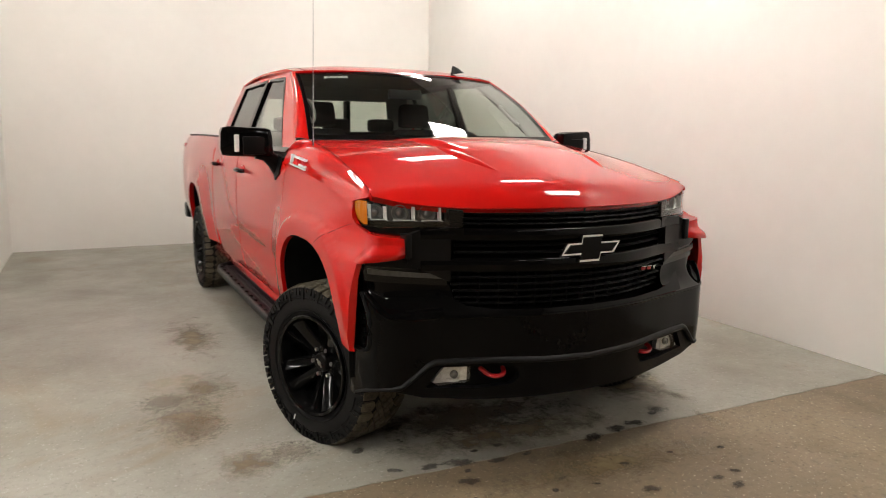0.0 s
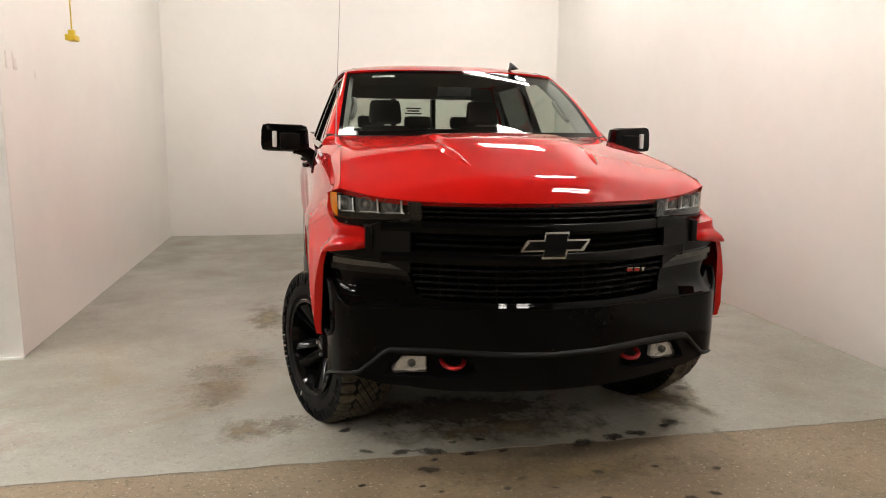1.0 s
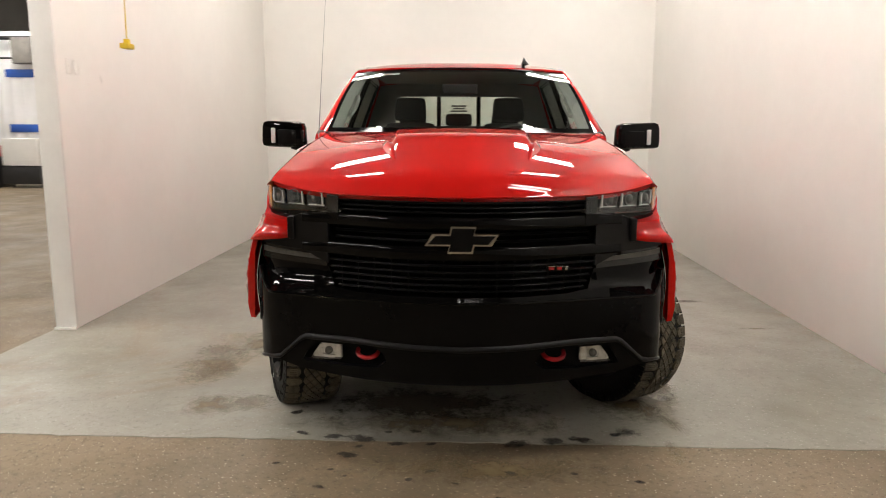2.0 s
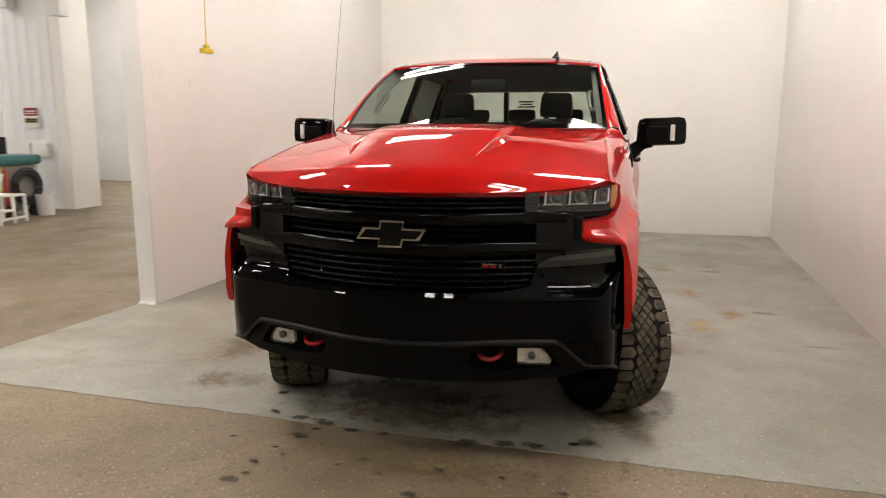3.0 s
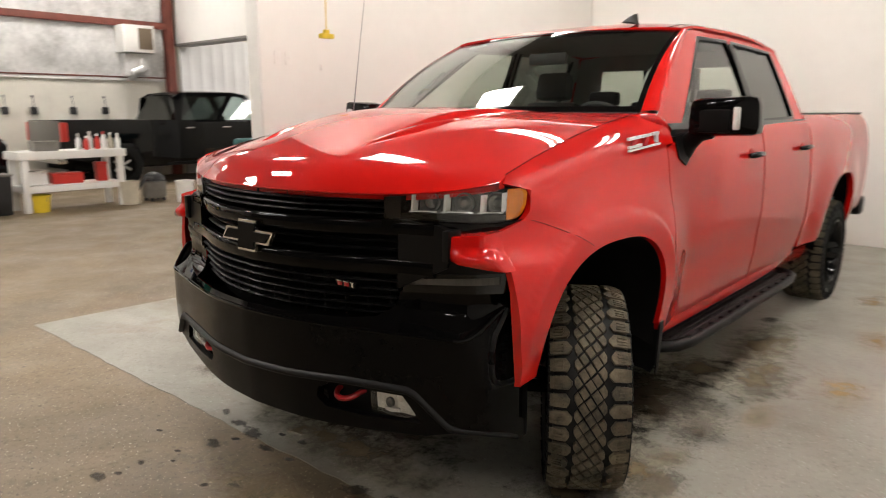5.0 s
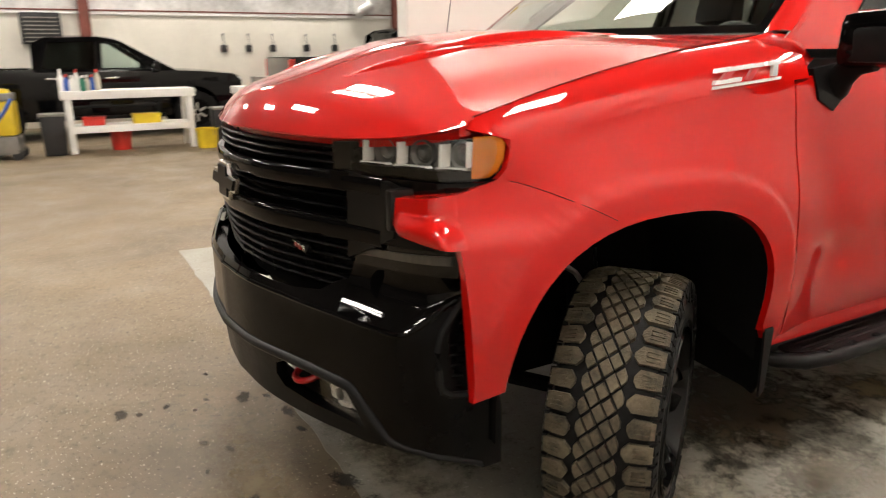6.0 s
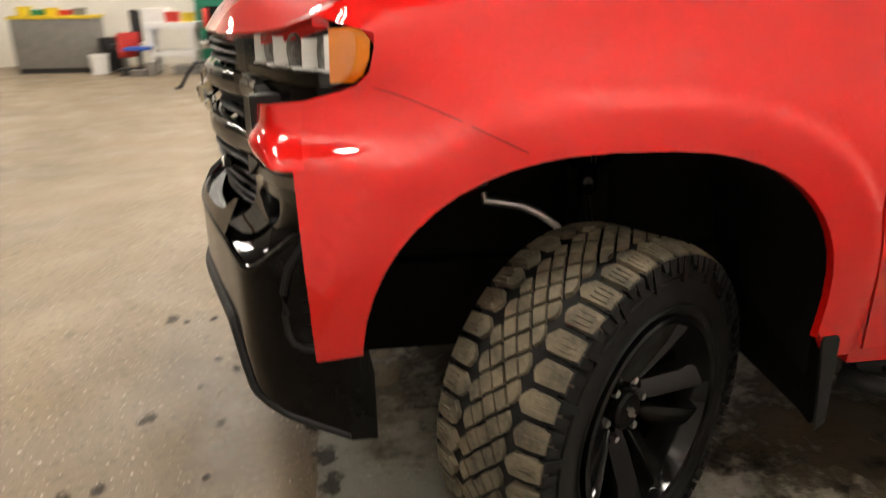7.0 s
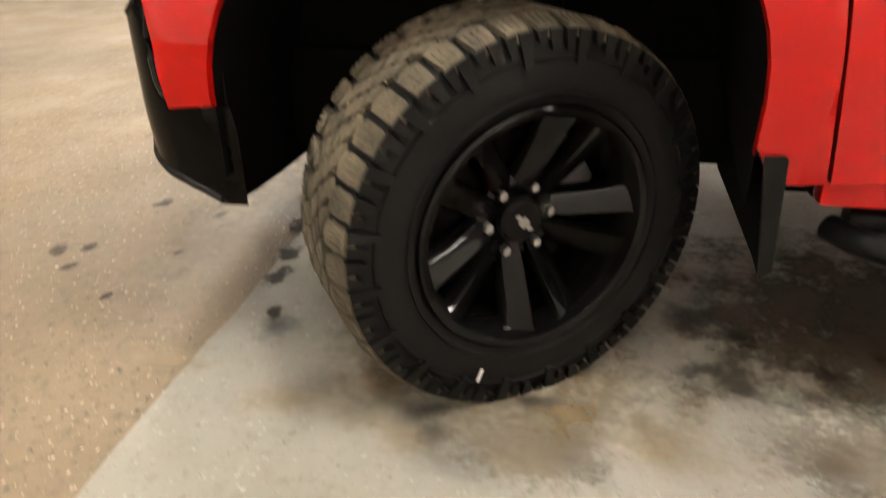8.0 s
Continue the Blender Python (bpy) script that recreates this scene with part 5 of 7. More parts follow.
def bumper():
    def bp(u, z, off=0.0):
        """u runs across the front and then back along the side."""
        a = abs(u)
        k = max(0.0, z - 0.838)
        ledge = 0.45 * k + 0.10 * max(0.0, 0.62 - z) ** 1.0
        if a > 0.93:
            return Vector((math.copysign(bend_x(a) - off * 0.8, u), bend_y(a) + off * 0.3 + ledge * (1 - 0.6 * step01(0.93, 1.10, a)), z))
        return Vector((u, front_y(a) + off + ledge, z))
    front_y = spline([(0.0, -1.135), (0.25, -1.112), (0.50, -1.050), (0.75, -0.975), (0.86, -0.942), (0.93, -0.918)])
    bend_x = spline([(0.93, 0.93), (0.98, 0.972), (1.03, 1.008), (1.09, 1.031), (1.16, 1.043), (1.24, 1.050)])
    bend_y = spline([(0.93, -0.918), (0.98, -0.886), (1.03, -0.842), (1.09, -0.782), (1.16, -0.715), (1.24, -0.642)])
    b = new("front_bumper")
    b.parent = TRUCK
    b["label"] = "black front bumper with fog lamps and red tow hooks"
    def mirrored(half):
        return half + [(-u, z) for u, z in half[::-1] if u > 0]

    def rim_z(u):
        """Top edge of the bumper, rising towards the fender."""
        return 0.838 + 0.105 * step01(0.955, 1.10, abs(u))
    skin = [(0, 0.838), (0.50, 0.838), (0.955, 0.838)] + [(0.955 + 0.0125 * i, rim_z(0.955 + 0.0125 * i) - 0.002) for i in range(1, 11)]
    skin += [(1.062, 0.85), (1.052, 0.80), (1.056, 0.70), (1.082, 0.664), (1.176, 0.660), (1.186, 0.60), (1.180, 0.428), (1.14, 0.446), (1.08, 0.468), (1.0, 0.488), (0.93, 0.495), (0.89, 0.515), (0.765, 0.632), (0.50, 0.632), (0, 0.615)]
    part("bumper_skin", panel(mirrored(skin), bp, 0.035, back=(0, 0.06, 0)), BUMPERP, b, "satin black wraparound bumper skin")
    top = [(0, 0.865), (0.30, 0.866), (0.50, 0.872), (0.62, 0.89), (0.69, 0.935), (0.72, 0.940), (0.72, 0.8385), (0, 0.8385)]
    part("bumper_ledge", panel(mirrored(top), bp, 0.03), GLOSS, b, "gloss black ledge on the bumper")
    bm = sweep(bmesh.new(), [bp(u, rim_z(u), 0.006) for u in (-1.085 + 2.17 * i / 80 for i in range(81))], 0.009, 8)
    part("bumper_crease", bm, GLOSS, b)
    for s in (-1, 1):
        def bowl(u, v):
            """Hollow gloss surface from the bumper's rim up to the running lamp."""
            q = 0.60 + 0.492 * u
            lo = bp(s * q, rim_z(q), 0.004)
            hi = on_nose(s * (0.655 + 0.365 * u), 0.972 + 0.026 * u, 0.030)
            dip = math.sin(math.pi * v)
            return lo.lerp(hi, v) + Vector((-s * 0.010 * dip * step01(0.5, 1.0, u), 0.034 * dip, -0.016 * dip))
        part("bumper_bowl", grid(bmesh.new(), bowl, 32, 14), GLOSS, b, "hollow gloss black corner under the running lamp")
        # side recess with ribs, inside a raised frame
        bm = panel([(s * 1.03, 0.66), (s * 1.185, 0.66), (s * 1.185, 0.97), (s * 1.05, 0.97)], lambda x, z: bp(x, min(z, 0.83), 0.026), 0.05, back=(0, 0.03, 0))
        part("air_slot", bm, MATTE, b, "ribbed black side vent")
        for i in range(8):
            z = 0.690 + 0.030 * i
            bm = sweep(bmesh.new(), [bp(s * (1.070 + 0.012 * k + 0.004 * i), z, 0.020) for k in range(5)], 0.006, 6)
            part("slot_rib", bm, BUMPERP, b)
        ridge = [(1.095, 0.940), (1.078, 0.900), (1.062, 0.855), (1.054, 0.80), (1.054, 0.75), (1.058, 0.705), (1.068, 0.682), (1.090, 0.670), (1.13, 0.666), (1.18, 0.666)]
        bm = sweep(bmesh.new(), [bp(s * u, min(z, 0.838), 0.002) + Vector((0, 0.30 * max(0, z - 0.838), max(0, z - 0.838))) for u, z in ridge], 0.011, 8)
        part("slot_frame", bm, BROW, b, "raised frame round the side vent")
    # lower matte fascia between the brows
    low = [(0, 0.615), (0.50, 0.632), (0.765, 0.632), (0.89, 0.515), (0.93, 0.490), (0.80, 0.455), (0.60, 0.438), (0.45, 0.43), (0, 0.43)]
    holes = []
    for s in (-1, 1):
        holes.append([(s * 0.36, 0.535), (s * 0.40, 0.500), (s * 0.55, 0.492), (s * 0.79, 0.502), (s * 0.765, 0.545), (s * 0.725, 0.602), (s * 0.42, 0.602), (s * 0.37, 0.575)])
    part("lower_fascia", panel(mirrored(low), lambda x, z: bp(x, z, 0.012), 0.045, holes=holes, back=(0, 0.035, 0)), FASCIA, b, "satin black lower fascia")
    path = [(1.178, 0.440), (1.14, 0.456), (1.08, 0.478), (1.0, 0.497), (0.945, 0.503), (0.905, 0.512), (0.85, 0.562), (0.79, 0.618), (0.76, 0.632), (0.63, 0.634), (0.50, 0.633), (0.25, 0.622), (0.0, 0.616)]
    path = path + [(-u, z) for u, z in path[-2::-1]]
    lip = [(0.060, 0.006), (0.040, 0.018), (0.012, 0.022), (-0.010, 0.012), (-0.016, -0.004), (-0.010, -0.016), (0.020, -0.020), (0.060, -0.018)]
    bm = bmesh.new()
    fine = []
    for (u0, z0), (u1, z1) in zip(path, path[1:]):
        fine += [(u0 + (u1 - u0) * k / 4, z0 + (z1 - z0) * k / 4) for k in range(4)]

    def ring(u, z):
        """The lip's section; it thins out round the corner."""
        k = 0.80 - 0.35 * step01(0.86, 1.0, abs(u))
        return [bm.verts.new(bp(u, z + dz * k, (dy - 0.004) * k)) for dy, dz in lip]
    rings = [ring(u, z) for u, z in fine + [path[-1]]]
    for a, c in zip(rings, rings[1:]):
        for j in range(len(lip)):
            bm.faces.new((a[j], a[(j + 1) % len(lip)], c[(j + 1) % len(lip)], c[j]))
    bm.faces.new(rings[0]), bm.faces.new(rings[-1])
    part("fascia_brow", bm, BROW, b, "dull black brow and lip of the bumper", 60)
    part("chin", panel([(-0.50, 0.408), (0.50, 0.408), (0.62, 0.418), (0.72, 0.45), (-0.72, 0.45), (-0.62, 0.418)], lambda x, z: bp(x, z, 0.05 + 0.5 * (0.45 - z)), 0.06, back=(0, 0.10, 0)), MATTE, b)
    for s in (-1, 1):
        part("pocket", panel([(s * 0.34, 0.47), (s * 0.84, 0.47), (s * 0.80, 0.63), (s * 0.34, 0.63)], lambda x, z: bp(x, z, 0.09), 0.08), MATTE, b)
        o = [(0.588, 0.520), (0.735, 0.508), (0.742, 0.516), (0.722, 0.552), (0.694, 0.588), (0.668, 0.600), (0.590, 0.600)]
        f = part("fog_lamp", panel([(s * x, z) for x, z in o], lambda x, z: bp(x, z, 0.055), 0.05, back=(0, 0.03, 0)), FOGREF, b, "clear fog lamp")
        ln = part("lens", panel([(s * x, z) for x, z in o], lambda x, z: bp(x, z, 0.022), 0.05, back=(0, 0.03, 0)), LENS, f)
        ln.visible_shadow = False
        # bright stepped reflector with a dark round projector in it
        for a0, a1, z0, z1, d in ((0.594, 0.622, 0.526, 0.592, 0.040), (0.686, 0.712, 0.518, 0.560, 0.040), (0.624, 0.680, 0.580, 0.594, 0.036), (0.624, 0.684, 0.516, 0.530, 0.036)):
            bm = panel([(s * a0, z0), (s * a1, z0), (s * a1, z1), (s * a0, z1)], lambda x, z: bp(x, z, d + 0.35 * abs(abs(x) - 0.66)), 0.04, back=(0, 0.012, 0))
            part("reflector_step", bm, FOGREF, f)
        c = bp(s * 0.654, 0.556, 0.044)
        bm = revolve(bmesh.new(), [(0.0, 0.020), (-0.010, 0.019), (-0.006, 0.016), (-0.010, 0.010), (-0.012, 0.0)], 20, "y", Matrix.Translation(c))
        part("bulb_cup", bm, REFLECTOR, f, "round projector of the fog lamp")
        bm = bmesh.new()
        c = Vector((s * 0.455, bp(0.455, 0.55).y + 0.025, 0.560))
        pts = [c + Vector((0.052 * math.cos(a), 0.05 - 0.05 * math.sin(a) * 1.0, -0.018 * math.sin(a))) for a in (math.pi * i / 12 for i in range(13))]
        pts = [pts[0] + Vector((0, 0.07, 0.004))] + pts + [pts[-1] + Vector((0, 0.07, 0.004))]
        sweep(bm, pts, 0.0115, 8)
        part("tow_hook", bm, HOOKRED, b, "glossy red tow hook")


def interior():
    bm = bmesh.new()
    grid(bm, lambda u, v: Vector(((2 * u - 1) * 0.86, 0.48 + 0.42 * v + 0.16 * (2 * u - 1) ** 2 * (1 - v), 1.585 + 0.05 * math.sin(math.pi * v) - 0.12 * step01(0.75, 1, v))), 24, 12)
    thicken(bm, (0, 0, -0.35))
    part("dashboard", bm, DASH, TRUCK, "black soft plastic dashboard")
    bm = bmesh.new()
    m = pose(0.42, 1.05, 1.50, -62)
    sweep(bm, [m @ Vector((0.185 * math.cos(a), 0.185 * math.sin(a), 0)) for a in (2 * math.pi * i / 32 for i in range(32))], 0.017, 8, closed=True)
    for a in (0, math.pi, -math.pi / 2):
        sweep(bm, [m @ Vector((0, 0, -0.02)), m @ Vector((0.18 * math.cos(a), 0.18 * math.sin(a), 0))], 0.02, 6)
    bm2 = revolve(bm, [(-0.03, 0.07), (0.0, 0.07), (0.01, 0.0)], 20, "z", m)
    part("steering_wheel", bm2, DASH, TRUCK, "black steering wheel")
    for x in (-0.42, 0.42):
        s = new("front_seat")
        s.parent = TRUCK
        s["label"] = "black cloth front seat with headrest"
        part("seat_cushion", box_bm((x - 0.25, 1.15, 0.95), (x + 0.25, 1.70, 1.12), 0.05), SEAT, s)
        part("backrest", box_bm((x - 0.25, -0.09, 0), (x + 0.25, 0.09, 0.62), 0.06, pose(0, 1.74, 1.08, -14) , 0.86), SEAT, s)
        part("headrest", box_bm((x - 0.14, -0.06, 0), (x + 0.14, 0.06, 0.20), 0.045, pose(0, 1.87, 1.70, -10), 0.9), SEAT, s)
    bm = box_bm((-0.75, 2.62, 1.05), (0.75, 2.82, 1.66), 0.06)
    part("rear_bench", bm, SEAT, TRUCK, "black cloth rear bench")
    for x in (-0.45, 0, 0.45):
        part("rear_headrest", box_bm((x - 0.13, 2.67, 1.66), (x + 0.13, 2.77, 1.78), 0.04), SEAT, TRUCK)
    bm = box_bm((-0.13, 1.10, 1.90), (0.13, 1.13, 1.97), 0.012)
    part("inside_mirror", bm, DASH, TRUCK)
    bm = grid(bmesh.new(), lambda u, v: Vector(((2 * u - 1) * 0.72, 1.25 + 1.6 * v, 2.07)), 6, 6)
    part("headliner", bm, mat("grey_headliner", (0.22, 0.22, 0.21), 0.95, vary=0.1), TRUCK)
    part("cab_floor", box_bm((-0.92, 0.62, 0.55), (0.92, 3.02, 0.62)), SEAT, TRUCK)
    for s in (-1, 1):
        part("door_lining", box_bm((s * 0.95 - 0.02, 0.66, 0.6), (s * 0.95 + 0.02, 3.02, 1.53), 0.01), DASH, TRUCK)
    # closed-loop grab handle on the front pillars
    for s in (-1, 1):
        loop = []
        for i in range(20):
            a = 2 * math.pi * i / 20
            v = 0.42 + 0.15 * math.sin(a)
            loop.append(ws_pt(0.5 + s * 0.462, v) + Vector((-s * (0.012 + 0.022 * math.cos(a)), 0.150 - 0.010 * math.cos(a), -0.03)))
        part("grab_handle", sweep(bmesh.new(), loop, 0.013, 8, closed=True), TRIM, TRUCK, "pale grey grab handle")
    # dealer sticker in the corner of the windscreen
    bm = grid(bmesh.new(), lambda u, v: ws_pt(0.115 + 0.10 * u, 0.885 + 0.04 * v, -0.004), 4, 1)
    st = part("windscreen_sticker", bm, WHITEP, TRUCK, "white windscreen sticker with dark print")
    bm = bmesh.new()
    for i in range(4):
        grid(bm, lambda u, v: ws_pt(0.122 + 0.022 * i + 0.016 * u, 0.895 + 0.02 * v, 0.004), 1, 1)
    part("print_bar", bm, DASH, st)


def extras():
    bm = bmesh.new()
    sweep(bm, [(-0.925, 0.34, 1.58), (-0.905, 0.39, 2.0), (-0.875, 0.46, 2.56)], [0.004, 0.0018, 0.0012], 6)
    part("antenna_mast", bm, STEEL, TRUCK, "thin dull metal antenna mast")
    bm = bmesh.new()
    prof = [(1.16, 0.0, 0.030), (1.20, 0.035, 0.026), (1.26, 0.065, 0.012), (1.30, 0.075, 0.006), (1.31, 0.02, 0.014), (1.33, 0.0, 0.012)]
    lo, hi = [], []
    for s in (-1, 1):
        lo.append([bm.verts.new((0.485 + s * w, y, 2.118)) for y, h, w in prof])
        hi.append([bm.verts.new((0.485 + s * w * 0.35, y, 2.120 + h * 0.8)) for y, h, w in prof])
    for s in (0, 1):
        for i in range(5):
            bm.faces.new((lo[s][i], lo[s][i + 1], hi[s][i + 1], hi[s][i]))
    for i in range(5):
        bm.faces.new((hi[0][i], hi[0][i + 1], hi[1][i + 1], hi[1][i]))
    part("roof_fin", bm, SATIN, TRUCK, "black roof antenna fin")
    # seam between the front corner and the wheel arch
    for s in (-1, 1):
        pts = [(-0.605 + 0.30 * i / 12, 1.238 - 0.125 * (i / 12) ** 1.2) for i in range(13)]
        part("panel_seam", sweep(bmesh.new(), [(s * (side_x(y, z) + 0.0006), y, z) for y, z in pts], 0.0011, 6), DARK, TRUCK)
    for s in (-1, 1):
        pts = [-0.68 + 1.16 * i / 40 for i in range(41)]
        part("hood_gap", sweep(bmesh.new(), [(s * (gap_x(y) + 0.001), y, gap_z(y) + 0.0005) for y in pts], 0.0014, 6), DARK, TRUCK)
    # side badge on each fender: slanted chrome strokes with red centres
    for s in (-1, 1):
        e = new("fender_badge")
        e.parent = TRUCK
        e["label"] = "chrome and red slanted fender badge"
        y0, y1 = 0.16, 0.44

        def f(y, z, o):
            return Vector((s * (side_x(y, z) + o), y, z))

        def zl(y):
            return 1.484 + 0.022 * (y - 0.16) / 0.28
        for a, b, c, d in ((0.145, 0.262, 0.012, 0.024), (0.135, 0.250, -0.022, -0.010), (0.268, 0.360, 0.012, 0.024), (0.375, 0.440, 0.012, 0.024), (0.130, 0.430, -0.034, -0.026)):
            out = [(a, zl(a) + c), (b, zl(b) + c), (b + 0.006, zl(b) + d), (a + 0.006, zl(a) + d)]
            part("badge_stroke", panel(out, lambda y, z: f(y, z, 0.010), 0.05, back=(-s * 0.012, 0, 0)), BADGE, e)
        for a, b, w in ((0.240, 0.160, 0.030), (0.345, 0.285, 0.026), (0.425, 0.405, 0.022)):
            out = [(b - w / 2, zl(b) - 0.022), (b + w / 2, zl(b) - 0.022), (a + w / 2, zl(a) + 0.024), (a - w / 2, zl(a) + 0.024)]
            part("badge_diagonal", panel(out, lambda y, z: f(y, z, 0.009), 0.05, back=(-s * 0.012, 0, 0)), HOOKRED if w > 0.024 else BADGE, e)


for side_ in (-1, 1):
    fender(side_)
    d_ = door(side_, 0.525, 1.955, "front_door", FRONT_WIN)
    mirror(side_, d_)
    door(side_, 1.96, 3.075, "rear_door", REAR_WIN, True)
hood()
cab()
bed()
chassis()
front()
bumper()
interior()
extras()
w0 = wheel(0.962, -0.040, 34.0, 1)
tyre_parts(w0)
wheel_parts(w0)
for x, y, steer, s in ((-0.985, -0.13, 22, -1), (0.935, 4.10, 0, 1), (-0.935, 4.10, 0, -1)):
    w = wheel(x, y, steer, s)
    made = {w0: w}
    for o in w0.children_recursive:
        c = o.copy()
        scene.collection.objects.link(c)
        c.parent = made[o.parent]
        made[o] = c

# ---- workshop beyond the bay ----
BLACKP = mat("black_car_paint", (0.0025, 0.0025, 0.003), 0.06, spec=0.3, vary=0.2)
TINT = glass("dark_car_glass", (0.10, 0.12, 0.11))
PALE = glass("pale_car_glass", (0.80, 0.90, 0.87))
YELLOW = mat("yellow_plastic", (0.72, 0.52, 0.03), 0.4, vary=0.12)
BLUE = mat("blue_plastic", (0.03, 0.10, 0.42), 0.4, vary=0.15)
GREEN = mat("green_board", (0.01, 0.17, 0.10), 0.5, vary=0.12, scale=2)
TEAL = mat("teal_paint", (0.03, 0.13, 0.13), 0.45, vary=0.2)
GREYP = mat("grey_plastic", (0.20, 0.19, 0.17), 0.5, vary=0.2)
BEIGE = mat("beige_plastic", (0.52, 0.47, 0.37), 0.5, vary=0.1)
REDPL = mat("red_plastic", (0.55, 0.03, 0.02), 0.4, vary=0.1)
BLACKPL = mat("black_plastic_bin", (0.015, 0.015, 0.016), 0.45, vary=0.3)


def ribs(name, x0, x1, y, z0, z1, pitch, label, facing=-1, along="x"):
    """A ribbed metal sheet wall: a zigzag section drawn upwards."""
    bm = bmesh.new()
    n = max(1, int(abs(x1 - x0) / pitch))
    prof = []
    for i in range(n):
        a = x0 + (x1 - x0) * i / n
        w = (x1 - x0) / n
        prof += [(a, 0), (a + 0.72 * w, 0), (a + 0.79 * w, 0.010), (a + 0.93 * w, 0.010)]
    prof.append((x1, 0))
    rows = []
    for z in (z0, z1):
        rows.append([bm.verts.new((a, y + facing * d, z) if along == "x" else (y + facing * d, a, z)) for a, d in prof])
    for i in range(len(prof) - 1):
        bm.faces.new((rows[0][i], rows[0][i + 1], rows[1][i + 1], rows[1][i]))
    thicken(bm, (0, -facing * 0.05, 0) if along == "x" else (-facing * 0.05, 0, 0))
    return solid(name, bm, METALW, label, "wall", "structure")


# pier, header and the second bay
wall("wall_pier", (-10.15, 6.55, 0), (-8.72, 7.2, HALL_H), WALLP, "white painted pier of the second bay")
ribs("wall_cladding", -10.15, -8.95, 6.545, 0, HALL_H, 0.23, "white ribbed metal cladding on the pier")
wall("wall_header", (-14.18, 6.62, 3.12), (-10.16, 6.95, HALL_H), WALLP, "white header wall above the second bay")
solid("trim", box_bm((-14.1, 6.585, 3.06), (-10.16, 6.96, 3.118), 0.006), GREYP, "grey edge trim under the header", "trim", "structure")
ribs("wall_bay", 6.7, 12.3, -14.13, 0, 3.3, 0.3, "white ribbed side wall of the second bay", 1, "y")
wall("wall_bay_end", (-14.18, 12.3, 0), (-11.6, 12.5, HALL_H), METALW, "white end wall of the second bay")
# west wall upper part: insulation, beam, columns
bm = bmesh.new()
grid(bm, lambda u, v: Vector((HALL_W + 0.03 + 0.035 * math.sin(v * 9.42) ** 2 + 0.02 * math.sin(u * 50) ** 2, -6 + 12.3 * u, 2.30 + 3.6 * v)), 120, 24)
solid("wall_insulation", bm, FOIL, "silvery quilted foil insulation on the upper wall", "wall", "structure")
for z in (3.42, 5.2):
    bm = box_bm((HALL_W + 0.085, -6, z), (HALL_W + 0.17, 6.4, z + 0.15), 0.01)
    tagged(new("steel_beam", finish(bm, "steel_beam", RUSTRED)), "oxide red horizontal steel beam", "beam", kind="structure")
for y in (6.42, -0.53, -9.6):
    bm = bmesh.new()
    add_box(bm, (HALL_W + 0.002, y - 0.1, 0.0), (HALL_W + 0.03, y + 0.1, 5.9))
    add_box(bm, (HALL_W + 0.025, y - 0.012, 0.0), (HALL_W + 0.16, y + 0.012, 5.9))
    add_box(bm, (HALL_W + 0.155, y - 0.1, 0.0), (HALL_W + 0.18, y + 0.1, 5.9))
    tagged(new("steel_column", finish(bm, "steel_column", RUSTRED)), "oxide red steel column", "column", kind="structure")
solid("trim", box_bm((HALL_W + 0.002, -12.9, 2.288), (HALL_W + 0.065, 6.3, 2.318), 0.004), RUSTRED, "oxide red strip along the rail", "trim", "structure")
solid("trim", box_bm((HALL_W + 0.002, -12.9, 2.22), (HALL_W + 0.05, 6.3, 2.285), 0.004), WHITEW, "white rail on top of the cream wall lining", "trim", "structure")


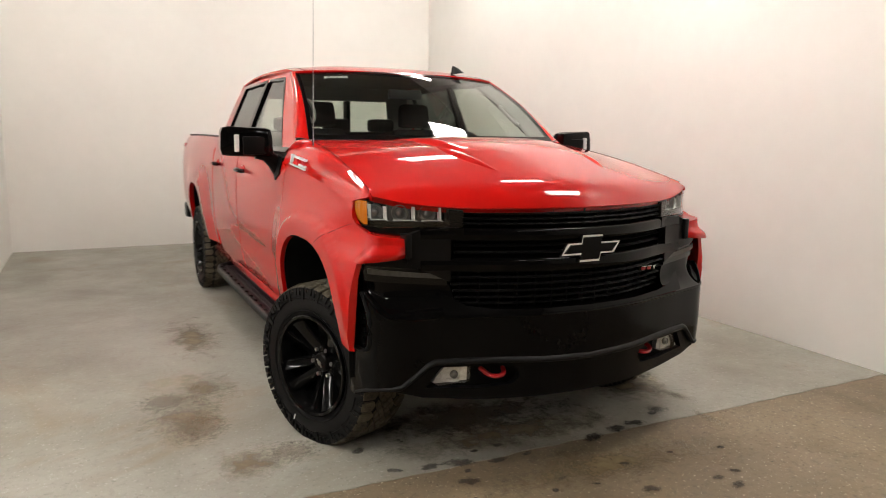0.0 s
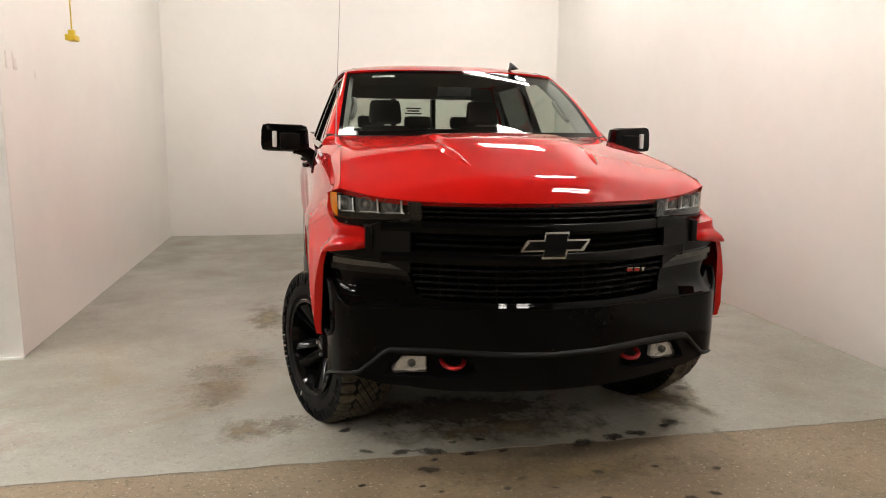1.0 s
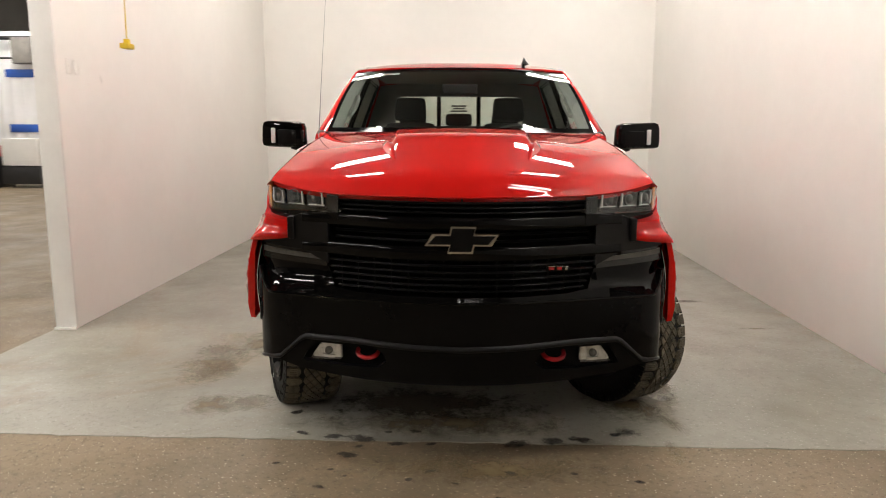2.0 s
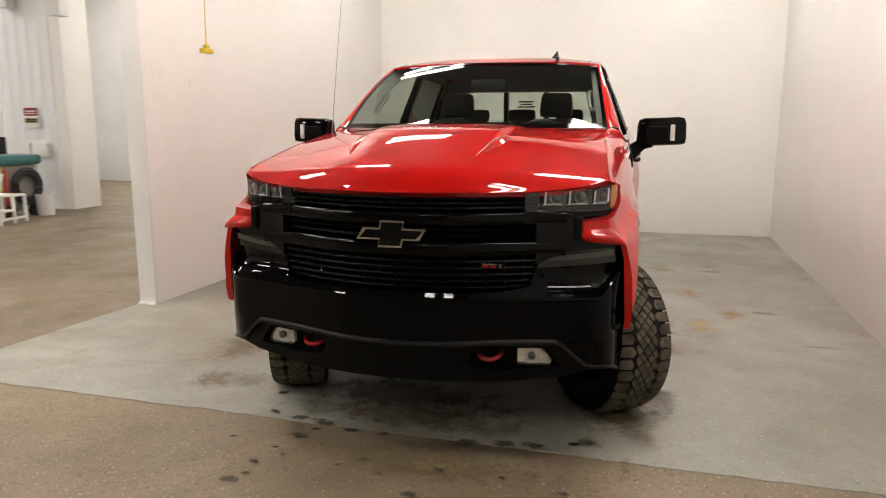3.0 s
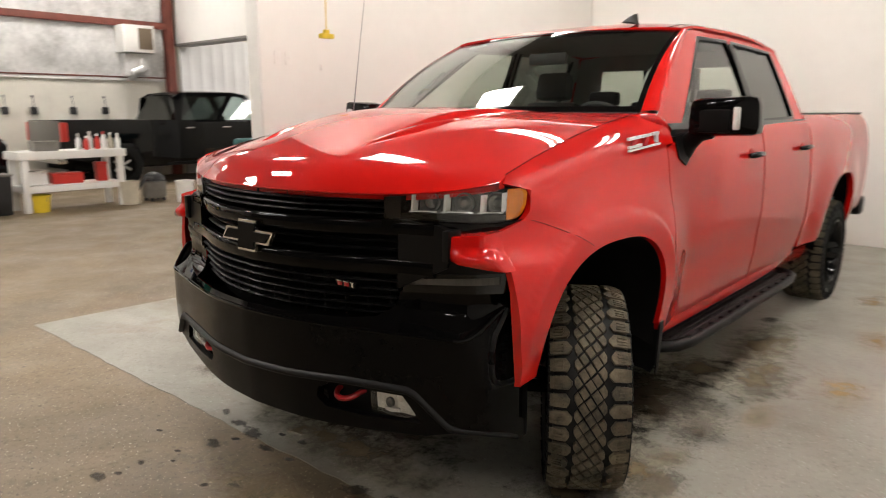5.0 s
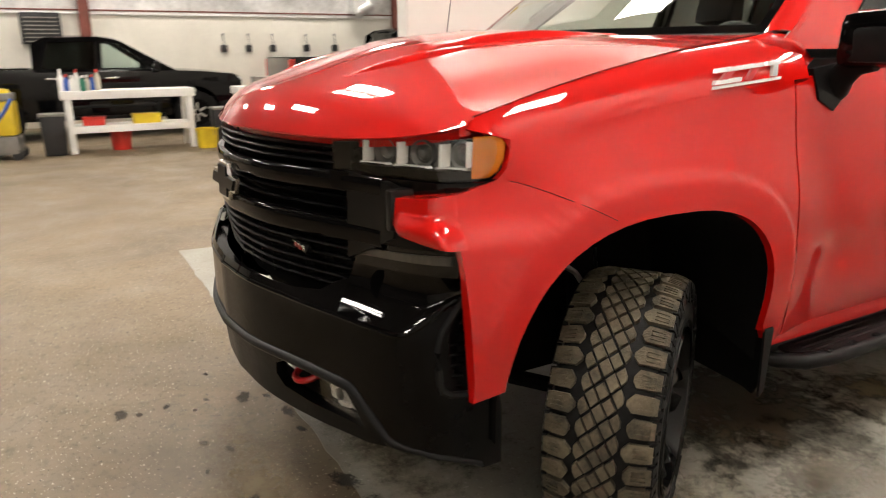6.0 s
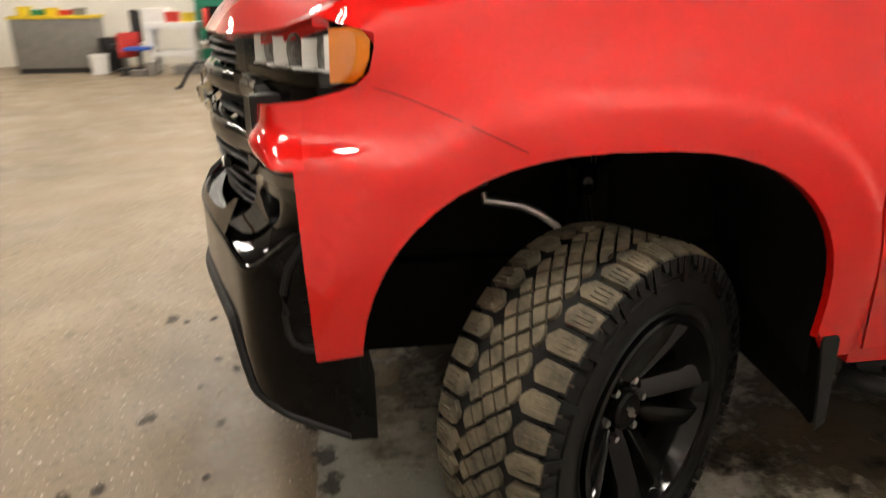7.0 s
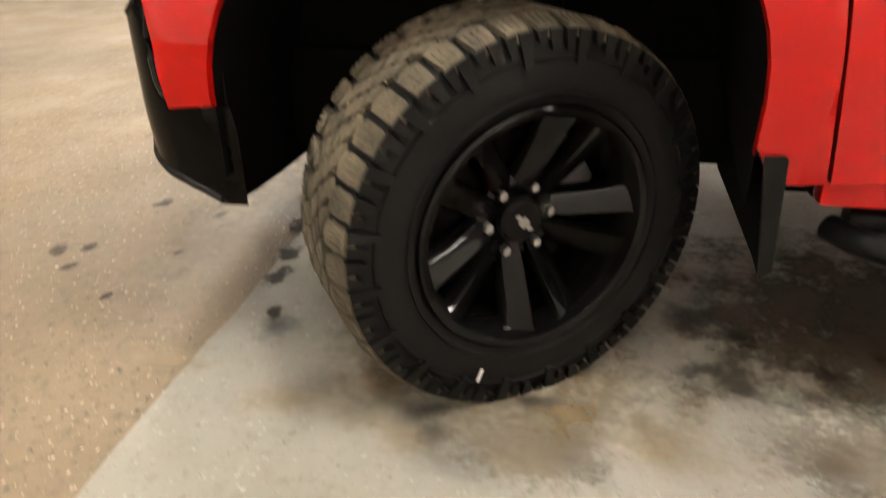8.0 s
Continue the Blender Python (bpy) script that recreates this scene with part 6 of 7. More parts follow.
def dark_pickup(m, label, long_bed=False):
    """A black crew cab pickup, nose towards +y, about 5 m long, on its wheels."""
    t = thing("parked_pickup", m, label, "truck", "parked pickups")
    W2 = 0.93
    along = [(-4.0, -4.45), (-2.5, -2.95), (-1.95, -2.35), (-0.95, -1.35), (-0.78, -0.60), (1.30, 1.70), (4.0, 4.40)]
    tall = 1.12 if long_bed else 1.0
    if not long_bed:
        along = [(-4.0, -4.05), (-2.5, -2.55), (-1.95, -2.02), (-0.95, -1.16), (-0.78, -1.00), (0.10, 0.0), (1.30, 1.30), (4.0, 4.0)]

    def fy(y):
        """Stretches of bed and cab, by the kind of truck."""
        for (a, b), (c, d) in zip(along, along[1:]):
            if y <= c:
                return b + (d - b) * (y - a) / (c - a)
        return y + 0.45

    def dp(name, bm, material, parent, text=""):
        for v in bm.verts:
            lean = 0.95 * max(0, v.co.z - 1.15) * step01(-0.5, 0.4, v.co.y) if long_bed else 0
            v.co = Vector((v.co.x, fy(v.co.y) + lean, v.co.z * tall))
        return part(name, bm, material, parent, text)
    arch = (-1.45, 1.60)

    def sx(y, z):
        return W2 - 0.10 * max(0, z - 1.05) - 0.25 * max(0, 0.55 - z) ** 1.5 - 0.05 * max(0, abs(y) - 2.0)
    for s in (-1, 1):
        def semi(yc):
            return [(yc - 0.43 * math.cos(math.pi * i / 14), 0.40 + 0.46 * math.sin(math.pi * i / 14)) for i in range(15)]
        out = [(-2.50, 0.55), (-1.88, 0.42)] + semi(arch[0])[0:] + [(-1.0, 0.36), (1.15, 0.36)] + semi(arch[1]) + [(2.08, 0.40), (2.42, 0.50), (2.45, 0.95), (2.30, 1.08), (1.05, 1.15), (-0.75, 1.15), (-0.78, 1.20), (-2.48, 1.20)]
        dp("body_side", panel(out, lambda y, z: Vector((s * sx(y, z), y, z)), 0.10, back=(-s * 0.05, 0, 0)), BLACKP, t)
        wf = [(1.02, 1.18), (0.42, 1.62), (0.20, 1.66), (0.16, 1.18)]
        wr = [(0.08, 1.18), (0.12, 1.66), (-0.52, 1.64), (-0.66, 1.20)]
        out = [(1.30, 1.15), (0.46, 1.68), (0.15, 1.74), (-0.58, 1.72), (-0.76, 1.62), (-0.78, 1.15)]
        dp("cab_frame", panel(out, lambda y, z: Vector((s * (0.88 - 0.30 * (z - 1.15)), y, z)), 0.12, holes=[wf, wr], back=(-s * 0.04, 0, 0)), BLACKP, t)
        dp("window_pane", panel(wf, lambda y, z: Vector((s * (0.87 - 0.30 * (z - 1.15)), y, z)), 0.3), PALE, t, "pale side window")
        dp("window_pane", panel(wr, lambda y, z: Vector((s * (0.87 - 0.30 * (z - 1.15)), y, z)), 0.3), TINT, t, "dark tinted side window")
        dp("tail_lamp", box_bm((s * 0.86 - 0.06, -2.53, 0.84), (s * 0.86 + 0.06, -2.42, 1.17), 0.02), REDPL, t, "red tail lamp")
        dp("headlamp", box_bm((s * 0.74 - 0.14, 2.34, 0.86), (s * 0.74 + 0.14, 2.47, 1.02), 0.03), LAMPWHITE, t, "clear headlamp")
        dp("wing_mirror", box_bm((s * 1.02 - 0.09, 0.92, 1.14), (s * 1.02 + 0.09, 1.03, 1.32), 0.03), BLACKP, t)
        dp("door_handle", box_bm((s * 0.935 - 0.02, 0.20, 1.03), (s * 0.935 + 0.02, 0.38, 1.06), 0.008), CHROME, t)
        dp("door_handle", box_bm((s * 0.935 - 0.02, -0.62, 1.03), (s * 0.935 + 0.02, -0.44, 1.06), 0.008), CHROME, t)
        dp("side_step", box_bm((s * 0.88 - 0.06, -0.85, 0.34), (s * 0.88 + 0.08, 1.05, 0.40), 0.02), SATIN, t)
        for yc in arch:
            w = new("wheel")
            w.parent = t
            w.matrix_basis = pose(s * 0.80, fy(yc), 0.385 * tall, 0, 0, 0 if s > 0 else 180) @ Matrix.Scale(tall, 4)
            bm = bmesh.new()
            revolve(bm, [(-0.12, 0.24), (-0.13, 0.34), (-0.10, 0.385), (0.10, 0.385), (0.13, 0.34), (0.12, 0.24)], 32, "x", close=True)
            part("tyre", bm, RUBBER, w)
            bm = revolve(bmesh.new(), [(0.02, 0.05), (0.04, 0.20), (0.11, 0.24), (0.09, 0.21), (0.06, 0.0)], 24, "x")
            part("rim", bm, DARK, w)
            for k in range(6):
                bm = box_bm((0.04, -0.022, 0.04), (0.085, 0.022, 0.225), 0.006)
                bm.transform(pose(0, 0, 0, 60 * k))
                part("spoke", bm, SILVER, w)
    dp("roof", thicken(grid(bmesh.new(), lambda u, v: Vector(((2 * u - 1) * 0.70, -0.62 + 1.06 * v, 1.72 + 0.06 * (1 - (2 * u - 1) ** 2) - 0.05 * (2 * v - 1) ** 2)), 10, 10), (0, 0, -0.04)), BLACKP, t)
    dp("windscreen", grid(bmesh.new(), lambda u, v: Vector(((2 * u - 1) * (0.82 - 0.12 * v), 1.22 - 0.80 * v, 1.17 + 0.52 * v)), 6, 4), PALE, t)
    dp("rear_window", grid(bmesh.new(), lambda u, v: Vector(((2 * u - 1) * (0.80 - 0.12 * v), -0.80 + 0.12 * v, 1.20 + 0.46 * v)), 4, 2), TINT, t)
    dp("cab_back", box_bm((-0.86, -0.82, 0.6), (0.86, -0.77, 1.20), 0.01), BLACKP, t)
    dp("bonnet", thicken(grid(bmesh.new(), lambda u, v: Vector(((2 * u - 1) * (0.90 - 0.04 * v), 1.18 + 1.20 * v, 1.15 + 0.03 * (1 - (2 * u - 1) ** 2) - 0.10 * v * v)), 10, 8), (0, 0, -0.04)), BLACKP, t)
    dp("nose_panel", box_bm((-0.86, 2.30, 0.45), (0.86, 2.45, 1.04), 0.06), BLACKP, t)
    dp("bumper", box_bm((-0.90, 2.38, 0.42), (0.90, 2.54, 0.62), 0.05), SATIN, t)
    dp("rear_bumper", box_bm((-0.88, -2.62, 0.46), (0.88, -2.46, 0.62), 0.03), CHROME, t)
    dp("tailgate", box_bm((-0.80, -2.53, 0.62), (0.80, -2.46, 1.19), 0.02), mat("dark_gate_paint", (0.03, 0.028, 0.026), 0.35, coat=0.8), t)
    dp("bed_floor", box_bm((-0.86, -2.46, 0.66), (0.86, -0.82, 0.72)), MATTE, t)
    dp("underbody", box_bm((-0.70, -2.3, 0.32), (0.70, 2.2, 0.60), 0.04), DARK, t)
    dp("cabin_fill", box_bm((-0.80, -0.72, 0.5), (0.80, 1.0, 1.16), 0.06), SEAT, t, "dark seats and dashboard")
    return t


dark_pickup(pose(-13.05, 6.02, 0), "black long-bed crew cab pickup parked nose-in in the second bay", True)
dark_pickup(pose(-12.4, -0.58, 0), "black crew cab pickup parked along the cream wall")


def workbench(x, y0, y1, label):
    t = thing("workbench", pose(x, (y0 + y1) / 2, 0), label, "workbench", "white workbenches")
    h = (y1 - y0) / 2
    part("bench_top", box_bm((-0.32, -h - 0.05, 0.80), (0.32, h + 0.05, 0.92), 0.008), WHITEW, t)
    part("shelf", box_bm((-0.30, -h, 0.30), (0.30, h, 0.40), 0.008), WHITEW, t)
    for a in (-0.26, 0.26):
        for b in (-h + 0.04, h - 0.04):
            part("leg", box_bm((a - 0.045, b - 0.045, 0), (a + 0.045, b + 0.045, 0.80), 0.006), WHITEW, t)
    return t


workbench(-9.55, 1.33, 2.85, "white painted wooden workbench with a lower shelf")
workbench(-9.75, -1.22, 0.58, "white painted wooden workbench with bottles on it")
workbench(-12.3, -4.30, -3.45, "white painted wooden workbench with clutter on it")


def bucket(x, y, z, r, h, material, label, handle=True):
    t = thing("bucket", pose(x, y, z), label, "bucket")
    part("pail", revolve(bmesh.new(), [(0.0, 0.0), (0.0, r * 0.86), (h, r), (h + 0.004, r * 1.05), (h - 0.02, r * 1.05), (h - 0.021, r * 0.99), (0.02, r * 0.84), (0.02, 0.0)], 28, "z"), material, t)
    if handle:
        part("wire_handle", sweep(bmesh.new(), [(r * 1.05 * math.cos(a), r * 0.4, h - 0.02 - r * 0.8 * math.sin(a)) for a in (math.pi * i / 10 for i in range(11))], 0.004, 5), STEEL, t)
    return t


bucket(-8.87, 3.70, 0, 0.15, 0.36, WHITEW, "white plastic bucket on the concrete floor")
bucket(-9.25, 2.92, 0, 0.16, 0.38, BEIGE, "beige plastic bucket beside the workbench")
bucket(-8.60, 5.78, 0, 0.15, 0.36, WHITEW, "white plastic bucket by the ribbed wall")
bucket(-9.25, 0.72, 0, 0.17, 0.30, YELLOW, "yellow plastic bucket beside a black bin")
bucket(-9.35, 1.55, 0, 0.16, 0.26, YELLOW, "yellow plastic bucket under the workbench")
bucket(-9.75, -0.50, 0, 0.16, 0.28, REDPL, "red plastic bucket under the workbench")


def bin_(x, y, label):
    t = thing("waste_bin", pose(x, y, 0), label, "waste bin")
    part("bin_body", box_bm((-0.15, -0.15, 0), (0.15, 0.15, 0.58), 0.03, taper=1.12), BLACKPL, t)
    part("bin_rim", box_bm((-0.18, -0.18, 0.575), (0.18, 0.18, 0.61), 0.012), GREYP, t)


bin_(-9.55, -1.42, "black plastic waste bin with a liner")
bin_(-9.45, 1.02, "black plastic waste bin beside the workbench")


def extractor(x, y):
    t = thing("carpet_extractor", pose(x, y, 0, 0, 0, -8), "yellow and grey carpet cleaning machine with blue hose", "cleaning machine")
    part("base", box_bm((-0.24, -0.20, 0.08), (0.24, 0.20, 0.34), 0.04), GREYP, t)
    part("tank", box_bm((-0.21, -0.185, 0.34), (0.21, 0.185, 0.82), 0.05), YELLOW, t, "yellow tank")
    part("lid", box_bm((-0.20, -0.18, 0.82), (0.20, 0.18, 0.93), 0.04), GREYP, t)
    part("dome", revolve(bmesh.new(), [(0.93, 0.15), (0.98, 0.12), (1.0, 0.0)], 20, "z"), YELLOW, t)
    part("hose", sweep(bmesh.new(), [(0.30, 0.20, 0.86), (0.33, 0.10, 0.70), (0.34, -0.05, 0.50), (0.33, -0.20, 0.40), (0.30, -0.30, 0.30)], 0.026, 8), BLUE, t, "blue hose")
    for a in (-0.2, 0.2):
        part("wheel", revolve(bmesh.new(), [(a - 0.03, 0.0), (a - 0.03, 0.08), (a + 0.03, 0.08), (a + 0.03, 0.0)], 16, "x", pose(0, 0.16, 0.08)), BLACKPL, t)
        part("wheel", revolve(bmesh.new(), [(a - 0.03, 0.0), (a - 0.03, 0.08), (a + 0.03, 0.08), (a + 0.03, 0.0)], 16, "x", pose(0, -0.15, 0.08)), BLACKPL, t)


extractor(-9.45, -2.04)
t_ = thing("floor_squeegee", pose(-9.6, -2.36, 0), "blue upright floor cleaner standing on the concrete", "cleaning tool")
part("column", box_bm((-0.07, -0.07, 0.10), (0.07, 0.07, 0.92), 0.03), BLUE, t_)
part("foot", box_bm((-0.10, -0.11, 0), (0.10, 0.11, 0.11), 0.03), WHITEW, t_)


def shop_vac(x, y, label):
    t = thing("shop_vacuum", pose(x, y, 0), label, "vacuum cleaner")
    part("tank", revolve(bmesh.new(), [(0.06, 0.0), (0.06, 0.18), (0.10, 0.20), (0.34, 0.19), (0.36, 0.0)], 24, "z"), GREYP, t)
    part("motor_head", revolve(bmesh.new(), [(0.355, 0.19), (0.42, 0.17), (0.48, 0.10), (0.50, 0.0)], 24, "z"), BLACKPL, t)
    part("hose", sweep(bmesh.new(), [(0.15, -0.10, 0.40), (0.22, -0.25, 0.42), (0.24, -0.40, 0.25), (0.22, -0.52, 0.05), (0.10, -0.60, 0.035)], 0.028, 8), BLACKPL, t)
    for k in range(4):
        part("caster", revolve(bmesh.new(), [(-0.015, 0.0), (-0.015, 0.03), (0.015, 0.03), (0.015, 0.0)], 12, "x", pose(0.15 * math.cos(k * 1.57 + 0.8), 0.15 * math.sin(k * 1.57 + 0.8), 0.03)), BLACKPL, t)
        part("caster_stem", box_bm((0.15 * math.cos(k * 1.57 + 0.8) - 0.008, 0.15 * math.sin(k * 1.57 + 0.8) - 0.008, 0.03), (0.15 * math.cos(k * 1.57 + 0.8) + 0.008, 0.15 * math.sin(k * 1.57 + 0.8) + 0.008, 0.10)), STEEL, t)


shop_vac(-9.30, -2.64, "grey workshop vacuum with a black hose")
shop_vac(-9.40, 3.42, "dark workshop vacuum with a black hose")
# step stool
t_ = thing("step_stool", pose(-8.40, 4.72, 0, 0, 0, 10), "white two-step stool on the concrete floor", "step stool")
for z, a, b in ((0.22, -0.30, 0.0), (0.44, 0.0, 0.30)):
    part("tread_board", box_bm((-0.22, a, z - 0.03), (0.22, b, z), 0.006), WHITEW, t_)
for x in (-0.20, 0.20):
    for y, z in ((-0.28, 0.19), (0.02, 0.41), (0.28, 0.41)):
        part("leg", box_bm((x - 0.02, y - 0.02, 0), (x + 0.02, y + 0.02, z), 0.004), WHITEW, t_)
    part("side_rail", box_bm((x - 0.015, -0.26, 0.06), (x + 0.015, 0.26, 0.10), 0.004), WHITEW, t_)
# hose reel cabinet
t_ = thing("hose_reel_cart", pose(-9.05, 5.45, 0), "teal machine cart with a coiled black hose", "machine cart")
part("cabinet", box_bm((-0.30, -0.34, 0.10), (0.30, 0.34, 0.86), 0.03), GREYP, t_)
part("top_cover", box_bm((-0.36, -0.44, 0.86), (0.36, 0.44, 1.02), 0.06), TEAL, t_, "teal top cover")
for k in range(5):
    part("hose_coil", sweep(bmesh.new(), [(0.34 + 0.012 * (k % 2), 0.10 + (0.30 - 0.028 * k) * math.cos(a), 0.50 + (0.30 - 0.028 * k) * math.sin(a)) for a in (2 * math.pi * i / 24 for i in range(24))], 0.02, 6, closed=True), BLACKPL, t_)
part("post", box_bm((0.28, -0.42, 0.0), (0.33, -0.37, 0.86), 0.006), YELLOW, t_, "yellow post")
part("post", box_bm((0.28, -0.30, 0.0), (0.32, -0.26, 0.80), 0.006), REDPL, t_, "red post")
part("tube", sweep(bmesh.new(), [(0.34, -0.52, 0.42), (0.34, -0.40, 0.74)], 0.05, 10), WHITEW, t_, "white paper roll")
for y in (-0.25, 0.25):
    part("wheel", revolve(bmesh.new(), [(-0.03, 0.0), (-0.03, 0.11), (0.03, 0.11), (0.03, 0.0)], 16, "x", pose(0.30, y, 0.11)), BLACKPL, t_)
    part("wheel", revolve(bmesh.new(), [(-0.03, 0.0), (-0.03, 0.11), (0.03, 0.11), (0.03, 0.0)], 16, "x", pose(-0.30, y, 0.11)), BLACKPL, t_)
# wall sign and racks on the ribbed pier
t_ = thing("warning_sign", pose(-9.46, 6.50, 1.64), "red and yellow warning sign on the ribbed wall", "sign")
part("plate", box_bm((-0.16, -0.012, -0.18), (0.16, 0.0, 0.18), 0.003), WHITEW, t_)
part("red_field", box_bm((-0.15, -0.016, 0.03), (0.15, -0.011, 0.17), 0.0), mat("dark_red_print", (0.20, 0.02, 0.02), 0.5), t_)
part("yellow_field", box_bm((-0.15, -0.016, -0.10), (0.15, -0.011, -0.01), 0.0), mat("mustard_print", (0.40, 0.27, 0.08), 0.5), t_)
for z in (0.11, 0.07, -0.04, -0.07):
    part("print_bar", box_bm((-0.11, -0.020, z - 0.010), (0.11, -0.0155, z + 0.010), 0.0), WHITEW if z > 0 else BLACKPL, t_)
for x in (-9.62, -9.24, ):
    t_ = thing("wall_rack", pose(x, 6.50, 1.08), "white wire document rack on the ribbed wall", "rack", "wall racks")
    part("tray", box_bm((-0.15, -0.10, -0.13), (0.15, 0.0, -0.10), 0.004), WHITEW, t_)
    part("front", box_bm((-0.15, -0.10, -0.10), (0.15, -0.09, 0.06), 0.004), WHITEW, t_)
    part("back", box_bm((-0.15, -0.012, -0.10), (0.15, 0.0, 0.16), 0.004), WHITEW, t_)
    part("papers", box_bm((-0.12, -0.085, -0.10), (0.12, -0.02, 0.10), 0.0), WHITEP, t_)
t_ = thing("wall_box", pose(-9.70, 6.50, 3.62), "white metal box high on the ribbed wall", "electrical box")
part("case", box_bm((-0.12, -0.18, -0.10), (0.10, 0.0, 0.30), 0.01), WHITEW, t_)
t_ = thing("wall_box", pose(-8.60, 6.52, 3.50), "white metal box high on the pier", "electrical box")
part("case", box_bm((-0.10, -0.22, -0.16), (0.14, 0.0, 0.30), 0.01), WHITEW, t_)
# heater on the upper wall
t_ = thing("wall_heater", pose(HALL_W + 0.10, 5.48, 2.28), "white wall heater wrapped in foil", "heater")
part("case", box_bm((0, -0.36, 0.55), (0.45, 0.36, 1.15), 0.02), WHITEW, t_)
part("grille", box_bm((0.445, -0.02, 0.62), (0.46, 0.30, 1.08), 0.004), mat("brown_grille", (0.16, 0.12, 0.08), 0.6), t_)
part("foil_wrap", box_bm((0, -0.30, 0.02), (0.30, 0.30, 0.55), 0.06), FOIL, t_)
part("duct", sweep(bmesh.new(), [(0.15, -0.1, 0.03), (0.30, -0.1, 0.10), (0.33, 0.1, 0.22), (0.2, 0.1, 0.4)], 0.11, 12), FOIL, t_)
# green board and dark box at the wall
t_ = thing("green_board", pose(HALL_W + 0.06, -3.14, 0, 0, 3), "tall green board leaning on the cream wall", "board")
part("sheet", box_bm((0, -0.62, 0.01), (0.04, 0.62, 2.24), 0.004), GREEN, t_)
part("top_edge", box_bm((-0.002, -0.63, 2.24), (0.045, 0.63, 2.27), 0.004), YELLOW, t_)
t_ = thing("wall_fan", pose(HALL_W + 0.0, -1.32, 1.94), "dark square wall fan on the cream wall", "fan")
part("frame", box_bm((0, -0.36, -0.30), (0.16, 0.36, 0.30), 0.02), BLACKPL, t_)
for k in range(7):
    part("louvre", box_bm((0.15, -0.30, -0.26 + 0.075 * k), (0.18, 0.30, -0.235 + 0.075 * k), 0.004), GREYP, t_)
# hanging hooks and hoses on the cream wall
random.seed(11)
for y in (2.2, 2.75, 3.3, 4.1, 4.8):
    t_ = thing("hanging_tool", pose(HALL_W + 0.0, y, 1.62), "dark tool hanging from a hook on the wall", "tool", "tools on the wall")
    part("hook", box_bm((0, -0.015, 0.20), (0.06, 0.015, 0.24), 0.004), STEEL, t_)
    part("cord", sweep(bmesh.new(), [(0.04, 0, 0.20), (0.045, 0.01, 0.0)], 0.008, 6), BLACKPL, t_)
    part("head", box_bm((0.005, -0.07, -0.16), (0.08, 0.07, 0.0), 0.03), BLACKPL, t_)


def bottle(x, y, z, h, material, label):
    t = thing("bottle", pose(x, y, z), label, "bottle", "bottles on the workbenches")
    part("body", revolve(bmesh.new(), [(0, 0.0), (0, 0.04), (h * 0.6, 0.042), (h * 0.78, 0.016), (h * 0.85, 0.015), (h * 0.85, 0.0)], 16, "z"), material, t)
    part("cap", revolve(bmesh.new(), [(h * 0.84, 0.0), (h * 0.84, 0.019), (h, 0.017), (h, 0.0)], 12, "z"), REDPL if random.random() < 0.3 else WHITEW, t)


for i in range(9):
    bottle(-9.42 + random.uniform(-0.18, 0.12), 2.25 + 0.075 * i, 0.92, random.uniform(0.20, 0.30), random.choice([WHITEW, BEIGE, BLUE, WHITEP, REDPL]), "plastic spray bottle on the white workbench")
for i in range(8):
    bottle(-9.62 + random.uniform(-0.15, 0.12), -1.23 + 0.07 * i, 0.92, random.uniform(0.22, 0.32), random.choice([WHITEW, BEIGE, BLUE, GREEN, WHITEP]), "plastic spray bottle on the white workbench")


def carton(x, y, z, s, material, label, name="box", cat="box"):
    t = thing(name, pose(x, y, z, 0, 0, random.uniform(-12, 12)), label, cat)
    part("case", box_bm((-s[0] / 2, -s[1] / 2, 0), (s[0] / 2, s[1] / 2, s[2]), 0.012), material, t)
    part("lid", box_bm((-s[0] / 2 - 0.006, -s[1] / 2 - 0.006, s[2] - 0.03), (s[0] / 2 + 0.006, s[1] / 2 + 0.006, s[2] + 0.008), 0.008), material, t)


carton(-9.55, 2.05, 0.40, (0.3, 0.45, 0.16), REDPL, "red plastic case on the bench shelf")
carton(-9.55, 2.60, 0.40, (0.2, 0.16, 0.30), REDPL, "red canister on the bench shelf")
carton(-9.60, 1.60, 0.40, (0.25, 0.30, 0.20), WHITEW, "white box on the bench shelf")
carton(-9.70, -0.85, 0.40, (0.25, 0.30, 0.12), REDPL, "red box on the bench shelf")
carton(-9.70, -0.10, 0.40, (0.25, 0.40, 0.14), YELLOW, "yellow box on the bench shelf")
carton(-9.50, 1.75, 0.92, (0.25, 0.35, 0.14), GREYP, "grey case on the workbench")
carton(-12.3, -4.15, 0.92, (0.3, 0.4, 0.25), WHITEW, "white box on the workbench")
carton(-12.25, -3.85, 0.92, (0.25, 0.25, 0.18), REDPL, "red box on the workbench")
carton(-12.2, -3.55, 0.92, (0.2, 0.2, 0.16), YELLOW, "yellow box on the workbench")
for i in range(7):
    carton(-11.75 + random.uniform(-0.2, 0.2), -4.65 + 0.24 * i, 0, (random.uniform(0.18, 0.32), random.uniform(0.15, 0.26), random.uniform(0.10, 0.24)), random.choice([BEIGE, GREYP, BLACKPL, GREYP]), "low pile of grey workshop boxes")
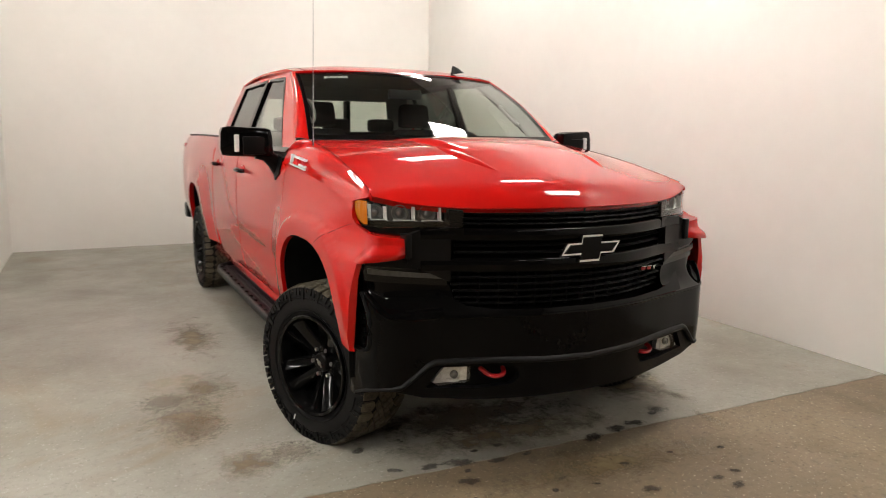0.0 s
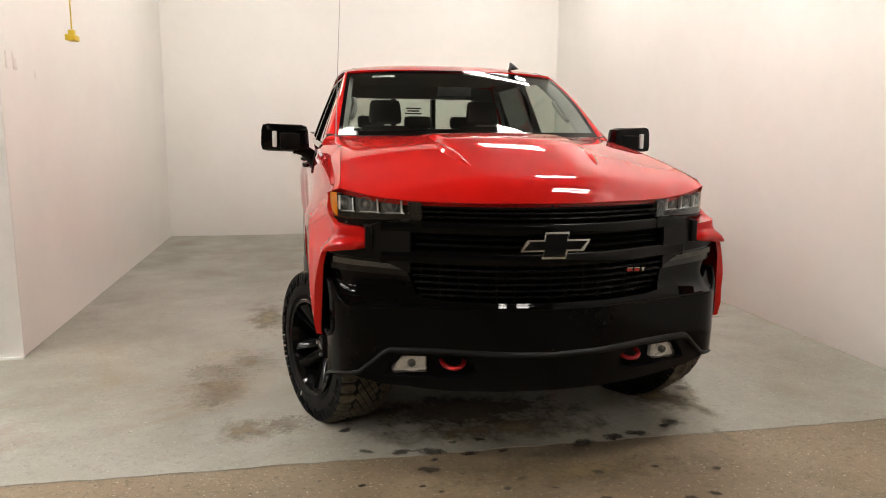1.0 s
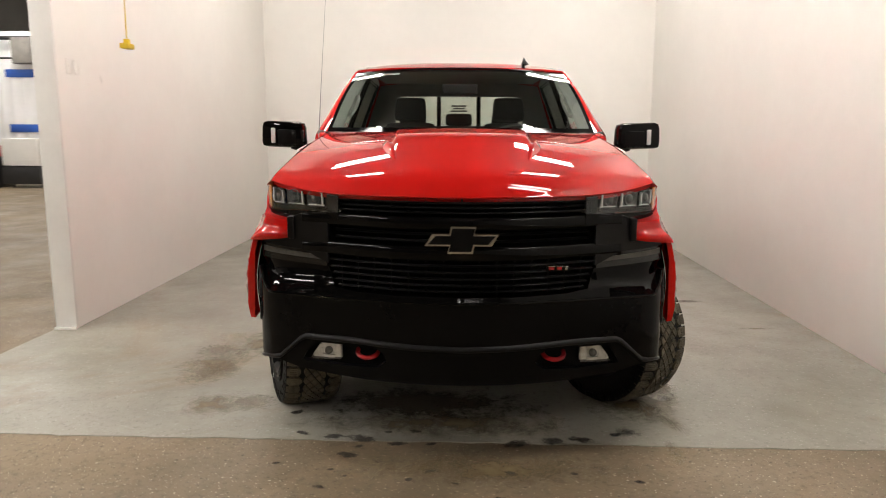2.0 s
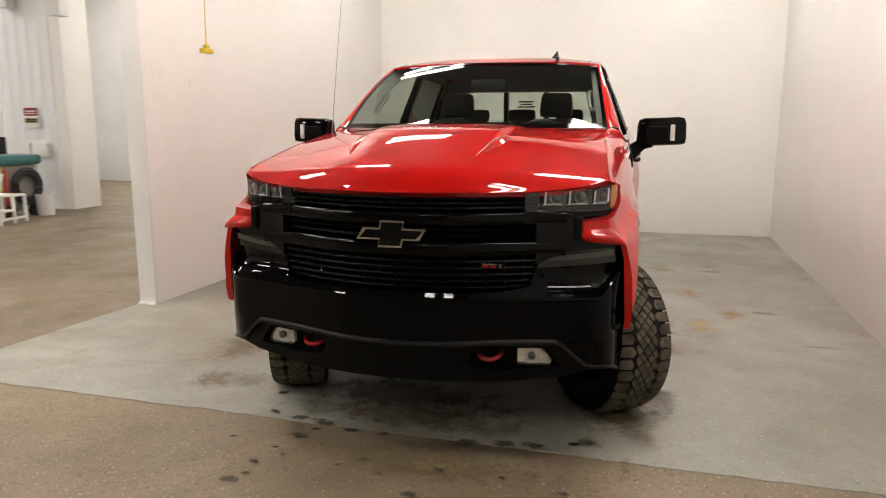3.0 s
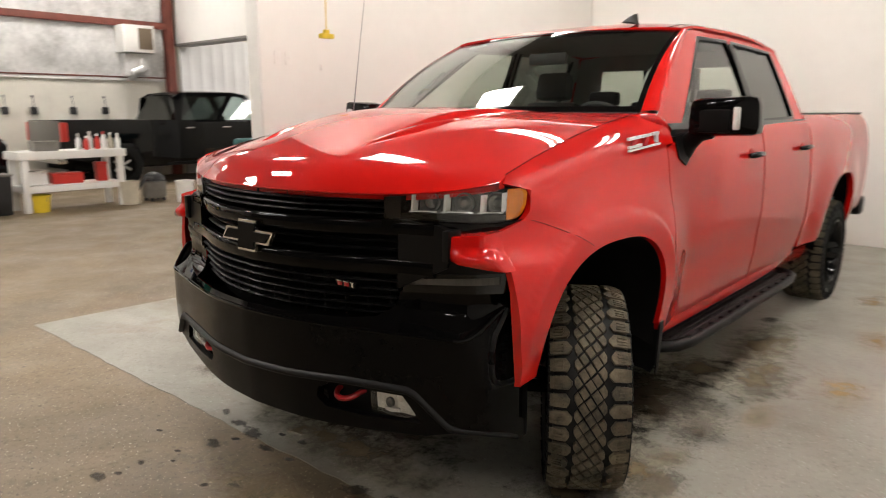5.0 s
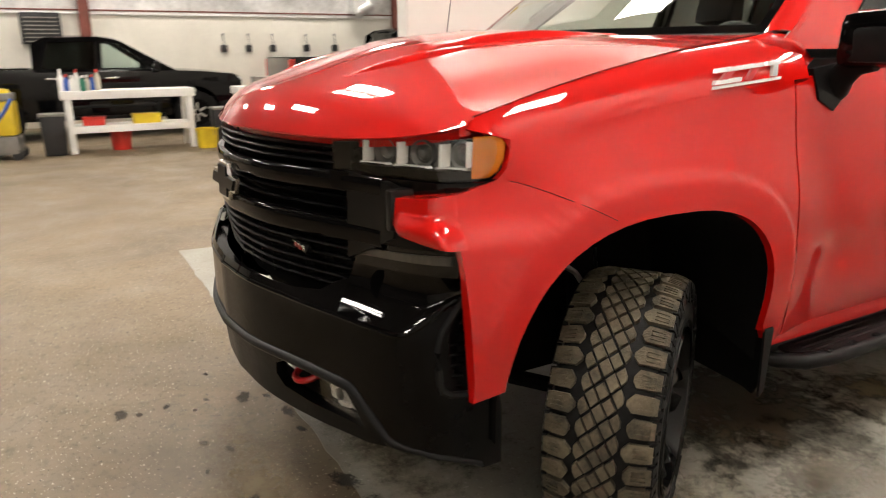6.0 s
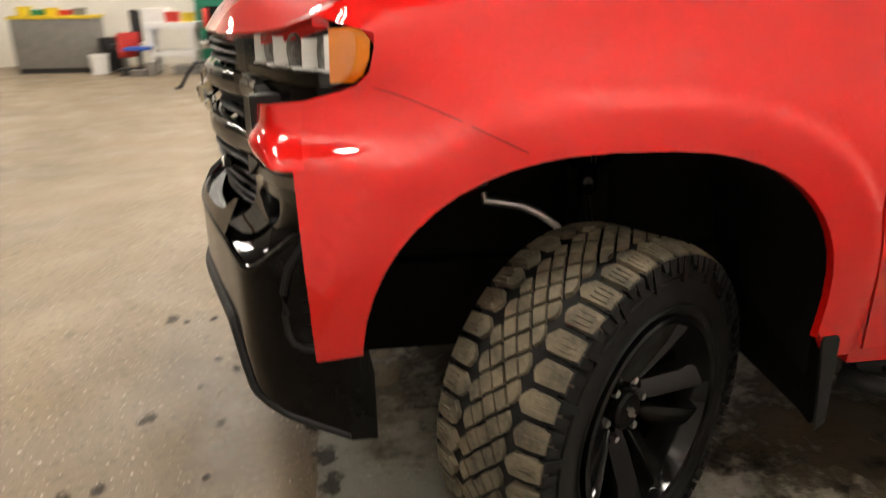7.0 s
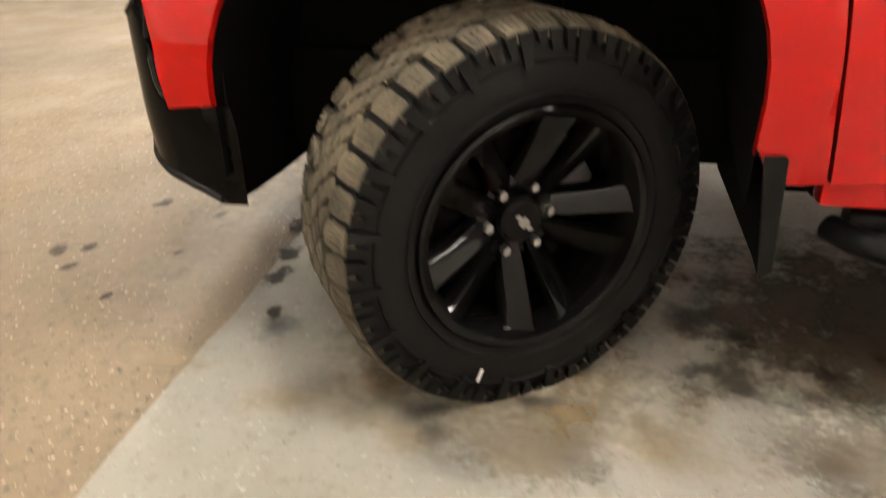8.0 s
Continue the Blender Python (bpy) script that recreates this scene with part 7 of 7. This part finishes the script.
# chair
t_ = thing("office_chair", pose(-12.3, -4.80, 0, 0, 0, 30), "dark office chair with a red side and blue tray", "chair")
part("seat", box_bm((-0.25, -0.25, 0.44), (0.25, 0.25, 0.54), 0.04), SEAT, t_)
part("backrest", box_bm((-0.24, 0.20, 0.56), (0.24, 0.30, 1.15), 0.04), SEAT, t_)
part("column", sweep(bmesh.new(), [(0, 0, 0.06), (0, 0, 0.45)], 0.03, 10), STEEL, t_)
for k in range(5):
    a = 2 * math.pi * k / 5
    part("foot", sweep(bmesh.new(), [(0, 0, 0.10), (0.28 * math.cos(a), 0.28 * math.sin(a), 0.04)], 0.025, 6), BLACKPL, t_)
part("side_panel", box_bm((0.25, -0.2, 0.30), (0.29, 0.2, 0.75), 0.01), REDPL, t_)
t_ = thing("metal_cabinet", pose(-12.7, -6.1, 0), "grey metal cabinet with yellow items on top", "cabinet")
part("case", box_bm((-0.3, -0.75, 0.10), (0.3, 0.75, 1.0), 0.015), GREYP, t_)
part("top_tray", box_bm((-0.32, -0.78, 1.0), (0.32, 0.78, 1.06), 0.012), YELLOW, t_)
part("plinth", box_bm((-0.28, -0.72, 0), (0.28, 0.72, 0.10), 0.0), BLACKPL, t_)
bucket(-12.1, -5.25, 0, 0.17, 0.36, WHITEW, "white bucket beside the metal cabinet")
# far side of the hall, seen past the bay wall
ribs("wall_far", -14.0, -3.0, 14.5, 0, 3.9, 0.3, "white ribbed far wall of the workshop")
for z, h in ((2.85, 0.20), (1.45, 0.20)):
    t_ = thing("blue_sign_board", pose(-11.3, 14.49, z), "blue painted board on the far white wall", "sign")
    part("board", box_bm((-0.45, -0.02, -h / 2), (0.55, 0.0, h / 2), 0.004), BLUE, t_)
for z, r in ((3.72, 0.05), (3.22, 0.025)):
    t_ = thing("wall_pipe", pose(-11, 14.35, z), "dark horizontal pipe on the far wall", "pipe")
    part("tube", sweep(bmesh.new(), [(-2.5, 0, 0), (4.0, 0, 0)], r, 10), BLACKPL, t_)
    for x in (-2, 0, 2, 3.6):
        part("bracket", box_bm((x - 0.02, 0, -0.03), (x + 0.02, 0.14, 0.03)), STEEL, t_)
t_ = thing("wall_unit", pose(-11.1, 14.44, 3.42), "dark extractor unit on the far wall", "fan")
part("case", box_bm((-0.25, -0.3, -0.35), (0.25, 0.0, 0.30), 0.03), GREYP, t_)
t_ = thing("tool_trolley", pose(-10.7, 13.4, 0), "white tool trolley with a red box on it", "tool trolley")
part("case", box_bm((-0.45, -0.3, 0.55), (0.45, 0.3, 1.20), 0.02), WHITEW, t_)
part("lower_case", box_bm((-0.48, -0.32, 0.10), (0.48, 0.32, 0.52), 0.02), BLACKPL, t_)
for x in (-0.4, 0.4):
    part("caster", revolve(bmesh.new(), [(x - 0.03, 0), (x - 0.03, 0.06), (x + 0.03, 0.06), (x + 0.03, 0)], 12, "x", pose(0, 0, 0.06)), BLACKPL, t_)
carton(-11.55, 13.4, 0, (0.5, 0.5, 0.75), BLACKPL, "dark case on the workshop floor")
carton(-11.55, 13.4, 0.76, (0.4, 0.3, 0.26), REDPL, "red tool box on a dark case")
t_ = thing("spare_tyre", pose(-12.2, 14.2, 0.36, 0, 0, 90), "black tyre leaning on the far wall", "tyre")
part("tyre", revolve(bmesh.new(), [(-0.10, 0.24), (-0.11, 0.33), (-0.08, 0.36), (0.08, 0.36), (0.11, 0.33), (0.10, 0.24)], 32, "x", close=True), RUBBER, t_)
carton(-12.9, 13.8, 0, (0.4, 0.4, 0.25), YELLOW, "yellow plastic case on the floor")

# ---- small things in the bay ----
t_ = thing("pull_cord_box", pose(-2.44, 1.55, 2.12), "yellow hanging socket box on a yellow cable", "socket box")
part("housing", box_bm((-0.032, -0.062, 0), (0.032, 0.062, 0.040), 0.008), YELLOW, t_)
part("neck", box_bm((-0.020, -0.024, 0.040), (0.020, 0.024, 0.075), 0.008), YELLOW, t_)
part("cable", sweep(bmesh.new(), [(0, 0, 0.08), (0.003, 0.002, 0.8), (0, 0, HALL_H - 2.12)], 0.005, 8), YELLOW, t_)
for y in (1.27, 1.385):
    t_ = thing("wall_switch", pose(LEFT_X, y, 1.965), "white light switch plate on the bay wall", "light switch", "switch plates")
    part("plate", box_bm((0, -0.034, -0.056), (0.005, 0.034, 0.056), 0.002), WALLP, t_)
    part("toggle", box_bm((0.004, -0.008, -0.014), (0.009, 0.008, 0.014), 0.002), WALLP, t_)
# grey scuff on the side wall
ob_ = solid("wall_scuff", grid(bmesh.new(), lambda u, v: Vector((0, (2 * u - 1) * 1.1, (2 * v - 1) * 1.1)), 1, 1), SCUFF, "faint grey scuff on the white bay wall", "stain", "structure", m=pose(LEFT_X + 0.003, 1.74, 1.89, 12) @ Matrix.Diagonal((1.0, 0.04, 0.075, 1.0)))
ob_.visible_shadow = False
# clutter round the office chair and on the cabinet
t_ = thing("storage_bin", pose(-12.75, -5.15, 0), "black bin standing against the cream wall", "bin")
part("case", box_bm((-0.2, -0.16, 0), (0.2, 0.16, 0.62), 0.02, taper=1.1), BLACKPL, t_)
part("rim", box_bm((-0.23, -0.185, 0.6), (0.23, 0.185, 0.64), 0.01), BLACKPL, t_)
t_ = thing("seat_tray", pose(-11.9, -4.45, 0), "blue plastic tray on a low black stand", "tray")
part("tray", box_bm((-0.25, -0.22, 0.44), (0.25, 0.22, 0.50), 0.015), BLUE, t_, "blue tray")
part("stand", box_bm((-0.04, -0.04, 0.03), (0.04, 0.04, 0.45), 0.01), BLACKPL, t_)
part("foot", box_bm((-0.2, -0.2, 0), (0.2, 0.2, 0.04), 0.01), BLACKPL, t_)
for i, (dy, h, m_) in enumerate(((-0.55, 0.16, YELLOW), (-0.3, 0.10, GREEN), (-0.05, 0.13, YELLOW), (0.2, 0.09, REDPL), (0.45, 0.12, GREYP))):
    carton(-12.7, -6.1 + dy, 1.06, (0.22, 0.18, h), m_, "small coloured case on the metal cabinet")
t_ = thing("wall_hose", pose(HALL_W + 0.03, -5.6, 1.75), "black hose coiled on the cream wall", "hose")
for k in range(3):
    part("hose_loop", sweep(bmesh.new(), [(0.03 + 0.015 * k, (0.24 - 0.02 * k) * math.cos(a), (0.30 - 0.02 * k) * math.sin(a)) for a in (2 * math.pi * i / 20 for i in range(20))], 0.016, 6, closed=True), BLACKPL, t_)
part("hook", box_bm((-0.03, -0.03, 0.22), (0.10, 0.03, 0.26), 0.005), STEEL, t_)
part("tail", sweep(bmesh.new(), [(0.04, 0.22, -0.1), (0.05, 0.5, -0.28), (0.05, 0.9, -0.25)], 0.014, 6), BLACKPL, t_)
